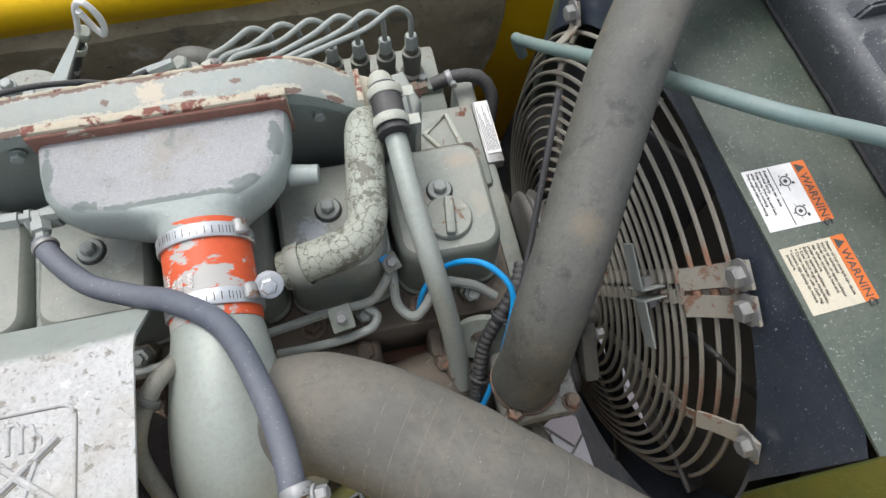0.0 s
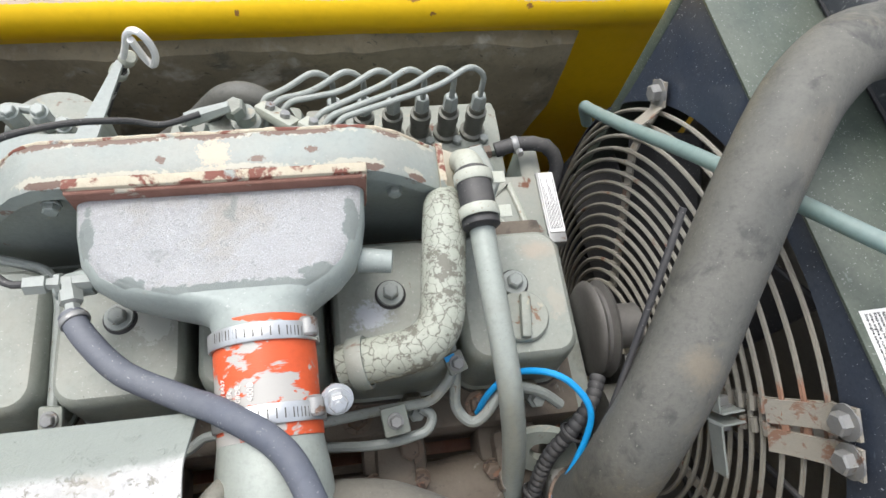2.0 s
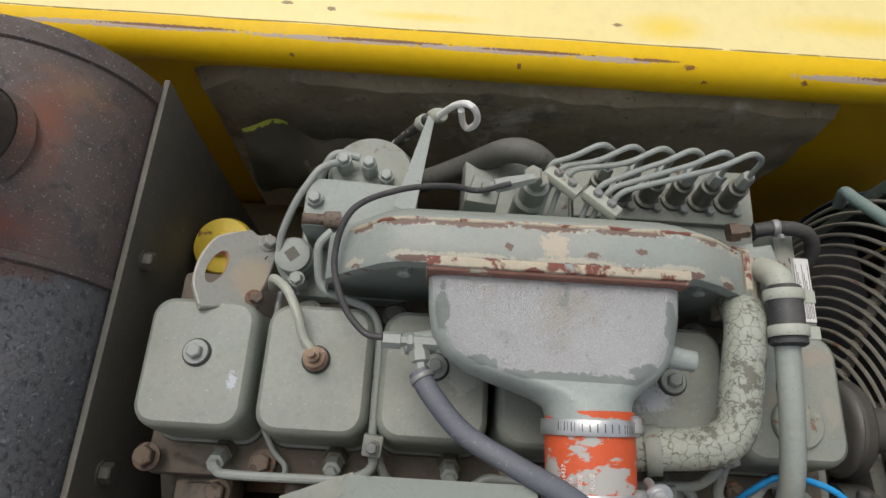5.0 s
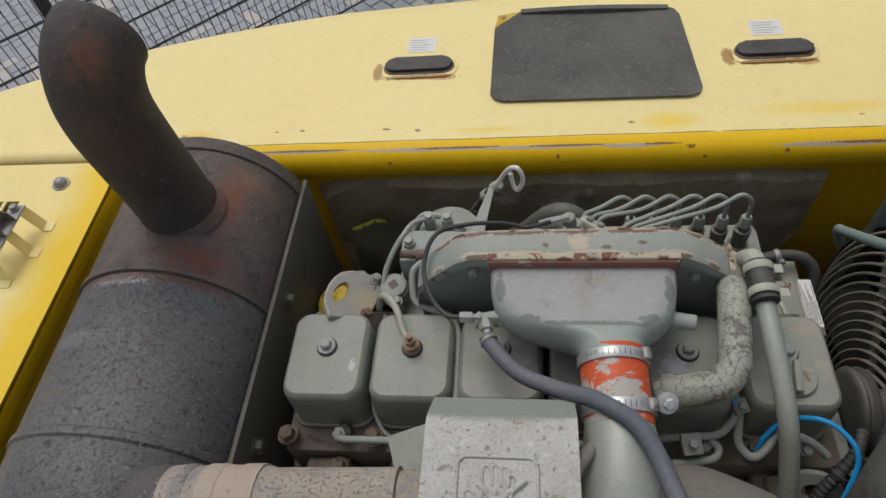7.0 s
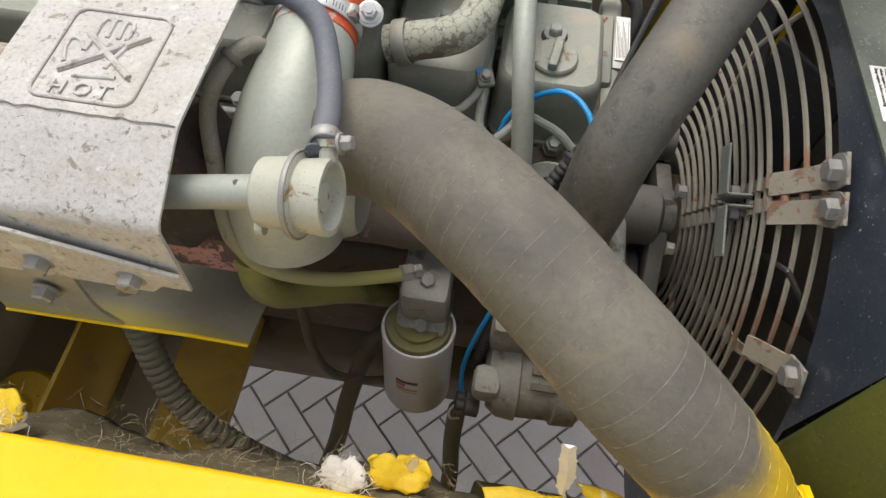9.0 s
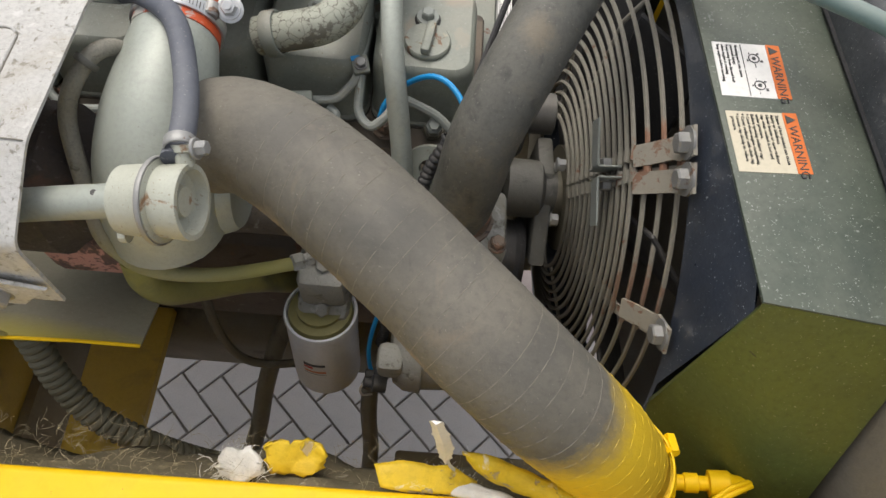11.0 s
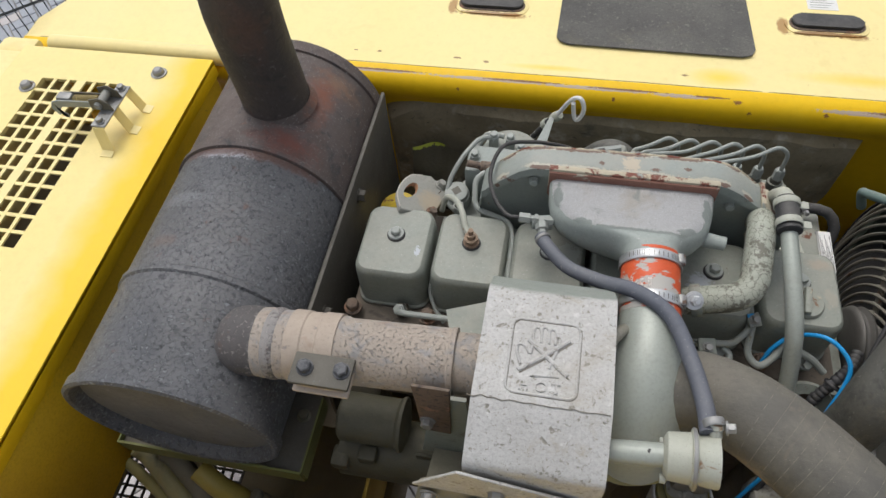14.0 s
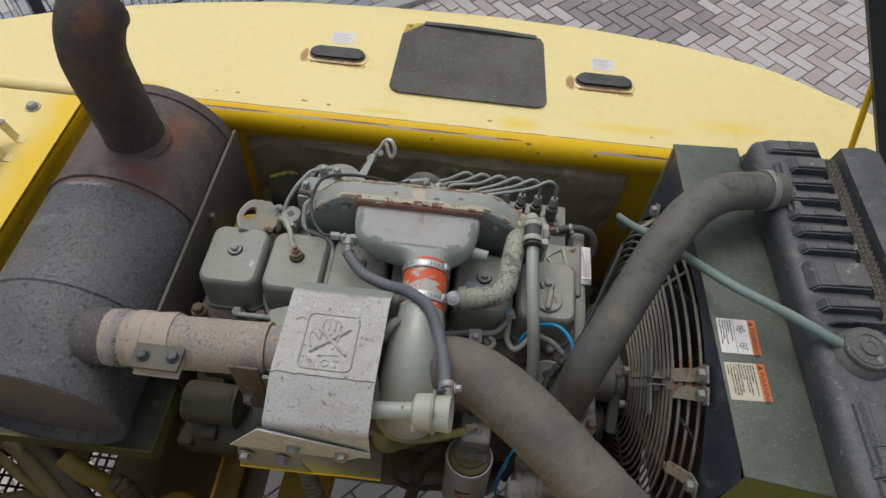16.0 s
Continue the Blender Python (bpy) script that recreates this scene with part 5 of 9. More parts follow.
def shroud():
    th = thing("fan_shroud", "dark green-grey sheet steel fan shroud", "fan shroud")
    bm = bmesh.new()
    seg = 96
    poly = [(-0.352, 1.676), (0.300, 1.676), (0.318, 1.666), (0.320, 1.40), (0.43, 0.85), (-0.60, 0.85), (-0.60, 1.20), (-0.352, 1.42)]
    outer = []
    for k in range(seg):
        a = 2 * math.pi * k / seg
        c, s_ = math.cos(a), math.sin(a)
        best = 9.0
        for (y0, z0), (y1, z1) in zip(poly, poly[1:] + poly[:1]):
            ey, ez = y1 - y0, z1 - z0
            den = c * ez - s_ * ey
            if abs(den) < 1e-9:
                continue
            t = ((y0 - FAN_Y) * ez - (z0 - FAN_Z) * ey) / den
            u = ((y0 - FAN_Y) * s_ - (z0 - FAN_Z) * c) / den
            if t > 0 and -1e-6 <= u <= 1 + 1e-6:
                best = min(best, t)
        best = max(best, FAN_R + 0.004)
        outer.append((0.868, FAN_Y + best * c, FAN_Z + best * s_))
    ringi = [(0.866, FAN_Y + FAN_R * math.cos(2 * math.pi * k / seg), FAN_Z + FAN_R * math.sin(2 * math.pi * k / seg)) for k in range(seg)]
    ringb = [(0.95, y, z) for _, y, z in ringi]
    grid_faces(bm, [outer, ringi, ringb], True, caps=False)
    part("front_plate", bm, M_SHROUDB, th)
    bm = bmesh.new()
    prism(bm, [(0.866, -0.352), (0.866, 0.322), (0.998, 0.322), (0.998, -0.375)], 1.6735, 1.6775, "z", 0.001)
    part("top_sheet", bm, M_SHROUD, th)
    bm = bmesh.new()
    grid_faces(bm, [[(0.866, -0.352, 1.675), (0.998, -0.375, 1.675), (0.999, -0.376, 1.671), (0.866, -0.354, 1.671)], [(0.866, -0.362, 1.420), (0.980, -0.500, 1.420), (0.981, -0.502, 1.416), (0.866, -0.366, 1.416)], [(0.866, -0.50, 1.20), (0.980, -0.60, 1.20), (0.981, -0.602, 1.196), (0.866, -0.504, 1.196)]])
    part("lower_panel", bm, M_SHROUDG, th, "sloping lower panel with green overspray")
    bm = bmesh.new()
    box(bm, (0.866, 0.300, 1.0), (0.995, 0.320, 1.6733), 0.004)
    part("rear_side", bm, M_SHROUD, th)
    return th


shroud()


M_TANKPAD = mat("scuffed_tank_pad", (0.085, 0.085, 0.088, 1), (0.14, 0.135, 0.125, 1), 0.7, big=20, amount=1.0, bump=0.35, spots=(0.26, 0.25, 0.235, 1), spot_at=0.60, spot_scale=60, speck=(0.36, 0.35, 0.33, 1))


def radiator():
    th = thing("radiator", "black radiator with ribbed plastic top tank", "radiator")
    bm = bmesh.new()
    box(bm, (0.985, -0.62, 0.85), (1.10, 0.30, 1.69), 0.004)
    part("core", bm, M_COOLFIN, th)
    bm = bmesh.new()
    box(bm, (0.978, -0.62, 1.672), (1.105, 0.295, 1.742), 0.022, 4)
    part("tank", bm, M_PLASTIC, th)
    for y1, y0, x0, top in ((0.285, 0.245, 1.000, 1.752), (0.238, 0.196, 1.030, 1.758), (0.184, 0.157, 1.012, 1.757), (0.149, 0.120, 1.006, 1.758), (0.109, 0.082, 1.004, 1.757), (0.075, 0.045, 1.004, 1.758), (0.036, 0.009, 1.004, 1.757), (-0.002, -0.065, 1.000, 1.757), (-0.076, -0.105, 1.004, 1.758), (-0.116, -0.130, 1.010, 1.756), (-0.250, -0.330, 1.010, 1.756), (-0.342, -0.372, 1.004, 1.757), (-0.384, -0.414, 1.004, 1.758), (-0.426, -0.456, 1.004, 1.757)):
        y1, y0 = y1 - 0.0015, y0 + 0.0015
        bm = bmesh.new()
        grid_faces(bm, [[(x0 - 0.018, y, 1.722), (x0, y + (0.004 if y == y0 else -0.004), top - 0.006), (x0 + 0.006, y + (0.004 if y == y0 else -0.004), top), (1.092, y + (0.004 if y == y0 else -0.004), top), (1.106, y, 1.738), (1.108, y, 1.722)] for y in (y0, y1)])
        bmesh.ops.bevel(bm, geom=bm.edges[:], offset=0.003, segments=2, affect="EDGES", clamp_overlap=True)
        part("rib", bm, M_PLASTIC, th)
        bm = bmesh.new()
        box(bm, (1.040, y0 + 0.007, top - 0.003), (1.092, y1 - 0.007, top + 0.0022), 0.0012, 1)
        part("rib_pad", bm, M_TANKPAD, th, "scuffed paler pad on the rib")
    for k in range(2):
        bm = bmesh.new()
        grid_faces(bm, [[(0.982, y, 1.70), (1.006, y, 1.752), (1.03, y, 1.752), (1.03, y, 1.70)] for y in ((0.10, 0.225), (-0.60, -0.25))[k]])
        bmesh.ops.bevel(bm, geom=bm.edges[:], offset=0.006, segments=2, affect="EDGES", clamp_overlap=True)
        part("shoulder", bm, M_PLASTIC, th)
    bm = bmesh.new()
    sweep(bm, [(0.9815, 0.29, 1.687), (0.9815, -0.60, 1.687)], 0.004, 8)
    part("gap_strip", bm, M_BLACK, th)
    bm = bmesh.new()
    lathe(bm, (1.045, -0.172, 1.735), (0, 0, 1), [(0, 0.045), (0.012, 0.043), (0.02, 0.036), (0.028, 0.036), (0.030, 0.0345), (0.0295, 0.031), (0.0315, 0.030), (0.0315, 0.022), (0.0295, 0.021), (0.0295, 0.015), (0.033, 0.014), (0.033, 0.009), (0.0315, 0.008), (0.0315, 0.002)], 40)
    part("filler_cap", bm, M_TANKPAD, th, "round dusty filler cap with stepped rings")
    return th


radiator()

# the cooling pack stands slightly turned to the engine
PACK = Matrix.Translation((0.868, -0.15, 0)) @ Matrix.Rotation(radians(3.4), 4, "Z") @ Matrix.Translation((-0.868, 0.15, 0))


# ---- fan guard clamps ----
def guard_clamp(ang, reach, name_label, at=0.381):
    """A strap from the outer rings to a bolt on the shroud; reach is the radius of the ring end."""
    th = thing("guard_clamp", name_label, "clamp", "fan guard clamps")
    t = radians(ang)
    u = np.array((0, math.cos(t), math.sin(t)))
    v = np.array((0, -math.sin(t), math.cos(t)))
    c0 = np.array((0, FAN_Y, FAN_Z))
    bm = bmesh.new()
    rings = []
    span = at - 0.016 - reach
    for f, x in ((0.0, 0.836), (0.3, 0.846), (0.6, 0.854), (0.85, 0.860), (1.0, 0.863), (1.6, 0.864)):
        p = c0 + u * (reach + span * f if f <= 1 else at - 0.016 + 0.030 * (f - 1) / 0.6) + np.array((x - 0.004, 0, 0))
        w = 0.0115 if f < 0.9 else 0.0145
        rings.append([Vector(p + v * s * w + np.array((dx, 0, 0))) for s, dx in ((-1, 0), (1, 0), (1, -0.0035), (-1, -0.0035))])
    grid_faces(bm, rings)
    part("strap", bm, M_STRAP, th)
    bm = bmesh.new()
    p = c0 + u * at + np.array((0.858, 0, 0))
    lathe(bm, p, (-1, 0, 0), [(0, 0.0165), (0.0025, 0.0165), (0.0028, 0.012)], 24)
    hexbolt(bm, p + np.array((-0.002, 0, 0)), (-1, 0, 0), 0.019, 0.011)
    part("bolt", bm, M_STEEL, th, "large washer-headed bolt")
    return th


guard_clamp(113.2, 0.312, "pale painted strap clamp with a large bolt")
guard_clamp(118.4, 0.312, "rusty strap clamp with a large bolt")
guard_clamp(143.2, 0.318, "pale painted strap clamp at the guard's rim", 0.370)
guard_clamp(46.3, 0.345, "pale painted strap clamp at the guard's top")


def split_bracket():
    th = thing("split_bracket", "grey bent bracket joining the two guard halves", "bracket")
    t = radians(SPLIT + 1)
    m = Matrix.Translation((0.815, FAN_Y + 0.262 * math.cos(t), FAN_Z + 0.262 * math.sin(t))) @ Matrix.Rotation(t, 4, "X")
    for s in (-1, 1):
        bm = bmesh.new()
        box(bm, (-0.014, -0.020, s * 0.006 - 0.0012), (0.012, 0.022, s * 0.006 + 0.0012), 0.001, 1, m)
        box(bm, (-0.0155, -0.004, s * 0.006), (-0.013, 0.020, s * 0.060), 0.001, 1, m)
        part("angle", bm, M_LINE, th)
    bm = bmesh.new()
    hexbolt(bm, m @ Vector((0, -0.002, 0.007)), m.to_3x3() @ Vector((0, 0, 1)), 0.015, 0.009, 0.011)
    hexbolt(bm, m @ Vector((0, -0.002, -0.007)), m.to_3x3() @ Vector((0, 0, -1)), 0.015, 0.009, 0.011)
    part("bolt", bm, M_STEEL, th)


split_bracket()


# ---- warning stickers ----
def sticker(x0, y1, lines, with_pictures, turn, paper):
    """A warning sticker whose letters read along -y."""
    th = thing("warning_sticker", "white warning sticker with orange heading on the shroud", "sticker", "warning stickers")
    w, h = 0.0645, 0.0645
    base = Matrix.Translation((x0, y1, 1.6776)) @ Matrix.Rotation(radians(turn), 4, "Z") @ Matrix.Rotation(radians(-90), 4, "Z")
    # u runs along -y, v along +x
    def panel(name, u0, u1, v0, v1, z, material, label=""):
        bm = bmesh.new()
        box(bm, (u0, v0, z), (u1, v1, z + 0.0006), m=base)
        return part(name, bm, material, th, label)
    panel("sheet", 0, h, 0, w, 0.0, paper)
    panel("heading", 0, h, w - 0.013, w, 0.0006, M_ORLABEL, "orange heading")
    words("WARNING", 0.0115, M_INK, th, base @ Matrix.Translation((0.014, w - 0.0108, 0.0012)))
    bm = bmesh.new()
    prism(bm, [(0.003, w - 0.0112), (0.0125, w - 0.0112), (0.00775, w - 0.0025)], 0.0012, 0.0018)
    bm.transform(base)
    part("triangle", bm, M_INK, th)
    top = w - 0.016
    if with_pictures:
        for k in range(2):
            bm = bmesh.new()
            u0 = 0.0 + k * h / 2
            for a in (0.2, 0.8):
                box(bm, (u0 + 0.0015, top - 0.022, 0.0007), (u0 + h / 2 - 0.0015, top - 0.0215, 0.0011), m=base)
            lathe(bm, base @ Vector((u0 + 0.018, top - 0.011, 0.0007)), (0, 0, 1), [(0, 0.0055), (0.0005, 0.0055), (0.0005, 0.0045), (0, 0.0045)], 16, caps=False)
            lathe(bm, base @ Vector((u0 + 0.018, top - 0.011, 0.0007)), (0, 0, 1), [(0, 0.002), (0.0005, 0.002)], 10)
            for j in range(5):
                a = j * 1.256 + k
                box(bm, (u0 + 0.018 + 0.006 * math.cos(a), top - 0.011 + 0.006 * math.sin(a), 0.0007), (u0 + 0.019 + 0.010 * math.cos(a), top - 0.0105 + 0.008 * math.sin(a), 0.0011), m=base)
            part("picture", bm, M_INK, th)
        top -= 0.024
    step = (top - 0.003) / len(lines)
    for i, ln in enumerate(lines):
        words(ln, step * 0.92, M_INK, th, base @ Matrix.Translation((0.003, top - (i + 0.85) * step, 0.0008)))
    return th


sticker(0.8705, -0.0865, ["Rotating parts can cause", "personal injury.", "Keep away from fan and belt", "when engine is running.", "Stop engine before servicing."], True, 1.5, M_WHITE)
sticker(0.8725, -0.1685, ["Steam of hot coolant can cause", "injury or blindness.", "Never loosen or open radiator", "cap when coolant is hot and", "under pressure.", "Before opening radiator cap:", "* Cool down engine completely.", "* Cover radiator with cloth rag.", "* Loosen cap slowly to relieve", "   pressure."], False, 3, M_CREAMLABEL)


# ---- tubes at the radiator ----
th = thing("overflow_tube", "faded green rubber overflow tube to the radiator cap", "tube")
bm = bmesh.new()
sweep(bm, spline([(0.800, 0.300, 1.415), (0.784, 0.298, 1.455), (0.781, 0.274, 1.480), (0.788, 0.205, 1.541), (0.804, 0.108, 1.628), (0.832, 0.014, 1.699), (0.882, -0.069, 1.746), (0.955, -0.114, 1.753), (1.010, -0.145, 1.750), (1.045, -0.160, 1.746)], 0.006), 0.0082, 14)
part("rubber", bm, M_GREENHOSE, th)


# ---- radiator surroundings ----
def cooler():
    th = thing("oil_cooler", "black oil cooler with fins and a folded cover", "cooler")
    bm = bmesh.new()
    box(bm, (1.120, -0.62, 0.85), (1.170, 0.30, 1.690), 0.003)
    part("core", bm, M_COOLFIN, th)
    for k in range(72):
        y = 0.29 - k * 0.0125
        bm = bmesh.new()
        path = [(1.118 + 0.0045 * (j % 2) * 2 + 0.048 * j / 10, y + (0.005 if j % 2 else -0.005), 1.6925) for j in range(11)]
        sweep(bm, path, 0.0012, 4)
        part("fin", bm, M_COOLFIN, th)
    bm = bmesh.new()
    grid_faces(bm, [[(x, y, z) for x, z in ((1.172, 1.66), (1.180, 1.705), (1.225, 1.712), (1.262, 1.700), (1.27, 1.0), (1.172, 1.0))] for y in (-0.62, 0.315)])
    part("cover", bm, M_PLASTIC, th)
    return th


cooler()
for ob in list(scene.objects):
    if ob.parent is None and ob.name.split(".")[0] in ("fan_guard", "guard_clamp", "split_bracket", "cooling_fan", "fan_shroud", "radiator", "oil_cooler"):
        ob.matrix_world = PACK @ Matrix.Translation((0.016, 0, -0.004)) if ob.name.split(".")[0] in ("radiator", "oil_cooler") else PACK
th = thing("support_rod", "thin yellow hood support rod", "rod")
bm = bmesh.new()
sweep(bm, rounded([(1.305, 0.478, 1.53), (1.250, 0.505, 1.765), (1.236, 0.520, 1.80)], 0.02), 0.007, 10)
part("rod", bm, M_YELLOW, th)
bm = bmesh.new()
grid_faces(bm, [[(x, y, z), (x + 0.10, y, z), (x + 0.10, y + 0.03, z), (x, y + 0.03, z)] for x, y, z in ((1.372, 0.468, 1.50), (1.375, 0.470, 1.54), (1.150, 0.470, 1.90), (1.10, 0.47, 1.98))])
solid("cab_post", bm, M_BLACK, "black leaning post beside the oil cooler", "post")


# ---- body panels ----
def front_sill():
    th = thing("front_sill", "bright yellow painted sill along the engine bay", "body panel")
    bm = bmesh.new()
    ring = rounded([(0, -0.487, 1.465), (0, -0.487, 1.502), (0, -0.60, 1.508), (0, -0.86, 1.50), (0, -0.90, 1.2), (0, -0.90, 0.6)], 0.006)
    sheet(bm, [(p[1], p[2]) for p in ring], -0.20, 0.813, -0.004)
    part("panel", bm, M_YELLOW, th)
    bm = bmesh.new()
    sweep(bm, [(x, -0.606 + 0.002 * noise.noise(Vector((x * 8, 1, 0))), 1.5085) for x in np.linspace(-0.2, 0.80, 40)], 0.0022, 6)
    part("seam", bm, M_RUSTY, th, "scratched seam")
    return th


front_sill()


def corner_panel(x0, x1, label):
    th = thing("corner_panel", label, "body panel", "front corner panels")
    bm = bmesh.new()
    ring = rounded([(0, -0.508, 1.44), (0, -0.508, 1.496), (0, -0.62, 1.500), (0, -0.88, 1.49), (0, -0.90, 0.6)], 0.008)
    sheet(bm, [(p[1], p[2]) for p in ring], x0, x1, -0.004)
    part("panel", bm, M_YELLOW, th)
    bm = bmesh.new()
    x = x0 + 0.036 if x0 > 0 else x1 - 0.06
    lathe(bm, (x, -0.518 if x0 > 0 else -0.56, 1.499), (0, 0, 1), [(0, 0.018), (0.003, 0.018), (0.004, 0.012), (0.010, 0.011), (0.012, 0.006)], 20)
    part("bolt", bm, M_STEEL if x0 > 0 else M_YFADE, th)
    return th


corner_panel(-0.48, -0.205, "bright yellow corner panel with a domed bolt")
corner_panel(0.820, 1.30, "bright yellow corner panel by the air cleaner")

# rubber buffer on the right corner panel
th = thing("rubber_buffer", "grey ribbed rubber buffer on a yellow bracket", "buffer")
bm = bmesh.new()
lathe(bm, (0.952, -0.508, 1.498), (0, 0, 1), [(0, 0.034), (0.006, 0.034), (0.008, 0.028), (0.012, 0.028), (0.014, 0.033), (0.018, 0.033), (0.020, 0.024), (0.026, 0.024), (0.030, 0.012), (0.036, 0.012)], 28)
part("rubber", bm, M_HOSE, th)
bm = bmesh.new()
prism(bm, [(0.885, -0.512), (0.905, -0.484), (1.04, -0.470), (1.04, -0.525)], 1.516, 1.520, "z", 0.001)
part("bracket", bm, M_YELLOW, th)


# yellow toned down to ochre for the gap's shade, with dark spots
M_SIDESHADE = mat("shaded_ochre_paint", (0.70, 0.44, 0.012, 1), (0.54, 0.33, 0.02, 1), 0.55, big=4, amount=1.0, bump=0.12, spots=(0.12, 0.07, 0.035, 1), spot_at=0.68, spot_scale=24)


def side_panel():
    th = thing("side_panel", "faded yellow side panel with square-hole grille", "body panel")
    x0, x1, z0, z1 = -0.93, -0.490, 1.542, 1.550
    gx0, gx1 = -0.835, -0.655
    for (a, b, c, d) in ((gx1, x1, -0.80, 0.405), (x0, gx0, -0.80, 0.405), (gx0, gx1, 0.312, 0.405), (gx0, gx1, -0.135, -0.095), (gx0, gx1, -0.80, -0.60)):
        bm = bmesh.new()
        box(bm, (a, c, z0), (b, d, z1), 0.0)
        part("sheet", bm, M_YSPRAY, th)
    bm = bmesh.new()
    box(bm, (-0.497, -0.80, 1.512), (-0.490, 0.405, 1.5485), 0.002)
    part("edge", bm, M_YELLOW, th)
    bm = bmesh.new()
    box(bm, (-0.508, -0.80, 1.20), (-0.5005, 0.405, 1.5405), 0.001)
    part("side", bm, M_SIDESHADE, th, "dirty ochre side wall, toned down for the shaded gap")
    n = 6
    for i in range(1, n):
        x = gx0 + (gx1 - gx0) * i / n
        for c, d in ((-0.60, -0.135), (-0.095, 0.312)):
            bm = bmesh.new()
            box(bm, (x - 0.0035, c, z1 - 0.004), (x + 0.0035, d, z1 - 0.0005))
            part("grille_bar", bm, M_YFADE, th)
    bm = bmesh.new()
    box(bm, ((gx0 + gx1) / 2 - 0.010, -0.60, z1 - 0.0042), ((gx0 + gx1) / 2 + 0.010, 0.312, z1 - 0.0002))
    part("mullion", bm, M_YFADE, th)
    y = 0.312 - 0.034
    while y > -0.60:
        if not -0.14 < y < -0.09:
            bm = bmesh.new()
            box(bm, (gx0, y - 0.0035, z1 - 0.004), (gx1, y + 0.0035, z1 - 0.0008))
            part("grille_bar", bm, M_YFADE, th)
        y -= 0.034
    for x, y in ((-0.588, 0.352), (-0.853, 0.282)):
        bm = bmesh.new()
        lathe(bm, (x, y, z1), (0, 0, 1), [(0, 0.0165), (0.002, 0.0165), (0.0025, 0.012), (0.009, 0.011), (0.013, 0.007), (0.014, 0.001)], 20)
        part("bolt", bm, M_STEEL, th)
    bm = bmesh.new()
    box(bm, (-0.92, -0.80, 1.28), (-0.52, 0.40, 1.32))
    part("inner_box", bm, M_DIRT, th, "dirty inner tray below the grille")
    return th


side_panel()
th = thing("hinge_tube", "faded yellow round hinge tube with rust flakes", "tube")
bm = bmesh.new()
lathe(bm, (-0.90, 0.442, 1.528), (1, 0, 0), [(0, 0.016), (0.004, 0.020), (0.43, 0.020), (0.434, 0.016)], 24)
part("tube", bm, M_YFADE, th)
bm = bmesh.new()
box(bm, (-1.02, 0.40, 0.6), (-0.93, 0.45, 1.535), 0.01)
box(bm, (-1.02, -0.80, 0.6), (-0.935, 0.40, 1.542), 0.012)
solid("outer_panel", bm, M_YFADE, "faded yellow outer body panel", "body panel")


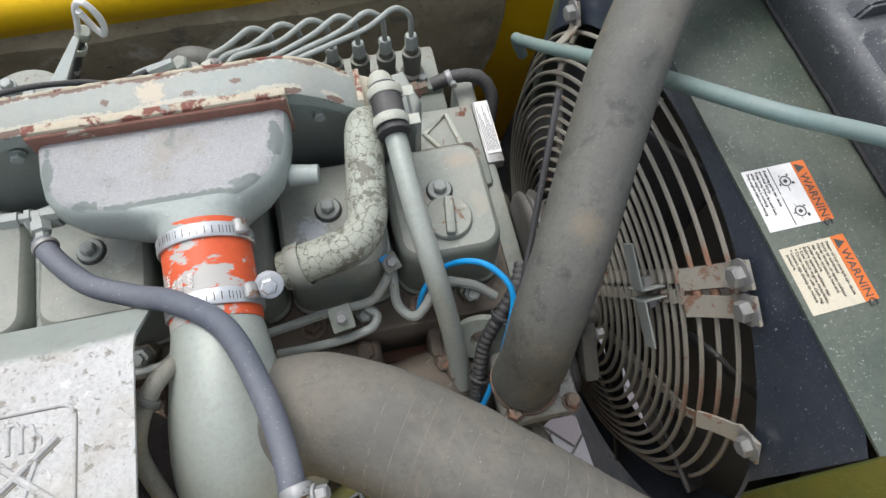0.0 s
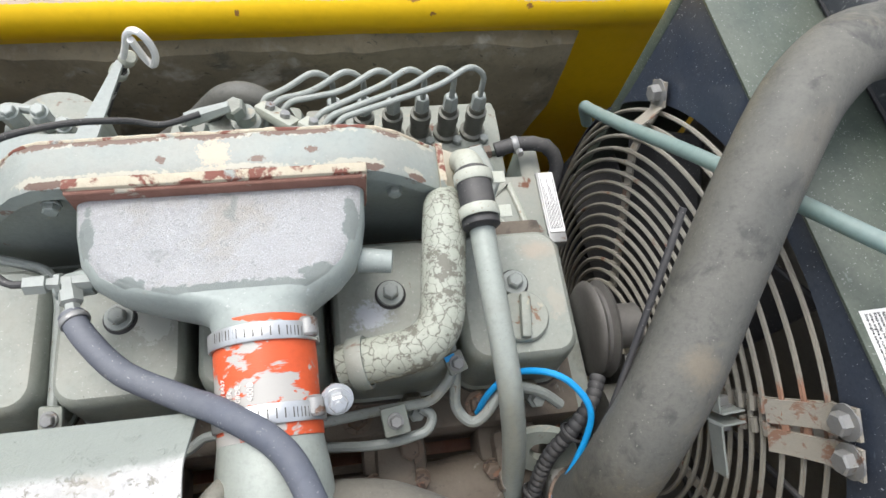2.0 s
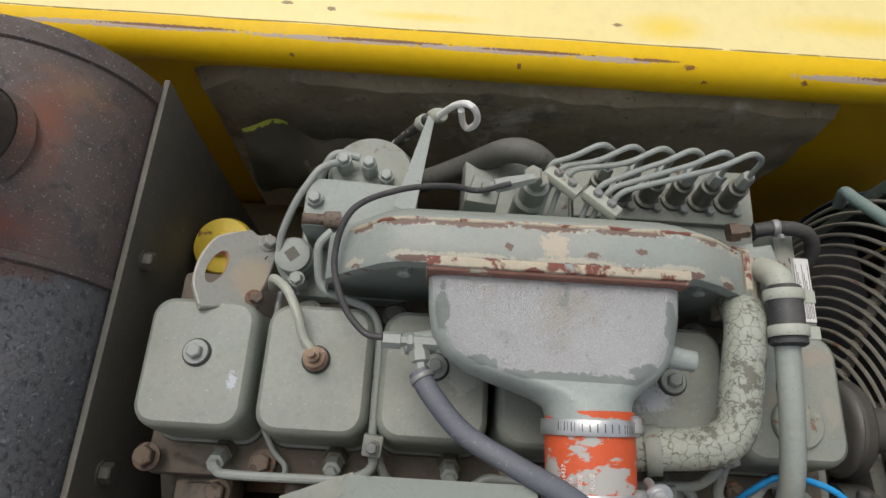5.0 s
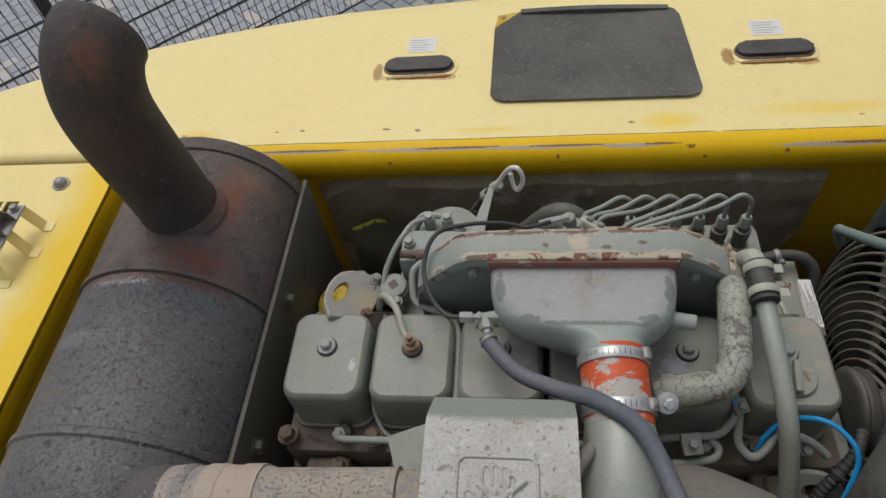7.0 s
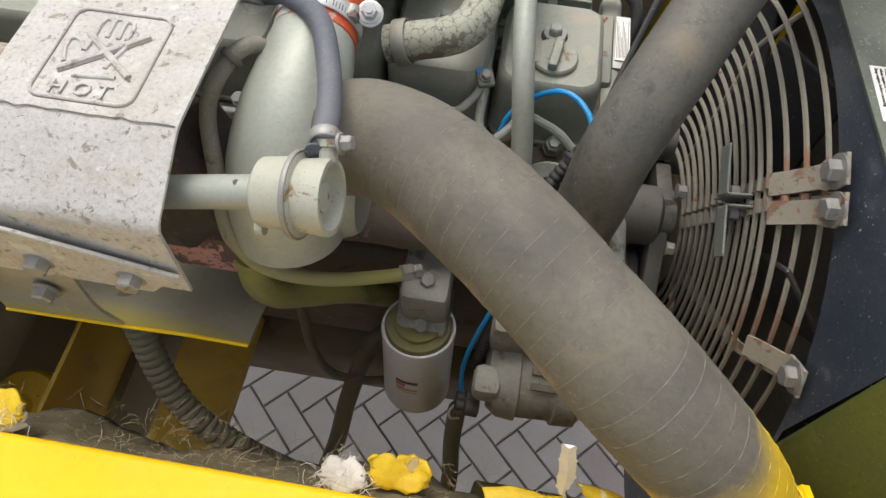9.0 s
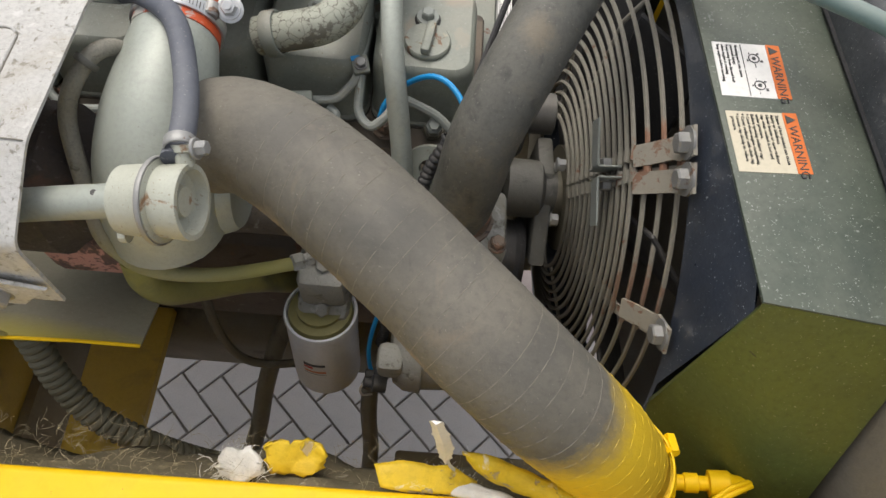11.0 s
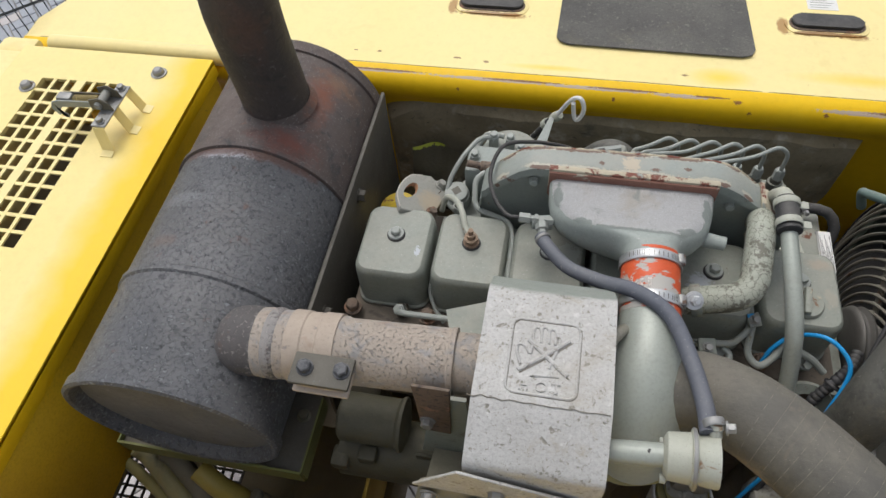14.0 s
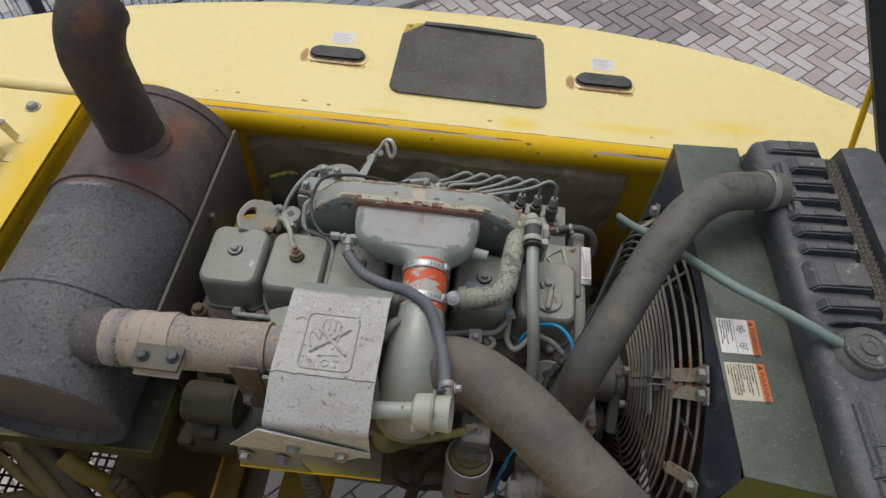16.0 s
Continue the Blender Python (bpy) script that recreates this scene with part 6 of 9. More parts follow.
def hood_latch():
    th = thing("hood_latch", "zinc spring latch on a yellow three-legged bracket", "latch")
    bm = bmesh.new()
    box(bm, (-0.606, 0.146, 1.597), (-0.582, 0.256, 1.600), 0.001, 1)
    part("bracket", bm, M_YFADE, th)
    # each leg is a bent strip with a foot
    for (tx, ty), (fx, fy), ex, ey in (((-0.583, 0.248), (-0.572, 0.250), 0.016, 0.0), ((-0.583, 0.196), (-0.572, 0.193), 0.016, 0.0), ((-0.594, 0.147), (-0.591, 0.135), 0.0, -0.014)):
        bm = bmesh.new()
        hx, hy = (0.0, 0.010) if ex else (0.012, 0.0)
        rings = []
        for x, y, z in ((tx, ty, 1.598), (fx, fy, 1.5535), (fx + ex, fy + ey, 1.5515)):
            rings.append([(x - hx, y - hy, z), (x + hx, y + hy, z), (x + hx - 0.0015, y + hy, z - 0.0022), (x - hx - 0.0015, y - hy, z - 0.0022)])
        grid_faces(bm, rings)
        part("leg", bm, M_YFADE, th)
    for x, y in ((-0.594, 0.247), (-0.594, 0.160)):
        bm = bmesh.new()
        hexbolt(bm, (x, y, 1.6035), (0, 0, 1), 0.012, 0.007, 0.009)
        part("bolt", bm, M_STEEL, th)
    bm = bmesh.new()
    box(bm, (-0.609, 0.148, 1.6005), (-0.580, 0.257, 1.6033), 0.001, 1)
    part("plate", bm, M_STEEL, th)
    # housing with two cheeks and a pivot pin
    for y0 in (0.188, 0.222):
        bm = bmesh.new()
        prism(bm, [(-0.625, 1.604), (-0.580, 1.604), (-0.584, 1.622), (-0.600, 1.632), (-0.622, 1.626)], y0, y0 + 0.0025, "y", 0.0005, 1)
        part("cheek", bm, M_SOOT, th)
    bm = bmesh.new()
    lathe(bm, (-0.605, 0.182, 1.616), (0, 1, 0), [(0, 0.006), (0.003, 0.0075), (0.046, 0.0075), (0.049, 0.006)], 16)
    part("pivot", bm, M_EYE, th)
    bm = bmesh.new()
    prism(bm, [(-0.605, 1.622), (-0.605, 1.609), (-0.690, 1.602), (-0.702, 1.590), (-0.700, 1.576), (-0.690, 1.573), (-0.688, 1.580), (-0.695, 1.586), (-0.708, 1.578), (-0.716, 1.596), (-0.706, 1.612), (-0.690, 1.617)], 0.1885, 0.1915, "y", 0.0005, 1)
    part("hook", bm, M_LINE, th)
    bm = bmesh.new()
    prism(bm, [(-0.605, 1.622), (-0.605, 1.611), (-0.680, 1.605), (-0.700, 1.610), (-0.690, 1.618)], 0.212, 0.2145, "y", 0.0005, 1)
    part("arm", bm, M_SOOT, th)
    bm = bmesh.new()
    path = [(-0.614 - 0.050 * i / 110, 0.202 + 0.0062 * math.cos(i * 0.62), 1.617 - 0.004 * i / 110 + 0.0062 * math.sin(i * 0.62)) for i in range(111)]
    sweep(bm, path, 0.0012, 6)
    part("spring", bm, M_SPRING, th)
    bm = bmesh.new()
    box(bm, (-0.698, 0.193, 1.604), (-0.668, 0.212, 1.620), 0.004, 2)
    part("slider", bm, M_STEEL, th)


M_SPRING = mat("brassy_spring", (0.42, 0.34, 0.16, 1), (0.30, 0.24, 0.12, 1), 0.45, 0.4, bump=0.1)


hood_latch()


# ---- pipes and fittings on the engine ----
def pipe(name, label, category, pts, r, material, bend=0.012, group="", seg=10, smooth_path=False):
    th = thing(name, label, category, group)
    bm = bmesh.new()
    sweep(bm, spline(pts, 0.006) if smooth_path else rounded(pts, bend, 0.003), r, seg)
    part("tube", bm, material, th)
    return th


def crossover_pipe():
    th = thing("coolant_elbow", "coolant elbow pipe with cracked flaking cream paint", "pipe")
    path = rounded([(0.540, 0.078, 1.615), (0.531, 0.052, 1.655), (0.516, -0.066, 1.636), (0.430, -0.071, 1.612)], 0.034, 0.003)
    bm = bmesh.new()
    sweep(bm, path, 0.0195, 22)
    part("tube", bm, M_CRACKED, th)
    bm = bmesh.new()
    clamp_band(bm, (0.446, -0.0705, 1.6165), (1, 0.06, 0.28), 0.0205, 0.014)
    part("clamp", bm, M_ENGINE, th)
    return th


def cracked():
    """Cream paint split into flakes over a darker coat."""
    m = mat("cracked_cream_paint", (0.35, 0.365, 0.30, 1), (0.30, 0.31, 0.25, 1), 0.6, bump=0.2, speck=(0.24, 0.23, 0.18, 1))
    nt = m.node_tree
    N, L = nt.nodes, nt.links
    bs = N["Principled BSDF"]
    old = bs.inputs["Base Color"].links[0].from_socket
    tc = N.new("ShaderNodeTexCoord")
    vo = N.new("ShaderNodeTexVoronoi")
    vo.feature = "DISTANCE_TO_EDGE"
    vo.inputs["Scale"].default_value = 105
    wn_ = N.new("ShaderNodeTexNoise")
    wn_.inputs["Scale"].default_value, wn_.inputs["Detail"].default_value = 70, 4
    L.new(tc.outputs["Object"], wn_.inputs["Vector"])
    warp = N.new("ShaderNodeVectorMath")
    warp.operation = "MULTIPLY_ADD"
    L.new(wn_.outputs["Color"], warp.inputs[0])
    warp.inputs[1].default_value = (0.016, 0.016, 0.016)
    L.new(tc.outputs["Object"], warp.inputs[2])
    L.new(warp.outputs[0], vo.inputs["Vector"])
    r = N.new("ShaderNodeMapRange")
    r.inputs["From Min"].default_value, r.inputs["From Max"].default_value = 0.012, 0.045
    L.new(vo.outputs["Distance"], r.inputs[0])
    no = N.new("ShaderNodeTexNoise")
    no.inputs["Scale"].default_value, no.inputs["Detail"].default_value, no.inputs["Roughness"].default_value = 38, 9, 0.72
    L.new(tc.outputs["Object"], no.inputs["Vector"])
    r2 = N.new("ShaderNodeMapRange")
    r2.inputs["From Min"].default_value, r2.inputs["From Max"].default_value = 0.555, 0.540
    L.new(no.outputs["Fac"], r2.inputs[0])
    q = N.new("ShaderNodeMath")
    q.operation = "MULTIPLY"
    L.new(r.outputs[0], q.inputs[0])
    L.new(r2.outputs[0], q.inputs[1])
    x = N.new("ShaderNodeMix")
    x.data_type = "RGBA"
    L.new(q.outputs[0], x.inputs[0])
    x.inputs["A"].default_value = (0.15, 0.145, 0.115, 1)
    L.new(old, x.inputs["B"])
    L.new(x.outputs["Result"], bs.inputs["Base Color"])
    bp = N.new("ShaderNodeBump")
    bp.inputs["Strength"].default_value, bp.inputs["Distance"].default_value = 0.5, 0.001
    L.new(q.outputs[0], bp.inputs["Height"])
    L.new(bp.outputs[0], bs.inputs["Normal"])
    return m


M_CRACKED = cracked()
crossover_pipe()


def vent_pipe():
    th = thing("coolant_vent_pipe", "pale grey steel pipe with short rubber joint", "pipe")
    bm = bmesh.new()
    sweep(bm, rounded([(0.558, 0.052, 1.672), (0.563, -0.040, 1.652), (0.571, -0.100, 1.622), (0.583, -0.140, 1.553), (0.592, -0.182, 1.460)], 0.05, 0.003), 0.0112, 18)
    part("tube", bm, M_TURBO, th)
    bm = bmesh.new()
    sweep(bm, rounded([(0.556, 0.105, 1.645), (0.556, 0.085, 1.676), (0.558, 0.040, 1.672)], 0.012, 0.002), 0.0125, 16)
    part("spout", bm, M_OLDCREAM, th)
    bm = bmesh.new()
    lathe(bm, (0.5570, 0.078, 1.676), (0.03, -1, -0.10), [(0, 0.0135), (0.002, 0.0155), (0.045, 0.0155), (0.047, 0.0165), (0.054, 0.0165), (0.056, 0.0135)], 24)
    part("joint", bm, M_BLACK, th, "black rubber joint")
    for y in (0.073, 0.039):
        bm = bmesh.new()
        clamp_band(bm, (0.5575, y - 0.004, 1.6745), (0.03, -1, -0.10), 0.0160, 0.010, 0.001)
        box(bm, (0.570, y - 0.010, 1.675), (0.586, y + 0.002, 1.6765), 0.0005, 1)
        part("clamp", bm, M_OLDCREAM, th)
    bm = bmesh.new()
    prism(bm, [(0.545, 0.085), (0.590, 0.080), (0.602, 0.105), (0.590, 0.150), (0.545, 0.140)], 1.500, 1.612, "z", 0.010, 3)
    part("thermostat_neck", bm, M_MANIF, th)
    return th


vent_pipe()


M_CAP = mat("chipped_cap_paint", (0.27, 0.285, 0.245, 1), (0.31, 0.29, 0.225, 1), 0.55, bump=0.4, spots=(0.20, 0.12, 0.075, 1), spot_at=0.585, spot_scale=55, spot_sharp=0.03, more=(((0.40, 0.36, 0.27, 1), 0.60, 70, 0.05, 0.8),))


def filler_cap():
    bm = bmesh.new()
    lathe(bm, (0.602, -0.034, 1.5865), (0, 0, 1), [(0, 0.0255), (0.004, 0.0255), (0.006, 0.024), (0.0065, 0.001)], 32)
    ob = solid("oil_filler_cap", bm, M_CAP, "round oil filler cap with worn cream paint", "cap")
    bm = bmesh.new()
    m = Matrix.Translation((0.603, -0.036, 1.592)) @ Matrix.Rotation(radians(82), 4, "Z")
    box(bm, (-0.022, -0.005, 0), (0.022, 0.005, 0.010), 0.003, 2, m)
    part("ridge", bm, M_CAP, ob)


filler_cap()


def gear_case():
    th = thing("gear_case", "grey-green timing gear case with cast ribs", "engine casting")
    bm = bmesh.new()
    box(bm, (0.672, -0.11, 1.28), (0.702, 0.24, 1.46), 0.008)
    box(bm, (0.600, 0.060, 1.44), (0.690, 0.190, 1.470), 0.008)
    part("case", bm, M_ENGINE, th)
    bm = bmesh.new()
    sweep(bm, [(0.612, 0.075, 1.472), (0.640, 0.110, 1.474), (0.615, 0.150, 1.472), (0.650, 0.175, 1.472), (0.668, 0.090, 1.472)], 0.004, 8)
    part("cast_rib", bm, M_OLDCREAM, th)
    words("81", 0.020, M_ENGINE, th, Matrix.Translation((0.655, 0.120, 1.471)) @ Matrix.Rotation(radians(-80), 4, "Z"))
    bm = bmesh.new()
    box(bm, (0.690, 0.095, 1.445), (0.713, 0.195, 1.4635), 0.002)
    part("pad", bm, M_STEEL, th)
    return th


gear_case()
th = thing("data_plate", "white data plate with small black print", "label")
bm = bmesh.new()
m = Matrix.Translation((0.7025, 0.150, 1.4645))
box(bm, (-0.0095, -0.042, 0), (0.0095, 0.042, 0.001), 0.0, 1, m)
part("sheet", bm, M_WHITE, th)
for k in range(9):
    bm = bmesh.new()
    box(bm, (-0.0082 + k * 0.0019, -0.038, 0.001), (-0.0075 + k * 0.0019, 0.034 - 0.011 * ((k * 5) % 4), 0.0013), 0.0, 1, m)
    part("print_line", bm, M_INK, th)


# ---- injection pump and its lines ----
def injection_pump():
    th = thing("injection_pump", "grey inline injection pump behind the manifold", "injection pump")
    bm = bmesh.new()
    box(bm, (0.405, 0.215, 1.28), (0.665, 0.335, 1.428), 0.006)
    box(bm, (0.415, 0.245, 1.425), (0.662, 0.315, 1.440), 0.003)
    part("housing", bm, M_ENGINE, th)
    for k in range(6):
        x = 0.624 - 0.0362 * k
        v = part("delivery_valve", lathe(bmesh.new(), (x, 0.277, 1.435), (0, 0.06, 1), [(0, 0.017), (0.010, 0.017), (0.012, 0.0125), (0.034, 0.0125), (0.035, 0.0135), (0.049, 0.0135), (0.050, 0.010), (0.058, 0.010)], 18), M_OILY, th)
        bm = bmesh.new()
        hexbolt(bm, (x + 0.013, 0.262, 1.442), (0, 0, 1), 0.011, 0.007)
        part("lock_bolt", bm, M_LINE, v)
        bm = bmesh.new()
        hexbolt(bm, (x, 0.280, 1.490), (0, 0.06, 1), 0.0165, 0.024)
        part("nut", bm, M_LINE, v)
    return th


injection_pump()
for k in range(6):
    x = 0.624 - 0.0362 * k
    tx = 0.437 - 0.0115 * k - (0.022 if k > 2 else 0.0)
    ty = 0.214 + 0.004 * k + (0.014 if k > 2 else 0)
    pipe("injection_line", "bent grey steel injection line on the pump", "fuel line",
         [(x, 0.280, 1.505), (x, 0.283, 1.552), (x - 0.020, 0.282, 1.570), (x - 0.052, 0.268, 1.558), (x - 0.068, 0.264, 1.553), (tx + 0.010, ty + 0.014, 1.552), (tx - 0.004, ty - 0.006, 1.535), (tx - 0.022, ty - 0.066, 1.490)], 0.0036, M_LINE, 0.012, "injection lines", 10)


def line_clamp(x, y, z, turn):
    th = thing("line_clamp", "small steel clamp block holding injection lines", "clamp", "line clamps")
    m = Matrix.Translation((x, y, z)) @ Matrix.Rotation(radians(turn), 4, "Z") @ Matrix.Rotation(radians(-25), 4, "X")
    bm = bmesh.new()
    box(bm, (-0.024, -0.010, -0.004), (0.024, 0.010, 0.007), 0.002, 2, m)
    part("block", bm, M_OLDCREAM, th)
    for dx in (-0.010, 0.010):
        bm = bmesh.new()
        hexbolt(bm, m @ Vector((dx, 0, 0.007)), m.to_3x3() @ Vector((0, 0, 1)), 0.010, 0.006)
        part("bolt", bm, M_STEEL, th)


line_clamp(0.378, 0.236, 1.549, -38)
line_clamp(0.424, 0.212, 1.549, -38)


# ---- rear left end: lift eye, plug, pump flange, lines ----
def lift_eye():
    th = thing("lifting_eye", "bent grey steel lifting eye with a worn oval hole", "bracket")
    c = Vector((0.0, 0.092, 1.583))
    u = Vector((0.80, 0.25, -0.55)).normalized()
    v = Vector((0.05, 0.97, -0.20))
    v = (v - u * u.dot(v)).normalized()
    w = u.cross(v)

    def at(a, b, h=0.0):
        return c + u * a + v * b + w * h
    corners = [(-0.021, -0.045), (-0.0245, -0.016), (-0.014, 0.0115), (0.004, 0.033), (0.021, 0.0395), (0.046, 0.0445), (0.052, 0.0385), (0.077, 0.033), (0.062, -0.004), (0.046, -0.030), (0.030, -0.045)]
    edge = spline([(a, b, 0) for a, b in corners] + [(*corners[0], 0)], 0.004)
    n = 48
    out = [edge[int(k * (len(edge) - 1) / n)] for k in range(n)]
    hole = []
    for p in out:
        t = math.atan2(p[1], p[0])
        q = (0.0215 * math.cos(t - 0.95), 0.0092 * math.sin(t - 0.95))
        hole.append((0.0015 + q[0] * math.cos(0.95) - q[1] * math.sin(0.95), q[0] * math.sin(0.95) + q[1] * math.cos(0.95)))

    def ring(pts, h, k=1.0):
        return [at(p[0] * k, p[1] * k, h) for p in pts]
    bm = bmesh.new()
    grid_faces(bm, [ring(hole, 0.004), ring(out, 0.004, 0.965), ring(out, 0.0025), ring(out, -0.005), ring(hole, -0.005), ring(hole, 0.004)], True, caps=False)
    part("plate", bm, M_EYE, th)
    bm = bmesh.new()
    worn = [p for p in out if p[0] < 0.03 and p[1] > -0.045 and (p[1] > 0.0 or p[0] < -0.012)]
    worn.sort(key=lambda p: math.atan2(p[1], p[0] - 0.03) % (2 * math.pi))
    sweep(bm, [at(p[0] * 0.985, p[1] * 0.985, 0.0028) for p in worn], 0.0014, 6, wobble=0.3)
    part("worn_edge", bm, M_PALEWORN, th, "pale chipped rounded edge")
    bm = bmesh.new()
    grid_faces(bm, [ring(hole, 0.0042), [at(p[0] * 0.93, p[1] * 0.93, 0.0) for p in hole], [at(p[0] * 0.97, p[1] * 0.97, -0.0052) for p in hole]], True, caps=False)
    part("hole_rim", bm, M_HOLERUST, th, "orange rust inside the worn hole")
    # no hole is cut: its shade is the piece's dark rusty colour
    bm = bmesh.new()
    lathe(bm, at(0.0557, 0.0087, 0.0043), w, [(0.0075, 0.0), (0.0072, 0.0006), (0.0, 0.0008)], 18)
    part("bolt_hole", bm, M_HOLEDARK, th, "small rusty dark piece standing for the bolt hole")
    bm = bmesh.new()
    hexbolt(bm, at(0.061, 0.0275, 0.004), w, 0.013, 0.009, 0.010)
    part("bolt", bm, M_EYE, th)
    bm = bmesh.new()
    hexbolt(bm, at(0.036, -0.038, 0.004), w, 0.013, 0.008, 0.010)
    part("bolt", bm, M_RUSTY, th)
    return th


M_PALEWORN = mat("chipped_pale_edge", (0.50, 0.47, 0.41, 1), (0.45, 0.38, 0.29, 1), 0.6, big=40, bump=0.3, spots=(0.33, 0.18, 0.10, 1), spot_at=0.64, spot_scale=90)
M_HOLERUST = mat("worn_hole_rust", (0.46, 0.25, 0.14, 1), (0.30, 0.15, 0.08, 1), 0.8, big=40, bump=0.4, spots=(0.62, 0.50, 0.36, 1), spot_at=0.58, spot_scale=120)
M_HOLEDARK = mat("painted_hole_dark", (0.10, 0.062, 0.045, 1), (0.19, 0.115, 0.075, 1), 0.85, big=60, bump=0.4)

lift_eye()


def rear_cover():
    th = thing("fuel_transfer_head", "grey cast head with plugs and banjo fittings", "engine casting")
    bm = bmesh.new()
    box(bm, (0.070, 0.085, 1.44), (0.205, 0.190, 1.515), 0.01)
    prism(bm, [(0.085, 0.145), (0.200, 0.135), (0.208, 0.200), (0.085, 0.205)], 1.51, 1.590, "z", 0.006)
    part("casting", bm, M_MANIF, th)
    bm = bmesh.new()
    lathe(bm, (0.152, 0.222, 1.480), (0, 0.1, 1), [(0, 0.052), (0.07, 0.052), (0.082, 0.046), (0.085, 0.03)], 32)
    part("dome", bm, M_ENGINE, th)
    bm = bmesh.new()
    lathe(bm, (0.074, 0.124, 1.53), (0, -0.1, 1), [(0, 0.022), (0.02, 0.022), (0.022, 0.0195), (0.030, 0.0195), (0.032, 0.012), (0.032, 0.008)], 28)
    part("plug", bm, M_LINE, th, "round steel plug")
    # the socket's inner shade is drawn as a flat dark square
    bm = bmesh.new()
    box(bm, (-0.0065, -0.0065, 0), (0.0065, 0.0065, 0.0008), 0.0, 1, Matrix.Translation((0.0742, 0.1208, 1.5618)) @ Matrix.Rotation(radians(6), 4, "X") @ Matrix.Rotation(radians(40), 4, "Z"))
    part("plug_socket_square", bm, M_DARKPLATE, th, "dark square standing for the plug's shaded socket")
    for x, y, z in ((0.123, 0.228, 1.578), (0.152, 0.225, 1.580), (0.098, 0.175, 1.585), (0.082, 0.094, 1.545), (0.172, 0.215, 1.57)):
        bm = bmesh.new()
        hexbolt(bm, (x, y, z - 0.012), (0, -0.1, 1), 0.016, 0.022, 0.0)
        hexbolt(bm, (x, y, z + 0.010), (0, -0.1, 1), 0.012, 0.007, 0.009)
        part("banjo_bolt", bm, M_LINE, th)
    bm = bmesh.new()
    lathe(bm, (0.128, 0.150, 1.595), (-0.9, -0.1, 0.25), [(0, 0.010), (0.016, 0.009), (0.018, 0.006), (0.040, 0.006)], 14)
    part("sensor", bm, M_RUSTY, th, "rusty brass sensor")
    return th


rear_cover()
pipe("fuel_line", "curved grey steel fuel line at the rear", "fuel line", [(0.123, 0.226, 1.588), (0.100, 0.215, 1.595), (0.075, 0.175, 1.585), (0.058, 0.135, 1.565), (0.060, 0.105, 1.545), (0.078, 0.092, 1.540)], 0.0042, M_LINE, 0.02)
pipe("fuel_line", "second curved fuel line at the rear", "fuel line", [(0.140, 0.235, 1.582), (0.110, 0.240, 1.585), (0.094, 0.210, 1.570), (0.092, 0.190, 1.53)], 0.0048, M_LINE, 0.02)
pipe("return_line", "long grey steel return line between the covers", "fuel line", [(0.122, 0.135, 1.600), (0.108, 0.120, 1.598), (0.112, 0.078, 1.575), (0.172, 0.058, 1.575), (0.181, 0.030, 1.570), (0.181, -0.075, 1.562), (0.184, -0.100, 1.535), (0.170, -0.110, 1.528)], 0.0048, M_LINE, 0.016)
pipe("return_line", "grey steel return line along the head", "fuel line", [(0.020, -0.104, 1.530), (0.026, -0.112, 1.540), (0.060, -0.113, 1.542), (0.160, -0.112, 1.542), (0.184, -0.100, 1.548), (0.186, -0.078, 1.556)], 0.0048, M_LINE, 0.012)
pipe("breather_line", "thin grey line beside the first cover", "fuel line", [(0.060, 0.085, 1.53), (0.060, 0.040, 1.535), (0.060, -0.060, 1.525), (0.075, -0.088, 1.515), (0.090, -0.100, 1.512), (0.092, -0.112, 1.53)], 0.0032, M_LINE, 0.012)
pipe("return_line", "grey return line with bends by the injectors", "fuel line", [(0.186, -0.085, 1.55), (0.196, -0.108, 1.53), (0.215, -0.116, 1.522), (0.285, -0.112, 1.522), (0.300, -0.100, 1.528), (0.36, -0.105, 1.524), (0.455, -0.100, 1.55), (0.510, -0.098, 1.556), (0.530, -0.080, 1.572), (0.532, -0.062, 1.578), (0.534, 0.02, 1.56)], 0.0048, M_LINE, 0.010)
pipe("return_line", "grey looped return line in front of the sixth cover", "fuel line", [(0.534, -0.074, 1.572), (0.532, -0.105, 1.545), (0.548, -0.122, 1.540), (0.566, -0.110, 1.552), (0.578, -0.088, 1.558), (0.620, -0.098, 1.545), (0.640, -0.110, 1.53)], 0.0052, M_LINE, 0.012)
pipe("return_line", "grey line crossing the injector row", "fuel line", [(0.400, -0.120, 1.51), (0.445, -0.128, 1.535), (0.475, -0.128, 1.540), (0.505, -0.122, 1.542), (0.512, -0.108, 1.542), (0.500, -0.100, 1.545)], 0.0048, M_LINE, 0.010)


def pipe_clip(c, size, turn, blue=False):
    th = thing("pipe_clip", "square painted clip with a hex bolt" if not blue else "small clip block with a blue paint dab", "clip", "pipe clips")
    m = Matrix.Translation(c) @ Matrix.Rotation(radians(turn), 4, "Z") @ Matrix.Rotation(radians(20), 4, "X")
    bm = bmesh.new()
    box(bm, (-size, -size * 1.1, -0.004), (size, size * 1.1, 0.004), 0.002, 2, m)
    part("plate", bm, M_ENGINE, th)
    bm = bmesh.new()
    hexbolt(bm, m @ Vector((0, 0, 0.004)), m.to_3x3() @ Vector((0, 0, 1)), 0.010, 0.006, 0.0075)
    part("bolt", bm, M_STEEL, th)
    if blue:
        bm = bmesh.new()
        box(bm, (-size, size * 0.5, 0.004), (size * 0.1, size * 1.05, 0.0052), 0.0, 1, m)
        part("paint_dab", bm, M_BLUE, th, "blue paint mark")


pipe_clip((0.474, -0.112, 1.562), 0.012, 8)
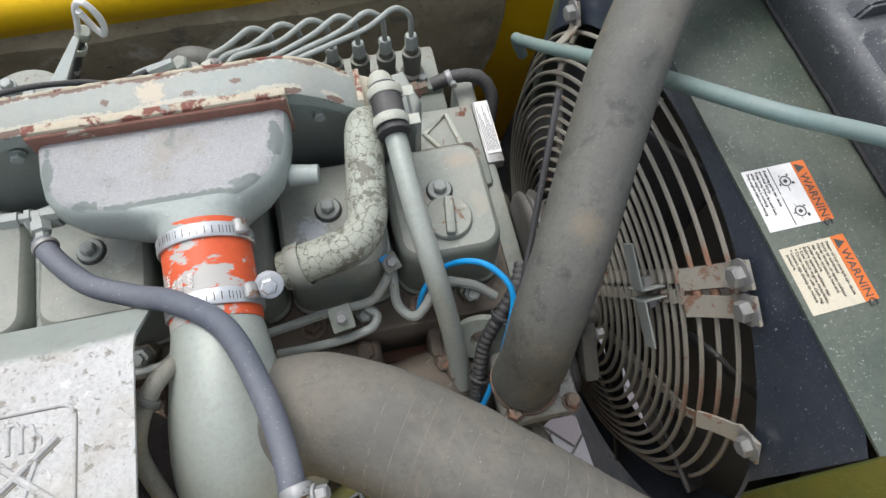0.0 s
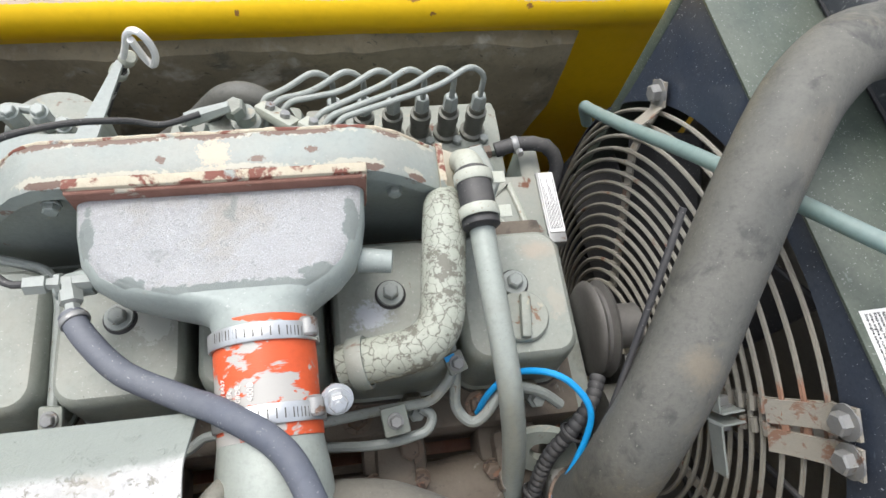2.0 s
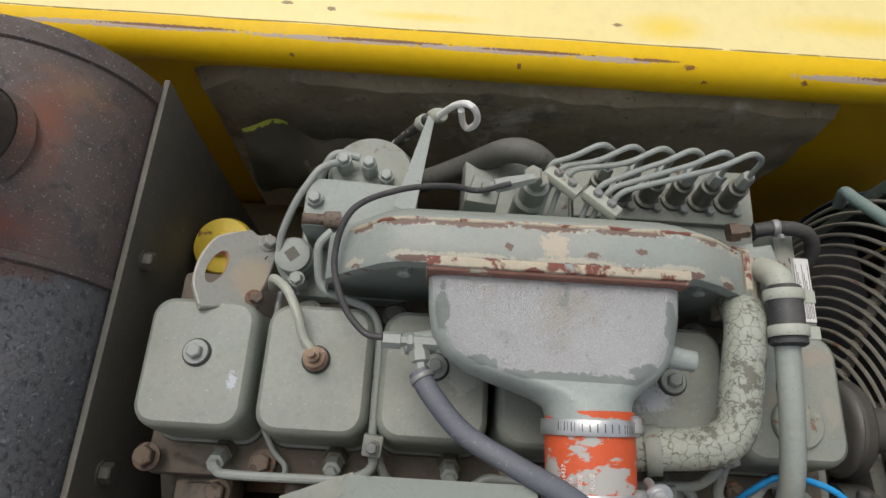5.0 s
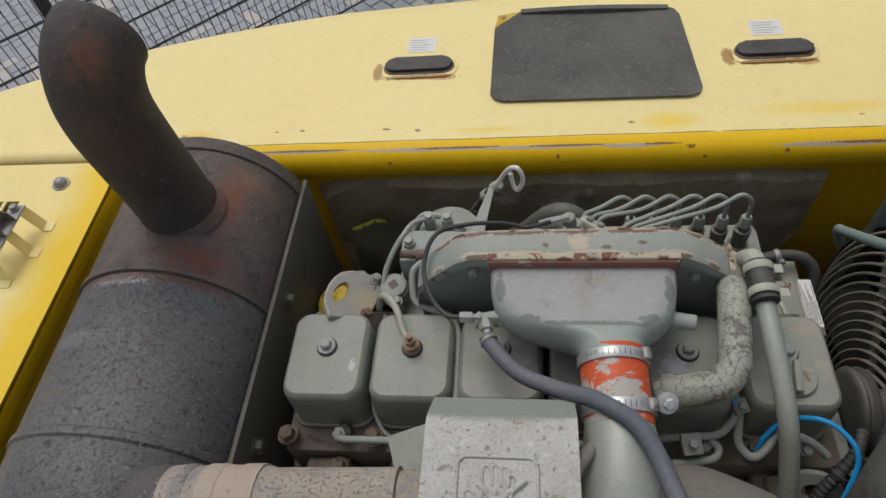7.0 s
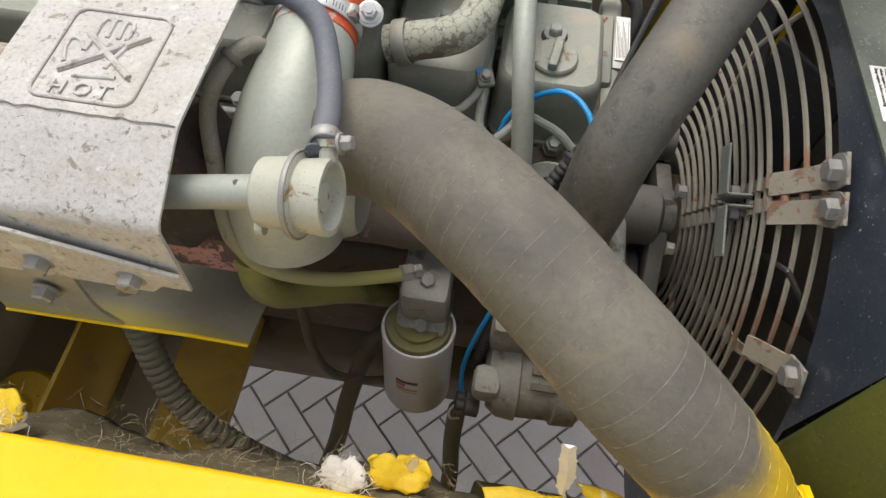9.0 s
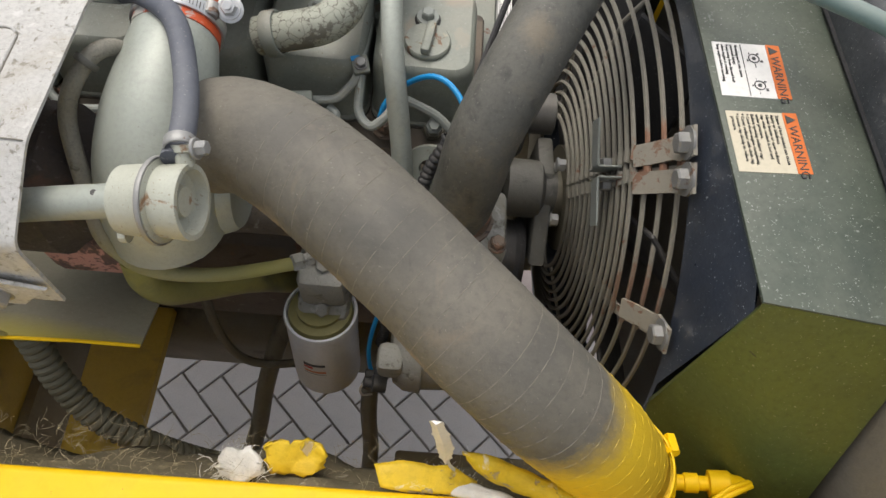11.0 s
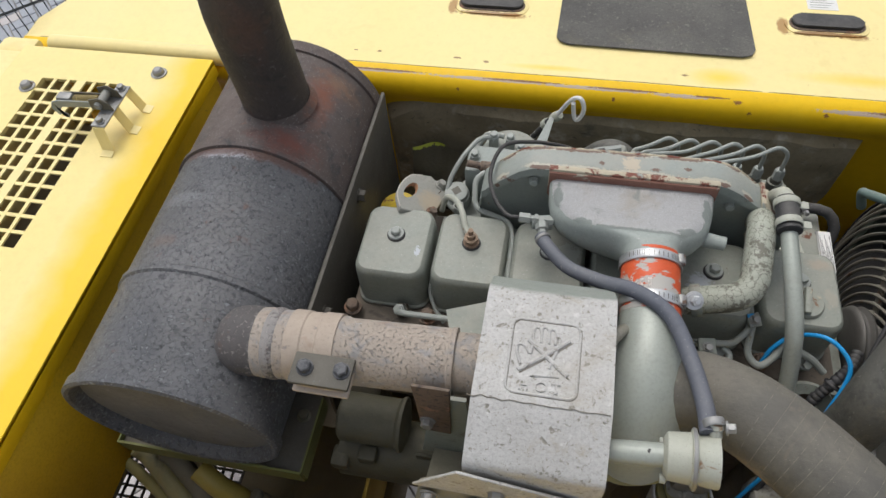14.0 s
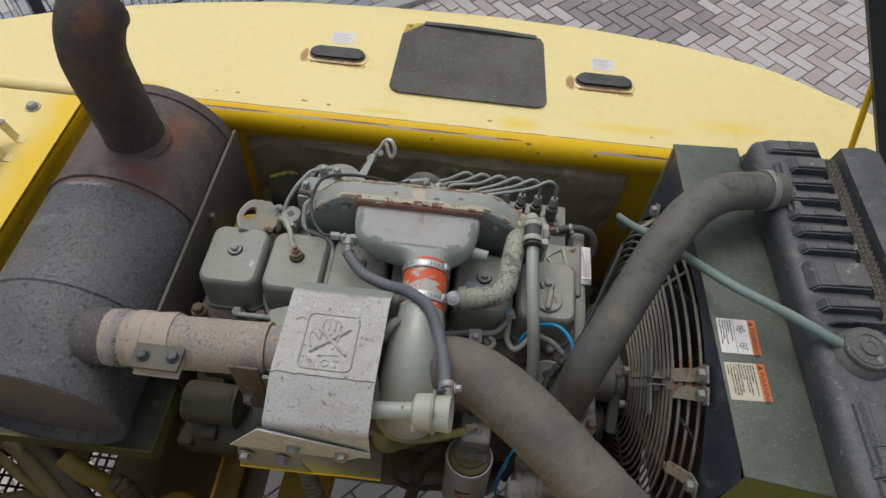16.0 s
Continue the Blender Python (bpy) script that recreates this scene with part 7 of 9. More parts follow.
pipe_clip((0.533, -0.070, 1.582), 0.009, 20, True)
pipe_clip((0.183, -0.078, 1.567), 0.010, -5)


def injector(x):
    th = thing("injector", "grey hex injector fitting in the rusty head", "injector", "injectors")
    bm = bmesh.new()
    lathe(bm, (x, -0.080, 1.488), (0, -0.45, 0.9), [(0, 0.016), (0.010, 0.016), (0.011, 0.013), (0.030, 0.012)], 6)
    part("nut", bm, M_SOOT, th)
    bm = bmesh.new()
    lathe(bm, (x, -0.094, 1.515), (0, -0.45, 0.9), [(0, 0.0095), (0.018, 0.0095), (0.019, 0.006), (0.026, 0.006)], 6)
    part("union", bm, M_LINE, th)


for x in (0.020, 0.140, 0.262, 0.382, 0.497, 0.617):
    injector(x)


def head_bolt(x, y, z, rusty=True):
    bm = bmesh.new()
    lathe(bm, (x, y, z), (0, 0, 1), [(0, 0.0145), (0.003, 0.0145), (0.0035, 0.0115)], 20)
    hexbolt(bm, (x, y, z + 0.0035), (0, 0, 1), 0.0185, 0.012)
    solid("head_bolt", bm, M_RUSTY if rusty else M_ENGINE, "rusty hex head bolt on the cylinder head", "bolt", "head bolts")


for i, x in enumerate((-0.058, 0.064, 0.186, 0.322, 0.440, 0.562)):
    head_bolt(x, -0.099, 1.512)
for x in (0.09, 0.19, 0.54):
    head_bolt(x, 0.072, 1.502, False)
for x in (0.012, 0.25, 0.49):
    head_bolt(x, -0.130, 1.478)


def manifold_exhaust():
    th = thing("exhaust_manifold", "rusty brown cast exhaust manifold with flaking paint", "exhaust manifold")
    bm = bmesh.new()
    sweep(bm, spline([(-0.03, -0.165, 1.44), (0.15, -0.175, 1.445), (0.30, -0.18, 1.45), (0.45, -0.175, 1.445), (0.62, -0.165, 1.44)]), 0.033, 16, wobble=0.08)
    part("log", bm, M_BLOCK, th)
    for i in range(6):
        bm = bmesh.new()
        x = 0.12 * i - 0.005
        box(bm, (x - 0.033, -0.150, 1.418), (x + 0.033, -0.112, 1.475), 0.008)
        box(bm, (x - 0.020, -0.182, 1.450), (x + 0.020, -0.120, 1.488), 0.009)
        part("port", bm, M_BLOCK, th)
        for dx in (-0.022, 0.024):
            bm = bmesh.new()
            hexbolt(bm, (x + dx, -0.155, 1.475), (0, -0.6, 0.8), 0.015, 0.010, 0.010)
            part("bolt", bm, M_RUSTY, th)
    bm = bmesh.new()
    box(bm, (0.235, -0.292, 1.47), (0.338, -0.20, 1.545), 0.016)
    part("turbo_foot", bm, M_RUSTFLAKE, th)
    bm = bmesh.new()
    hexbolt(bm, (0.318, -0.275, 1.545), (0, 0, 1), 0.018, 0.012)
    part("bolt", bm, M_RUSTY, th)
    return th


M_RUSTFLAKE = mat("flaking_pink_rust", (0.125, 0.075, 0.060, 1), (0.16, 0.10, 0.075, 1), 0.8, bump=0.5, spots=(0.46, 0.23, 0.18, 1), spot_at=0.53, spot_scale=22, spot_sharp=0.03, more=(((0.10, 0.06, 0.05, 1), 0.54, 120, 0.04, 0.9),))
manifold_exhaust()


# ---- fittings at the air horn ----
def tee_fitting():
    th = thing("tee_fitting", "grey steel tee fitting with hex nuts", "fitting")
    bm = bmesh.new()
    lathe(bm, (0.191, 0.009, 1.656), (1, 0, 0), [(0, 0.008), (0.016, 0.008), (0.0165, 0.0055), (0.022, 0.0055), (0.0225, 0.0085), (0.027, 0.0085), (0.0275, 0.0065), (0.05, 0.0065)], 6)
    part("nut", bm, M_LINE, th)
    bm = bmesh.new()
    lathe(bm, (0.2225, 0.011, 1.656), (0.18, -1, 0.0), [(0, 0.007), (0.010, 0.007), (0.0105, 0.0092), (0.020, 0.0092), (0.022, 0.006), (0.034, 0.006)], 6)
    part("branch", bm, M_LINE, th)
    bm = bmesh.new()
    clamp_band(bm, (0.2290, -0.0235, 1.654), (0.5, -0.85, 0.13), 0.0100, 0.005, 0.001)
    part("clip", bm, M_STEEL, th)
    bm = bmesh.new()
    clamp_band(bm, (0.2258, -0.0182, 1.6535), (0.5, -0.85, 0.13), 0.0072, 0.002, 0.0008)
    part("seal_ring", bm, M_ORLABEL, th, "orange seal ring")
    return th


tee_fitting()
pipe("boost_hose", "grey-blue rubber hose with pale scuffs", "hose", [(0.2255, -0.018, 1.653), (0.238, -0.038, 1.656), (0.268, -0.070, 1.660), (0.312, -0.096, 1.676), (0.352, -0.119, 1.700), (0.392, -0.152, 1.708), (0.416, -0.210, 1.708), (0.428, -0.262, 1.712), (0.430, -0.296, 1.716)], 0.0098, M_BLUEHOSE, seg=16, smooth_path=True)
pipe("sensing_line", "thin black sensing line with a worn white dash", "tube", [(0.190, 0.012, 1.652), (0.172, 0.016, 1.650), (0.150, 0.042, 1.655), (0.138, 0.085, 1.660), (0.152, 0.130, 1.672), (0.195, 0.165, 1.650), (0.244, 0.185, 1.625), (0.275, 0.188, 1.612), (0.310, 0.200, 1.610)], 0.0032, M_BLACK, smooth_path=True)
pipe("sender_cable", "cream sleeved cable to the second cover", "cable", [(0.055, 0.085, 1.55), (0.066, 0.082, 1.590), (0.085, 0.066, 1.606), (0.100, 0.040, 1.610), (0.108, 0.018, 1.602), (0.120, 0.004, 1.600)], 0.0048, M_OLDCREAM, smooth_path=True)
bm = bmesh.new()
lathe(bm, (0.120, 0.0, 1.600), (0, 0, 1), [(0, 0.011), (0.003, 0.011), (0.0035, 0.007), (0.012, 0.007), (0.013, 0.004), (0.022, 0.004)], 12)
solid("sender_stud", bm, M_TERMINAL, "rusty stud nut on the second cover", "stud")


LOOP = [(0.227, 0.292, 1.591), (0.2365, 0.2851, 1.6151), (0.2451, 0.2765, 1.6383), (0.2545, 0.2696, 1.6529), (0.2623, 0.2645, 1.6555), (0.2683, 0.2628, 1.6435), (0.2691, 0.2645, 1.6254), (0.2648, 0.2679, 1.6091), (0.2597, 0.2714, 1.6005), (0.2545, 0.2731, 1.6091), (0.2511, 0.2679, 1.6426)]


M_SLEEVE = mat("speckled_sleeve", (0.05, 0.05, 0.05, 1), (0.09, 0.088, 0.08, 1), 0.6, bump=0.2, spots=(0.45, 0.44, 0.41, 1), spot_at=0.56, spot_scale=90)


def dipstick():
    th = thing("dipstick", "oil dipstick with a pale bent loop", "dipstick")
    bm = bmesh.new()
    sweep(bm, spline(LOOP, 0.004), 0.0037, 10)
    part("loop", bm, M_WHITE, th)
    bm = bmesh.new()
    lathe(bm, (0.218, 0.310, 1.562), (0.45, -0.45, 0.77), [(0, 0.007), (0.012, 0.009), (0.026, 0.0085), (0.030, 0.006)], 14)
    part("collar", bm, M_OLDCREAM, th)
    bm = bmesh.new()
    sweep(bm, spline([(0.221, 0.304, 1.572), (0.196, 0.312, 1.525), (0.165, 0.318, 1.465), (0.145, 0.335, 1.40), (0.14, 0.345, 1.30)]), 0.0062, 12)
    part("sleeve", bm, M_SLEEVE, th, "black sleeve speckled with pale paint")
    bm = bmesh.new()
    clamp_band(bm, (0.208, 0.308, 1.548), (0.5, -0.15, 0.85), 0.0072, 0.012)
    part("clip", bm, M_OLDCREAM, th)
    bm = bmesh.new()
    grid_faces(bm, [[(0.185, 0.165, 1.60), (0.208, 0.160, 1.60), (0.208, 0.163, 1.602), (0.185, 0.168, 1.602)], [(0.214, 0.300, 1.572), (0.222, 0.299, 1.572), (0.222, 0.301, 1.575), (0.214, 0.302, 1.575)]])
    part("bracket", bm, M_LINE, th)
    return th


dipstick()
pipe("drain_hose", "thick grey-black rubber hose behind the engine", "hose", [(0.08, 0.30, 1.34), (0.199, 0.305, 1.39), (0.268, 0.305, 1.45), (0.315, 0.300, 1.505), (0.350, 0.295, 1.508), (0.378, 0.285, 1.475), (0.385, 0.270, 1.41)], 0.0165, M_HOSE, seg=16, smooth_path=True)


def governor():
    th = thing("pump_governor", "grey governor end with levers and unions", "injection pump")
    bm = bmesh.new()
    box(bm, (0.262, 0.20, 1.36), (0.405, 0.31, 1.475), 0.012)
    part("housing", bm, M_ENGINE, th)
    bm = bmesh.new()
    lathe(bm, (0.342, 0.225, 1.47), (0.05, 0.05, 1), [(0, 0.020), (0.05, 0.020), (0.055, 0.016), (0.085, 0.016), (0.086, 0.011), (0.10, 0.011)], 20)
    hexbolt(bm, (0.340, 0.226, 1.575), (-0.2, 0, 1), 0.020, 0.014)
    part("boost_unit", bm, M_ENGINE, th)
    bm = bmesh.new()
    lathe(bm, (0.308, 0.205, 1.600), (-0.8, -0.2, -0.1), [(-0.03, 0.006), (0.0, 0.0085), (0.014, 0.0085), (0.015, 0.005), (0.02, 0.005)], 6)
    part("union", bm, M_LINE, th)
    bm = bmesh.new()
    prism(bm, [(0.262, 0.200), (0.300, 0.196), (0.306, 0.226), (0.272, 0.236)], 1.46, 1.560, "z", 0.006)
    hexbolt(bm, (0.286, 0.214, 1.560), (0, 0, 1), 0.011, 0.016)
    part("lever_stop", bm, M_ENGINE, th)
    return th


governor()
th = thing("leak_off_hose", "short black hose with worm clamp by the pump", "hose")
bm = bmesh.new()
sweep(bm, spline([(0.640, 0.222, 1.478), (0.670, 0.225, 1.485), (0.705, 0.222, 1.482), (0.722, 0.205, 1.462), (0.715, 0.180, 1.43)]), 0.0095, 14)
part("rubber", bm, M_BLACK, th)
bm = bmesh.new()
clamp_band(bm, (0.665, 0.2245, 1.484), (1, 0.1, 0.2), 0.0098, 0.008, 0.001)
hexbolt(bm, (0.668, 0.212, 1.488), (0, -1, 0.3), 0.008, 0.006)
part("clamp", bm, M_STEEL, th)
bm = bmesh.new()
lathe(bm, (0.634, 0.222, 1.476), (-0.9, -0.1, -0.1), [(0, 0.009), (0.012, 0.009), (0.013, 0.013), (0.026, 0.013)], 6)
part("union", bm, M_RUSTY, th)


# ---- front side: cup, wires, filter, alternator ----
M_FEED = oversprayed(mat("dusty_braid", (0.20, 0.19, 0.155, 1), (0.26, 0.245, 0.20, 1), 0.65, bump=0.4, fine=420, amount=1.0, spots=(0.12, 0.11, 0.08, 1), spot_at=0.62, spot_scale=90), (0.33, 0.30, 0.09, 1), "Z", 1.62, 1.46)
M_OLIVE = mat("oversprayed_tube", (0.27, 0.25, 0.13, 1), (0.33, 0.29, 0.07, 1), 0.6, bump=0.2, fine=300, spots=(0.14, 0.125, 0.08, 1), spot_at=0.62, spot_scale=60)


def breather_cup():
    th = thing("turbo_actuator", "worn cream round actuator can with ring clamp", "actuator")
    c, d = np.array((0.392, -0.318, 1.690)), np.array((1.0, -0.02, 0.14))
    d /= np.linalg.norm(d)
    bm = bmesh.new()
    lathe(bm, c, d, [(-0.004, 0.020), (0.0, 0.026), (0.024, 0.028), (0.025, 0.0315), (0.030, 0.0315), (0.031, 0.027), (0.050, 0.029), (0.053, 0.0285), (0.053, 0.0245), (0.044, 0.022), (0.042, 0.013), (0.047, 0.011), (0.047, 0.004)], 36)
    part("can", bm, M_OLDCREAM, th)
    bm = bmesh.new()
    clamp_band(bm, c + d * 0.0275, d, 0.0318, 0.004, 0.0012)
    part("ring", bm, M_STEEL, th)
    bm = bmesh.new()
    lathe(bm, (0.438, -0.298, 1.712), (-0.1, 0.7, 0.6), [(0, 0.007), (0.01, 0.007), (0.011, 0.009), (0.016, 0.009)], 12)
    part("nipple", bm, M_OLDCREAM, th)
    bm = bmesh.new()
    clamp_band(bm, (0.434, -0.286, 1.722), (0.2, -1, 0.0), 0.0102, 0.009, 0.001)
    hexbolt(bm, (0.446, -0.290, 1.724), (1, 0, 0.3), 0.010, 0.008, 0.008)
    part("hose_clip", bm, M_STEEL, th)
    bm = bmesh.new()
    sweep(bm, rounded([(0.300, -0.318, 1.666), (0.345, -0.318, 1.678), (0.395, -0.318, 1.690)], 0.02), 0.0135, 16)
    part("arm", bm, M_TURBO, th)
    # a black disc stands for the shaded hole in the arm
    bm = bmesh.new()
    lathe(bm, (0.372, -0.3185, 1.6975), (0.1, -0.25, 1), [(0, 0.0024), (0.001, 0.0024)], 10)
    part("arm_hole_disc", bm, M_BLACK, th)
    for s in (-1, 1):
        bm = bmesh.new()
        lathe(bm, c + np.array((0.002, s * 0.020, -0.018)), -d, [(0, 0.006), (0.006, 0.006), (0.007, 0.004)], 10)
        part("stud", bm, M_OLDCREAM, th)
    return th


breather_cup()
th = thing("oil_feed_tube", "dusty braided tube from head to filter bracket", "tube")
bm = bmesh.new()
run = spline([(0.352, -0.150, 1.640), (0.343, -0.165, 1.680), (0.331, -0.183, 1.693), (0.315, -0.207, 1.680), (0.307, -0.228, 1.657), (0.319, -0.265, 1.630), (0.329, -0.298, 1.590), (0.339, -0.305, 1.565), (0.351, -0.307, 1.544), (0.376, -0.303, 1.522), (0.412, -0.288, 1.495), (0.448, -0.268, 1.473), (0.481, -0.252, 1.462)], 0.006)
sweep(bm, run, 0.0074, 14)
part("tube", bm, M_FEED, th)
bm = bmesh.new()
clamp_band(bm, (0.325, -0.192, 1.690), (-0.5, -0.75, -0.30), 0.0078, 0.006)
part("sleeve", bm, M_HOSE, th)
bm = bmesh.new()
lathe(bm, (0.474, -0.255, 1.465), (0.85, 0.45, -0.2), [(0, 0.008), (0.002, 0.0105), (0.012, 0.0105), (0.014, 0.008), (0.024, 0.008)], 6)
part("union_nut", bm, M_ALT, th)
th = thing("oil_drain_elbow", "oily drain elbow with yellow overspray", "pipe")
bm = bmesh.new()
sweep(bm, spline([(0.331, -0.285, 1.517), (0.327, -0.29, 1.469), (0.336, -0.283, 1.425), (0.36, -0.255, 1.377), (0.4, -0.225, 1.338), (0.443, -0.195, 1.277)]), 0.0165, 16)
part("tube", bm, mat("oversprayed_pipe", (0.32, 0.29, 0.07, 1), (0.15, 0.14, 0.09, 1), 0.55, bump=0.2, grime=(0.10, 0.09, 0.06, 1), grime_at=0.5), th)


def oil_filter():
    th = thing("coolant_filter", "white spin-on filter can below a cast head", "filter")
    d = np.array((0.0, 0.16, 1.0))
    c = np.array((0.493, -0.281, 1.166))
    bm = bmesh.new()
    lathe(bm, c, d, [(0, 0.030), (0.002, 0.042), (0.010, 0.0465), (0.155, 0.0465), (0.162, 0.0475), (0.166, 0.0465), (0.166, 0.0435), (0.160, 0.0425), (0.160, 0.005)], 48)
    part("can", bm, M_FILTER, th)
    bm = bmesh.new()
    lathe(bm, c + d * 0.159, d, [(0, 0.042), (0.008, 0.040), (0.010, 0.030), (0.016, 0.030)], 32)
    part("rim", bm, mat("greasy_film", (0.22, 0.20, 0.07, 1), (0.13, 0.12, 0.06, 1), 0.6, bump=0.4), th, "greasy yellowed rim")
    bm = bmesh.new()
    box(bm, (0.462, -0.272, 1.305), (0.530, -0.19, 1.345), 0.012)
    box(bm, (0.468, -0.255, 1.335), (0.528, -0.15, 1.405), 0.012)
    head = part("head", bm, M_ALT, th)
    for x, y, z in ((0.497, -0.258, 1.340), (0.500, -0.225, 1.402)):
        bm = bmesh.new()
        hexbolt(bm, (x, y, z), (0, -0.4, 0.9), 0.017, 0.010, 0.013)
        part("bolt", bm, M_ALT, head)
    # printed mark and lines on the can
    for k, (w, z, h, mm) in enumerate(((0.030, 0.094, 0.007, M_INK), (0.013, 0.086, 0.007, mat("red_print", (0.55, 0.05, 0.04, 1), None, 0.5)), (0.030, 0.076, 0.0045, M_ORLABEL), (0.030, 0.071, 0.0014, M_INK))):
        bm = bmesh.new()
        rings = []
        t_, n_, b_ = axes(d)
        for zz in (z, z + h):
            ring = []
            for j in range(7):
                a = -math.pi / 2 - 0.15 + (j / 6 - 0.5) * w / 0.0465 - (0.18 if k == 1 else 0)
                ring.append(Vector(c + t_ * zz + 0.0469 * (math.cos(a) * np.array((1, 0, 0)) + math.sin(a) * np.array((0, 0.987, -0.158)))))
            rings.append(ring)
        grid_faces(bm, rings, close=False)
        part("print_bar", bm, mm, th)
    return th


oil_filter()


def alternator():
    th = thing("alternator", "dirty cast aluminium alternator with black terminals", "alternator")
    c = (0.585, -0.278, 1.272)
    bm = bmesh.new()
    lathe(bm, c, (1, 0.05, 0), [(0, 0.022), (0.004, 0.046), (0.018, 0.057), (0.040, 0.060), (0.042, 0.055), (0.085, 0.055), (0.087, 0.060), (0.115, 0.060), (0.125, 0.04)], 36)
    part("body", bm, M_ALT, th)
    bm = bmesh.new()
    box(bm, (0.582, -0.270, 1.315), (0.660, -0.220, 1.385), 0.012)
    box(bm, (0.570, -0.325, 1.282), (0.605, -0.285, 1.322), 0.010)
    part("bracket", bm, M_ALT, th)
    for k in range(7):
        bm = bmesh.new()
        a = radians(60 + 18 * k)
        m = Matrix.Translation((0.662, c[1] - 0.0565 * math.cos(a), c[2] + 0.0565 * math.sin(a))) @ Matrix.Rotation(-a, 4, "X")
        box(bm, (-0.022, -0.004, -0.004), (0.022, 0.004, 0.004), 0.001, 1, m)
        part("vent_fin", bm, M_SOOT, th)
    for y, z in ((-0.306, 1.226), (-0.322, 1.244)):
        bm = bmesh.new()
        lathe(bm, (0.582, y, z), (-1, 0, 0.2), [(0, 0.012), (0.018, 0.012), (0.02, 0.007), (0.03, 0.007)], 12)
        part("terminal", bm, M_BLACK, th)
    return th


alternator()
pipe("blue_wire", "bright blue insulated wire", "wire", [(0.555, -0.110, 1.535), (0.563, -0.098, 1.560), (0.585, -0.085, 1.578), (0.612, -0.092, 1.600), (0.634, -0.108, 1.602), (0.646, -0.135, 1.592), (0.632, -0.172, 1.552), (0.614, -0.203, 1.49), (0.585, -0.235, 1.40), (0.560, -0.265, 1.30), (0.556, -0.290, 1.24), (0.572, -0.315, 1.19)], 0.0031, M_BLUE, smooth_path=True)
th = thing("wire_loom", "black corrugated wire loom with cable ties", "wire loom")
bm = bmesh.new()
lp = spline([(0.668, -0.095, 1.575), (0.655, -0.120, 1.572), (0.636, -0.140, 1.560), (0.616, -0.160, 1.530), (0.604, -0.190, 1.490), (0.598, -0.215, 1.44), (0.585, -0.245, 1.36), (0.570, -0.27, 1.26)], 0.0022)
fr = frames_along(lp)
rings = []
for i, (q, t, n, b) in enumerate(fr):
    r = 0.0078 if i % 3 else 0.0066
    rings.append([Vector(q + r * (math.cos(2 * math.pi * k / 12) * n + math.sin(2 * math.pi * k / 12) * b)) for k in range(12)])
grid_faces(bm, rings)
part("conduit", bm, M_BLACK, th)
for q in ((0.636, -0.142, 1.560), (0.606, -0.186, 1.495)):
    bm = bmesh.new()
    clamp_band(bm, q, (-0.5, -0.55, -0.7), 0.0105, 0.004, 0.001)
    part("cable_tie", bm, M_BLACK, th)


# ---- front end of the engine: thermostat housing, bracket, belt wheel ----
def thermostat():
    th = thing("thermostat_housing", "dirty cast thermostat housing under the radiator hose", "engine casting")
    bm = bmesh.new()
    box(bm, (0.620, -0.245, 1.475), (0.705, -0.165, 1.510), 0.008)
    box(bm, (0.635, -0.225, 1.36), (0.690, -0.150, 1.48), 0.012)
    part("casting", bm, M_ALT, th)
    for x in (0.632, 0.694):
        bm = bmesh.new()
        hexbolt(bm, (x, -0.235, 1.510), (0, 0, 1), 0.014, 0.010, 0.010)
        part("bolt", bm, M_RUSTY, th)
    bm = bmesh.new()
    lathe(bm, (0.652, -0.203, 1.508), (0.06, 0.12, 1), [(0, 0.038), (0.004, 0.038), (0.005, 0.034), (0.02, 0.033)], 32)
    part("neck", bm, M_RUSTY, th)
    return th


thermostat()


def lift_bracket():
    th = thing("front_lifting_eye", "oval grey lifting eye at the front", "bracket")
    c = np.array((0.618, -0.148, 1.515))
    bm = bmesh.new()
    u, v = np.array((0.94, -0.2, 0.1)), np.array((0.1, 0.62, 0.78))
    w = np.cross(u, v)
    outer = [c + 0.034 * math.cos(t) * u + 0.026 * math.sin(t) * v for t in np.linspace(0, 2 * math.pi, 29)[:-1]]
    inner = [c + 0.014 * math.cos(t) * u + 0.011 * math.sin(t) * v for t in np.linspace(0, 2 * math.pi, 29)[:-1]]
    grid_faces(bm, [[Vector(p + w * 0.005) for p in inner], [Vector(p + w * 0.005) for p in outer], [Vector(p - w * 0.005) for p in outer], [Vector(p - w * 0.005) for p in inner], [Vector(p + w * 0.005) for p in inner]], True, False)
    part("plate", bm, M_ENGINE, th)


lift_bracket()


M_DRIVE = mat("greasy_dark_casting", (0.074, 0.072, 0.063, 1), (0.11, 0.105, 0.09, 1), 0.55, bump=0.4, dust=(0.16, 0.15, 0.125, 1), more=(((0.04, 0.038, 0.034, 1), 0.55, 24, 0.1, 0.8), ((0.22, 0.21, 0.18, 1), 0.63, 60, 0.05, 0.7)))
M_PULLEY = mat("dusty_pulley", (0.085, 0.08, 0.073, 1), (0.14, 0.13, 0.115, 1), 0.5, 0.3, bump=0.15, dust=(0.2, 0.185, 0.16, 1))


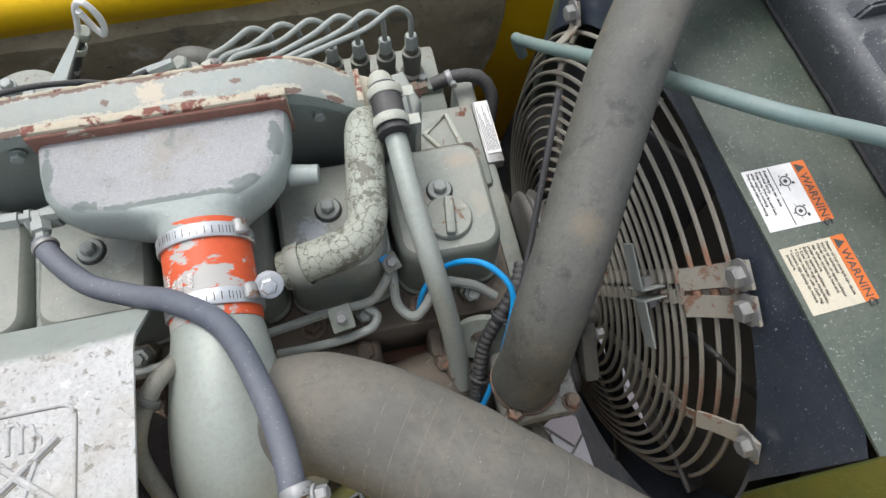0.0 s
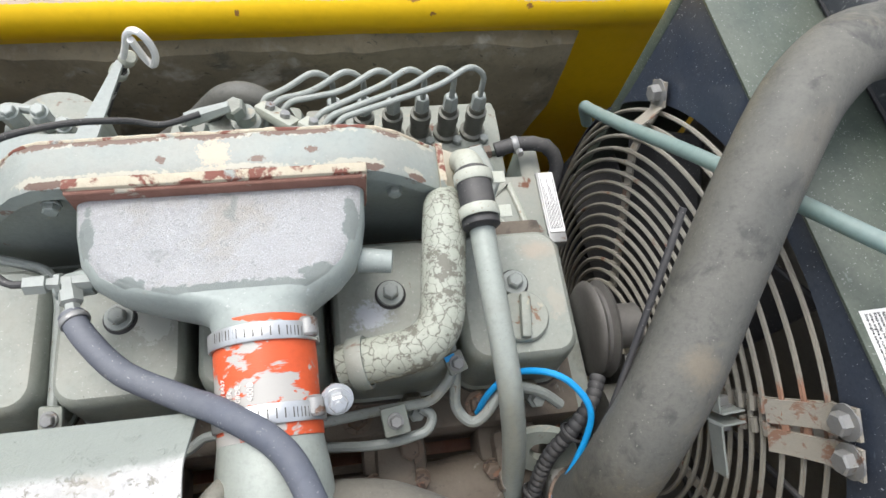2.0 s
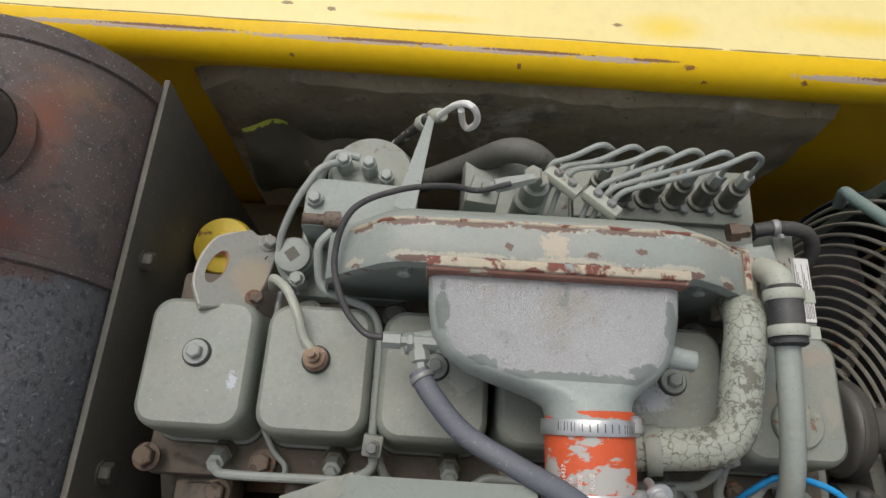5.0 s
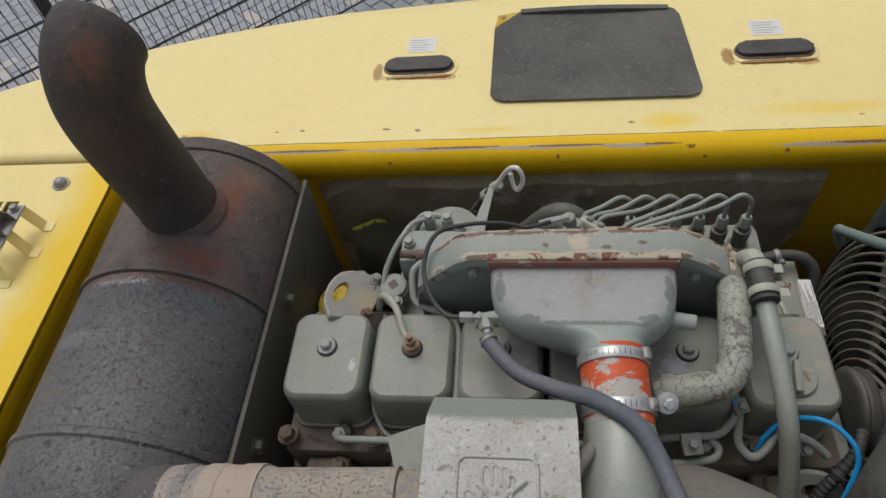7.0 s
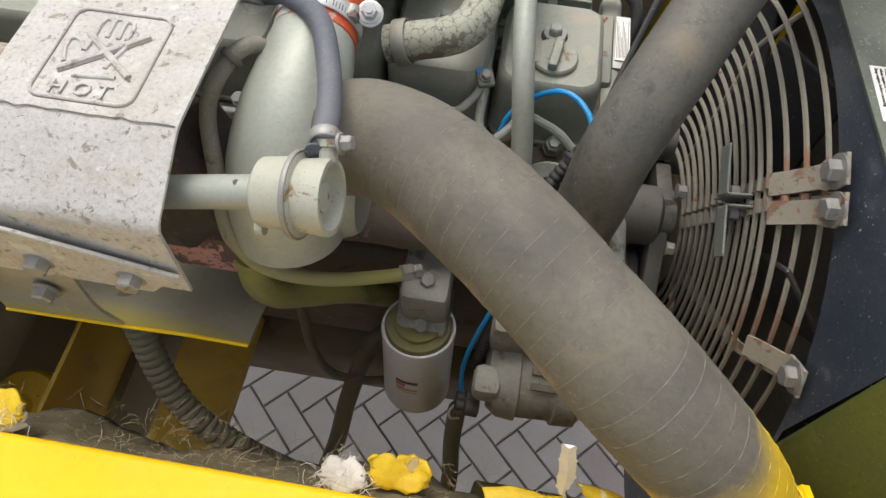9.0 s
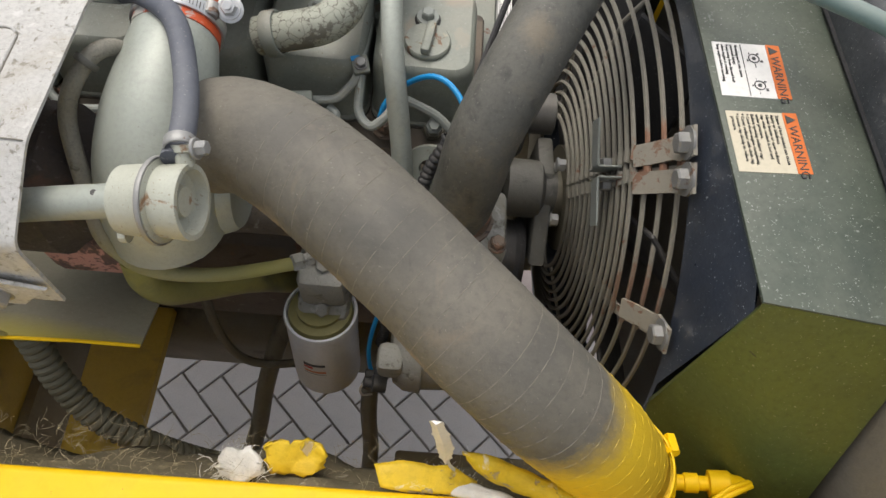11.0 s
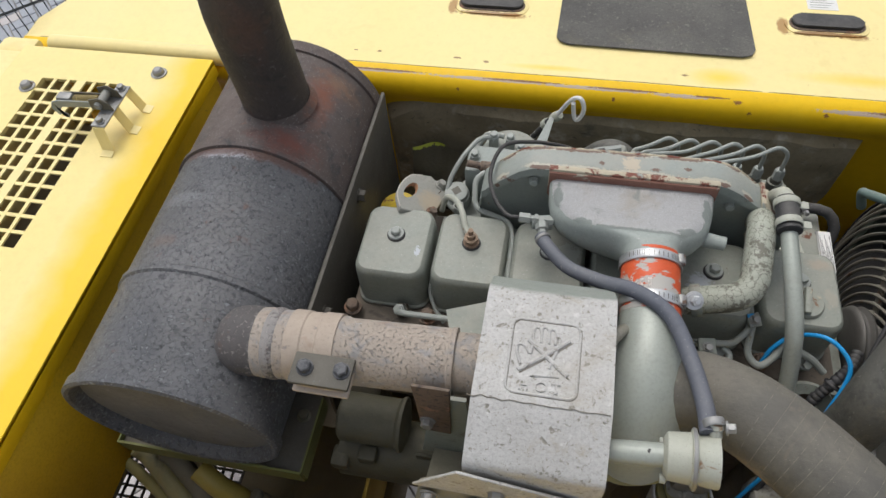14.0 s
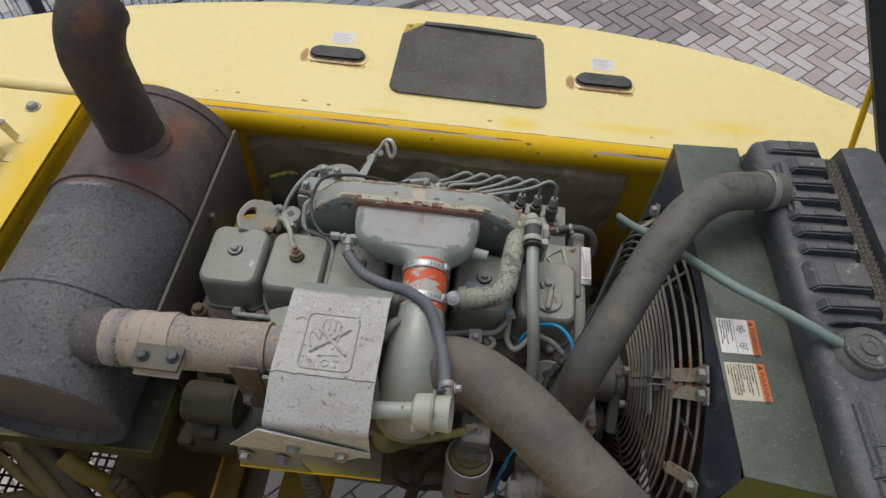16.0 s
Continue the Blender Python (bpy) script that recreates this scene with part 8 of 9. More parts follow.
def accessory_drive():
    th = thing("fan_drive", "dark fan drive with belt pulleys and cast bracket", "fan drive")
    bm = bmesh.new()
    lathe(bm, (0.690, FAN_Y - 0.01, FAN_Z + 0.015), (1, 0, 0), [(0, 0.055), (0.03, 0.055), (0.032, 0.03), (0.075, 0.03)], 32)
    part("shaft", bm, M_STEEL, th)
    bm = bmesh.new()
    lathe(bm, (0.700, -0.165, 1.365), (1, 0, 0), [(0, 0.042), (0.004, 0.046), (0.01, 0.041), (0.032, 0.041), (0.038, 0.046), (0.044, 0.042)], 32)
    part("idler_pulley", bm, M_BLACK, th)
    bm = bmesh.new()
    prism(bm, [(-0.20, 1.40), (-0.11, 1.47), (-0.05, 1.46), (-0.04, 1.40), (-0.09, 1.37), (-0.13, 1.30), (-0.16, 1.30), (-0.16, 1.36)], 0.748, 0.768, "x", 0.004)
    part("cast_arm", bm, M_DRIVE, th)
    bm = bmesh.new()
    lathe(bm, (0.712, -0.115, 1.44), (1, 0, 0), [(0, 0.036), (0.04, 0.036), (0.046, 0.026), (0.06, 0.026)], 28)
    part("tensioner", bm, M_DRIVE, th)
    bm = bmesh.new()
    lathe(bm, (0.706, -0.02, 1.47), (1, 0, 0), [(-0.004, 0.048), (0, 0.054), (0.004, 0.056), (0.009, 0.050), (0.013, 0.050), (0.018, 0.056), (0.022, 0.053), (0.023, 0.026), (0.060, 0.026), (0.062, 0.020)], 36)
    part("pulley", bm, M_PULLEY, th, "dusty grooved pulley with a steel hub")
    for y, z in ((-0.10, 1.475), (-0.15, 1.43), (-0.075, 1.43)):
        bm = bmesh.new()
        hexbolt(bm, (0.768, y, z), (1, 0, 0), 0.014, 0.009, 0.009)
        part("bolt", bm, M_STEEL, th)
    return th


accessory_drive()
th = thing("black_cable", "thin black cable in front of the fan guard", "cable")
bm = bmesh.new()
sweep(bm, spline([(0.640, -0.165, 1.600), (0.656, -0.120, 1.649), (0.683, -0.052, 1.711), (0.700, -0.009, 1.746)]), 0.0031, 8)
part("sheath", bm, M_BLACK, th)


# ---- intake hose end and connector ----
th = thing("air_cleaner_neck", "yellow oversprayed steel neck with hose clamp", "pipe")
bm = bmesh.new()
lathe(bm, (0.828, -0.448, 1.455), (0.34, 0.0, -0.94), [(0, 0.052), (0.02, 0.053), (0.024, 0.056), (0.05, 0.056), (0.10, 0.056), (0.30, 0.056)], 40)
part("neck", bm, M_YELLOW, th)
bm = bmesh.new()
clamp_band(bm, (0.818, -0.448, 1.482), (0.42, 0.0, -0.90), 0.0525, 0.010, 0.0014)
hexbolt(bm, (0.866, -0.420, 1.498), (0, -0.6, 0.3), 0.012, 0.018)
part("clamp", bm, M_YELLOW, th)
th = thing("indicator_switch", "yellow oversprayed switch with two wires", "switch")
bm = bmesh.new()
lathe(bm, (0.880, -0.450, 1.430), (1, 0.0, 0.22), [(0, 0.008), (0.022, 0.008), (0.023, 0.010), (0.036, 0.010), (0.037, 0.0075), (0.046, 0.0075), (0.047, 0.0135), (0.066, 0.0135), (0.070, 0.010), (0.082, 0.008), (0.084, 0.004)], 18)
part("body", bm, M_YELLOW, th)
for k in (0, 1):
    bm = bmesh.new()
    sweep(bm, spline([(0.962, -0.452 + 0.004 * k, 1.458), (0.940, -0.462 + 0.006 * k, 1.458), (0.915, -0.474, 1.440 + 0.006 * k), (0.895, -0.486, 1.41), (0.880, -0.495, 1.37)]), 0.0028, 8)
    part("wire", bm, M_YELLOW, th)


# ---- lower part of the bay ----
def lower_bay():
    bm = bmesh.new()
    box(bm, (0.02, -0.195, 0.80), (0.60, 0.16, 1.0), 0.05, 4)
    solid("oil_pan", bm, M_SOOT, "dark oily pressed steel oil pan", "oil pan")
    th = thing("front_cover", "dark oily cast front cover below the belt drive", "engine casting")
    bm = bmesh.new()
    box(bm, (0.630, -0.215, 0.92), (0.742, 0.13, 1.335), 0.02, 3)
    part("casting", bm, M_SOOT, th)
    bm = bmesh.new()
    lathe(bm, (0.742, -0.02, 1.10), (1, 0, 0), [(0, 0.085), (0.006, 0.092), (0.014, 0.083), (0.030, 0.083), (0.038, 0.092), (0.044, 0.086), (0.046, 0.04)], 36)
    part("crank_pulley", bm, M_BLACK, th)
    th = thing("frame_plate", "dirty yellow frame plate, dimmed for deep shade, between dark members", "frame")
    bm = bmesh.new()
    grid_faces(bm, [[(0.02, -0.60, 0.90), (0.145, -0.60, 0.90), (0.145, -0.60, 0.88), (0.02, -0.60, 0.88)], [(0.075, -0.16, 1.03), (0.195, -0.16, 1.03), (0.195, -0.16, 1.01), (0.075, -0.16, 1.01)]])
    part("plate", bm, M_OVERSPRAY, th)
    bm = bmesh.new()
    box(bm, (0.20, -0.10, 0.70), (0.235, 0.30, 0.92), 0.004)
    part("web", bm, M_DIRT, th)
    bm = bmesh.new()
    box(bm, (-0.26, -0.50, 0.75), (-0.03, -0.12, 0.94), 0.02)
    part("mount_box", bm, M_DIRT, th)
    bm = bmesh.new()
    lathe(bm, (-0.165, -0.37, 0.985), (0, -0.25, 1), [(-0.05, 0.062), (0, 0.062), (0.006, 0.058), (0.008, 0.02), (0.02, 0.016), (0.024, 0.010)], 36)
    part("mount_disc", bm, M_DISC, th, "yellow round engine mount disc")
    bm = bmesh.new()
    box(bm, (-0.058, -0.44, 0.90), (-0.050, -0.20, 1.12), 0.002)
    part("rib", bm, M_OVERSPRAY, th)
    th = thing("frame_rail", "dark frame rail under the engine bay", "frame", kind="structure")
    for (a, b) in (((-0.55, 0.20, 0.55), (1.35, 0.45, 0.92)), ((0.60, -0.62, 0.55), (1.35, -0.36, 0.98)), ((-0.55, -0.12, 0.6), (-0.28, 0.2, 0.95)), ((-0.52, -0.9, 0.5), (0.0, -0.62, 0.95))):
        bm = bmesh.new()
        box(bm, a, b, 0.006)
        part("member", bm, M_DIRT, th)
    bm = bmesh.new()
    box(bm, (-0.45, 0.446, 0.55), (1.25, 0.80, 0.88), 0.01)
    part("carrier", bm, M_DIRT, th, "plain dark carrier beam on two legs")
    for x in (-0.45, 1.13):
        bm = bmesh.new()
        box(bm, (x, 0.56, -0.272), (x + 0.12, 0.70, 0.56), 0.01)
        part("leg", bm, M_DIRT, th)


M_DISC = mat("dirty_yellow_disc", (0.62, 0.42, 0.03, 1), (0.50, 0.33, 0.03, 1), 0.5, bump=0.15, spots=(0.20, 0.10, 0.04, 1), spot_at=0.62, spot_scale=40)
M_MESHPLATE = mat("mesh_plate", (0.045, 0.042, 0.034, 1), (0.07, 0.062, 0.045, 1), 0.7, bump=0.2)
bm = bmesh.new()
for i in range(27):
    box(bm, (-0.92 + i * 0.025, -0.62, 0.846), (-0.914 + i * 0.025, -0.06, 0.850))
for i in range(23):
    box(bm, (-0.92, -0.62 + i * 0.025, 0.8455), (-0.264, -0.614 + i * 0.025, 0.8495))
th = thing("belly_guard", "dark belly plate with square-hole mesh windows", "guard plate")
part("mesh", bm, M_MESHPLATE, th, smooth=0)
for x0, x1, y0, y1 in ((-0.98, -0.70, -0.75, -0.05), (-0.62, -0.49, -0.36, -0.20), (-0.41, -0.262, -0.75, -0.05), (-0.70, -0.41, -0.20, -0.05), (-0.70, -0.50, -0.75, -0.36), (-0.50, -0.41, -0.75, -0.44)):
    bm = bmesh.new()
    box(bm, (x0, y0, 0.852), (x1, y1, 0.857))
    part("plate", bm, M_DIRT, th)
# dirty yellow, also lowered in colour for the deep shade down there
M_OVERSPRAY = mat("dirty_shaded_overspray", (0.44, 0.30, 0.03, 1), (0.28, 0.19, 0.04, 1), 0.6, big=5, bump=0.15, grime=(0.15, 0.11, 0.04, 1), grime_at=0.52)
lower_bay()


def muffler_tray():
    th = thing("muffler_tray", "dark steel tray with an upturned rim under the muffler", "tray")
    z = 1.362
    bm = bmesh.new()
    prism(bm, [(-0.43, -0.336), (-0.113, -0.336), (-0.113, 0.30), (-0.43, 0.30)], z - 0.004, z, "z", 0.001)
    part("floor", bm, M_DARKPLATE, th)
    bm = bmesh.new()
    grid_faces(bm, [[(x, y, zz) for zz, s in ((z - 0.03, 0), (z + 0.012, 0))] + [(x + 0.003, y + 0.004, zz) for zz in (z + 0.012, z - 0.03)] for x, y in ((-0.432, -0.20), (-0.432, -0.338), (-0.110, -0.338), (-0.110, -0.21))])
    part("rim", bm, M_OVERGREEN, th, "rim with a faint yellow-green overspray")
    bm = bmesh.new()
    hexbolt(bm, (-0.135, -0.24, z), (0, 0, 1), 0.016, 0.010, 0.012)
    part("bolt", bm, M_SOOT, th)


M_OVERGREEN = mat("green_overspray", (0.16, 0.17, 0.05, 1), (0.09, 0.09, 0.045, 1), 0.55, bump=0.1)
muffler_tray()


def exhaust_bracket():
    th = thing("exhaust_bracket", "rusty bracket bolted to a pale steel plate", "bracket")
    bm = bmesh.new()
    prism(bm, [(0.095, 1.690), (0.142, 1.690), (0.136, 1.532), (0.096, 1.535)], -0.284, -0.280, "y", 0.0008)
    part("strap", bm, M_RUSTY, th)
    bm = bmesh.new()
    prism(bm, [(0.128, 1.55), (0.140, 1.650), (0.160, 1.650), (0.168, 1.42), (0.085, 1.42), (0.100, 1.53)], -0.279, -0.273, "y", 0.001)
    part("plate", bm, M_ENGINE, th)
    bm = bmesh.new()
    hexbolt(bm, (0.107, -0.284, 1.577), (0, -1, 0.1), 0.015, 0.009, 0.011)
    part("bolt", bm, M_STEEL, th)
    bm = bmesh.new()
    prism(bm, [(0.105, -0.13), (0.17, -0.105), (0.172, -0.18), (0.12, -0.175)], 1.60, 1.604, "z")
    part("gusset", bm, M_ENGINE, th)


exhaust_bracket()


def starter():
    th = thing("starter_motor", "dark oily starter motor below the exhaust", "starter motor")
    bm = bmesh.new()
    lathe(bm, (-0.045, -0.255, 1.45), (1, 0, 0), [(0, 0.034), (0.004, 0.038), (0.09, 0.038), (0.095, 0.042), (0.10, 0.042), (0.105, 0.025)], 32)
    part("solenoid", bm, M_STARTER, th)
    bm = bmesh.new()
    lathe(bm, (-0.05, -0.27, 1.36), (1, 0, 0), [(0, 0.05), (0.15, 0.05), (0.17, 0.035), (0.19, 0.035)], 32)
    part("body", bm, M_STARTER, th)
    for k in range(4):
        bm = bmesh.new()
        box(bm, (-0.06 + 0.045 * k, -0.32 + 0.01 * k, 1.375 + 0.02 * (k % 2)), (-0.03 + 0.045 * k, -0.285, 1.40 + 0.02 * (k % 2)), 0.006)
        part("terminal_block", bm, M_STARTER, th)
    return th


M_STARTER = mat("oily_olive_casting", (0.062, 0.058, 0.036, 1), (0.095, 0.088, 0.055, 1), 0.6, bump=0.4, dust=(0.13, 0.12, 0.085, 1), more=(((0.035, 0.032, 0.024, 1), 0.56, 14, 0.12, 0.7),))
starter()
bm = bmesh.new()
lathe(bm, (-0.075, 0.0, 1.22), (1, 0, 0), [(0, 0.23), (0.06, 0.23), (0.065, 0.20)], 48)
solid("flywheel_housing", bm, M_SOOT, "dark oily cast flywheel housing", "engine casting")

# corrugated hose and dark hoses in front of the pan
th = thing("corrugated_hose", "dusty corrugated plastic hose over the frame", "hose")
bm = bmesh.new()
cp = spline([(0.188, -0.320, 1.46), (0.200, -0.350, 1.405), (0.220, -0.382, 1.355), (0.252, -0.408, 1.315), (0.300, -0.425, 1.27), (0.345, -0.43, 1.20), (0.36, -0.42, 1.10)], 0.0032)
rings = []
for i, (q, t, n, b) in enumerate(frames_along(cp)):
    r = 0.0160 if i % 3 else 0.0132
    rings.append([Vector(q + r * (math.cos(2 * math.pi * k / 18) * n + math.sin(2 * math.pi * k / 18) * b)) for k in range(18)])
grid_faces(bm, rings)
part("conduit", bm, mat("dusty_conduit", (0.15, 0.142, 0.095, 1), (0.20, 0.19, 0.13, 1), 0.7, bump=0.15, dust=(0.22, 0.21, 0.16, 1)), th)
pipe("lower_hose", "dark oily hose hanging below the block", "hose", [(0.44, -0.16, 1.10), (0.40, -0.20, 1.08), (0.375, -0.27, 1.02), (0.36, -0.34, 0.95), (0.33, -0.42, 0.88)], 0.015, M_SOOT, smooth_path=True, seg=14)
pipe("battery_cable", "taped dark cable below the filter", "cable", [(0.556, -0.30, 1.16), (0.555, -0.33, 1.08), (0.560, -0.37, 1.00), (0.555, -0.43, 0.93)], 0.013, M_SOOT, smooth_path=True, seg=12)
pipe("ground_wire", "thin white wire loop beside the filter", "wire", [(0.560, -0.315, 1.16), (0.548, -0.322, 1.18), (0.546, -0.320, 1.21), (0.556, -0.312, 1.225)], 0.0018, M_WHITE, smooth_path=True, seg=6)
pipe("lower_hose", "thin dark hose along the pan", "hose", [(0.32, -0.22, 1.28), (0.33, -0.25, 1.16), (0.36, -0.26, 1.09), (0.43, -0.25, 1.07), (0.52, -0.22, 1.08)], 0.007, M_SOOT, smooth_path=True)

# hydraulic hoses on the left
M_OVERHOSE = mat("oversprayed_hose", (0.22, 0.205, 0.11, 1), (0.30, 0.275, 0.10, 1), 0.5, bump=0.15, dust=(0.36, 0.335, 0.21, 1), more=(((0.10, 0.095, 0.06, 1), 0.56, 14, 0.12, 0.6),))
M_DUSTHOSE = mat("dusty_black_hose", (0.14, 0.135, 0.11, 1), (0.20, 0.185, 0.14, 1), 0.5, bump=0.15, dust=(0.24, 0.225, 0.16, 1))
M_YHOSE = mat("yellowed_hose", (0.42, 0.34, 0.07, 1), (0.26, 0.22, 0.08, 1), 0.5, big=12, bump=0.15, dust=(0.34, 0.29, 0.10, 1))
pipe("hydraulic_hose", "dusty black hydraulic hose with green-yellow overspray", "hose", [(-0.456, -0.316, 1.27), (-0.433, -0.325, 1.25), (-0.358, -0.384, 1.19), (-0.293, -0.432, 1.1), (-0.29, -0.455, 1.0)], 0.019, M_OVERHOSE, smooth_path=True, seg=14, group="hydraulic hoses")
pipe("hydraulic_hose", "dusty black hydraulic hose", "hose", [(-0.409, -0.312, 1.26), (-0.385, -0.323, 1.24), (-0.31, -0.38, 1.18), (-0.262, -0.431, 1.08), (-0.267, -0.458, 0.98)], 0.0185, M_DUSTHOSE, smooth_path=True, seg=14, group="hydraulic hoses")
pipe("hydraulic_hose", "thick hydraulic hose with yellow overspray", "hose", [(-0.34, -0.331, 1.24), (-0.297, -0.351, 1.22), (-0.254, -0.365, 1.17), (-0.232, -0.421, 1.07), (-0.244, -0.451, 0.98)], 0.02, M_YHOSE, smooth_path=True, seg=14, group="hydraulic hoses")
pipe("hydraulic_hose", "thin olive hose below the muffler tray", "hose", [(-0.511, -0.33, 1.2), (-0.479, -0.345, 1.19), (-0.402, -0.384, 1.17), (-0.353, -0.393, 1.16), (-0.327, -0.422, 1.1)], 0.0105, M_OLIVE, smooth_path=True, seg=14, group="hydraulic hoses")
pipe("hydraulic_hose", "dusty hose curving below the tray", "hose", [(-0.54, -0.411, 1.1), (-0.488, -0.397, 1.11), (-0.422, -0.39, 1.12), (-0.35, -0.411, 1.11), (-0.315, -0.448, 1.06)], 0.014, M_OVERHOSE, smooth_path=True, seg=14, group="hydraulic hoses")
th = thing("ribbed_hose", "dark spiral-wrapped hose beside the mount disc", "hose")
bm = bmesh.new()
rings = []
for i, (q, t, n, b) in enumerate(frames_along(spline([(-0.242, -0.354, 1.2), (-0.214, -0.363, 1.17), (-0.201, -0.386, 1.1), (-0.206, -0.431, 1.0)], 0.004))):
    r = 0.0195 if i % 4 else 0.0170
    rings.append([Vector(q + r * (math.cos(2 * math.pi * k / 16) * n + math.sin(2 * math.pi * k / 16) * b)) for k in range(16)])
grid_faces(bm, rings)
part("wrap", bm, M_DUSTHOSE, th)


# ---- torn insulation along the sill ----
def insulation_strip():
    th = thing("torn_insulation", "torn dirty insulation with yellow paint along the sill", "insulation")
    bm = bmesh.new()
    rings = []
    for i in range(72):
        x = 0.005 + i * 0.0112
        ring = []
        for k in range(9):
            a = k / 8
            y = -0.492 + 0.058 * a * (0.75 + 0.5 * noise.noise(Vector((x * 9, 2, 0)))) + 0.006 * noise.noise(Vector((x * 40, a * 5, 7)))
            z = 1.478 - 0.03 * a + 0.014 * noise.noise(Vector((x * 22, a * 4, 3))) - 0.05 * a * a
            ring.append((x, y, z))
        rings.append(ring)
    grid_faces(bm, rings, close=False)
    ob = part("felt", bm, M_FELT, th)
    s = ob.modifiers.new("thick", "SOLIDIFY")
    s.thickness = 0.006
    rnd = random.Random(5)
    for (x, y, z, w, mm, nm) in ((0.462, -0.472, 1.484, 0.040, M_FLUFF, "fluff"), (0.125, -0.476, 1.500, 0.09, M_FLUFF, "fluff"), (0.075, -0.482, 1.502, 0.05, M_FLUFF, "fluff"), (0.512, -0.464, 1.490, 0.055, M_FLAP, "paint_flap"), (0.080, -0.470, 1.512, 0.045, M_FLAP, "paint_flap"), (0.150, -0.470, 1.510, 0.040, M_FLAP, "paint_flap"), ):
        bm = bmesh.new()
        rings = []
        for i in range(13):
            u = (i / 12 - 0.5) * w
            ring = []
            for k in range(9):
                v = (k / 8 - 0.5) * 0.030 * (1 - (2 * i / 12 - 1) ** 4 * 0.7) * (1 + 0.5 * noise.noise(Vector(((x + u) * 70, 2 * (k > 4), 8))))
                ring.append((x + u + 0.004 * rnd.random(), y + v + 0.004 * rnd.random(), z - 0.006 + 0.011 * (k / 8 - 0.5) + 0.006 * noise.noise(Vector(((x + u) * 38, (y + v) * 38, 4))) + 0.001 * rnd.random()))
            rings.append(ring)
        grid_faces(bm, rings, close=False)
        ob = part(nm, bm, mm, th)
        s = ob.modifiers.new("thick", "SOLIDIFY")
        s.thickness = 0.004
    # loose fibres
    bm = bmesh.new()
    for i in range(420):
        c = rnd.choice(((0.465, 0.02), (0.30, 0.02), (0.39, 0.03), (0.34, 0.02), (0.12, 0.03), (0.02, 0.03), (0.57, 0.03), (0.70, 0.04), (0.25, 0.02)))
        x = rnd.gauss(c[0], c[1])
        if not -0.18 < x < 0.79:
            continue
        p = np.array((x, -0.468 + rnd.uniform(-0.018, 0.026), 1.472 + rnd.uniform(-0.008, 0.012)))
        d = np.array((rnd.uniform(-1, 1), rnd.uniform(-0.4, 1.0), rnd.uniform(0.2, 1.2)))
        d = d / np.linalg.norm(d) * rnd.uniform(0.006, 0.017)
        bend = np.array((rnd.uniform(-1, 1), rnd.uniform(-1, 1), -0.5)) * 0.006
        sweep(bm, [p, p + d * 0.35 + bend * 0.3, p + d * 0.7 + bend * 0.9, p + d + bend * 2.0], 0.00016, 3, caps=False)
    ob = part("loose_fibre", bm, M_FLUFFY, th, smooth=0)
    ob["kind"] = "stuff"
    # a rag of white backing hanging from the hose, and a broad lobe of painted mat folded over the sill
    for nm, mm, pts, width in (("rag", M_FLUFF, [(0.636, -0.452, 1.640), (0.641, -0.454, 1.610), (0.647, -0.457, 1.575), (0.650, -0.459, 1.545), (0.652, -0.461, 1.522)], 0.0062), ("rag_thread", M_FLUFF, [(0.652, -0.460, 1.535), (0.656, -0.462, 1.515), (0.662, -0.463, 1.500)], 0.0016)):
        line = spline(pts, 0.003)
        rings = []
        for i, q in enumerate(line):
            f = i / (len(line) - 1)
            w = width * (0.75 + 0.35 * math.sin(f * 3.0)) * (1 + 0.35 * noise.noise(Vector((i * 0.4, 5, 0))))
            if f > 0.9:
                w *= 0.5
            a = 0.5 * noise.noise(Vector((i * 0.12, 9, 0)))
            rings.append([(q[0] - w, q[1] - w * a, q[2]), (q[0], q[1] - 0.003, q[2] + 0.001), (q[0] + w, q[1] + w * a, q[2]), (q[0], q[1] + 0.0005, q[2] - 0.001)])
        part(nm, grid_faces(bmesh.new(), rings), mm, th)
    for nm, mm, back, front, lift in (("painted_lobe", M_FLAP, [(0.667, -0.449, 1.512), (0.690, -0.4515, 1.516), (0.712, -0.459, 1.515), (0.748, -0.469, 1.512), (0.772, -0.477, 1.506), (0.782, -0.484, 1.500)], [(0.672, -0.457, 1.508), (0.690, -0.470, 1.504), (0.712, -0.478, 1.503), (0.738, -0.486, 1.503), (0.760, -0.491, 1.503), (0.778, -0.492, 1.500)], 0.006), ("painted_sheet", M_FLAP, [(0.588, -0.463, 1.498), (0.615, -0.460, 1.500), (0.640, -0.461, 1.500), (0.664, -0.463, 1.497), (0.684, -0.472, 1.492)], [(0.596, -0.484, 1.496), (0.615, -0.486, 1.497), (0.640, -0.486, 1.497), (0.662, -0.486, 1.496), (0.682, -0.484, 1.492)], 0.002), ("white_backing", M_FLUFF, [(0.655, -0.470, 1.494), (0.690, -0.476, 1.495), (0.72, -0.484, 1.494)], [(0.658, -0.486, 1.496), (0.690, -0.489, 1.499), (0.72, -0.490, 1.499)], 0.002)):
        a, b = spline(back, 0.004), spline(front, 0.004)
        n = min(len(a), len(b))
        rings = []
        for i in range(n):
            p, q = a[int(i * (len(a) - 1) / (n - 1))], b[int(i * (len(b) - 1) / (n - 1))]
            ring = []
            for k in range(8):
                f = k / 7
                m_ = p * (1 - f) + q * f
                j_ = noise.noise(Vector((m_[0] * 60, m_[1] * 60, 2)))
                ring.append((m_[0] + 0.0015 * noise.noise(Vector((i * 0.6, k, 1))), m_[1] + 0.002 * j_ * (1 if k in (0, 7) else 0.3), m_[2] + lift * math.sin(f * 3.14) + 0.002 * j_))
            rings.append(ring)
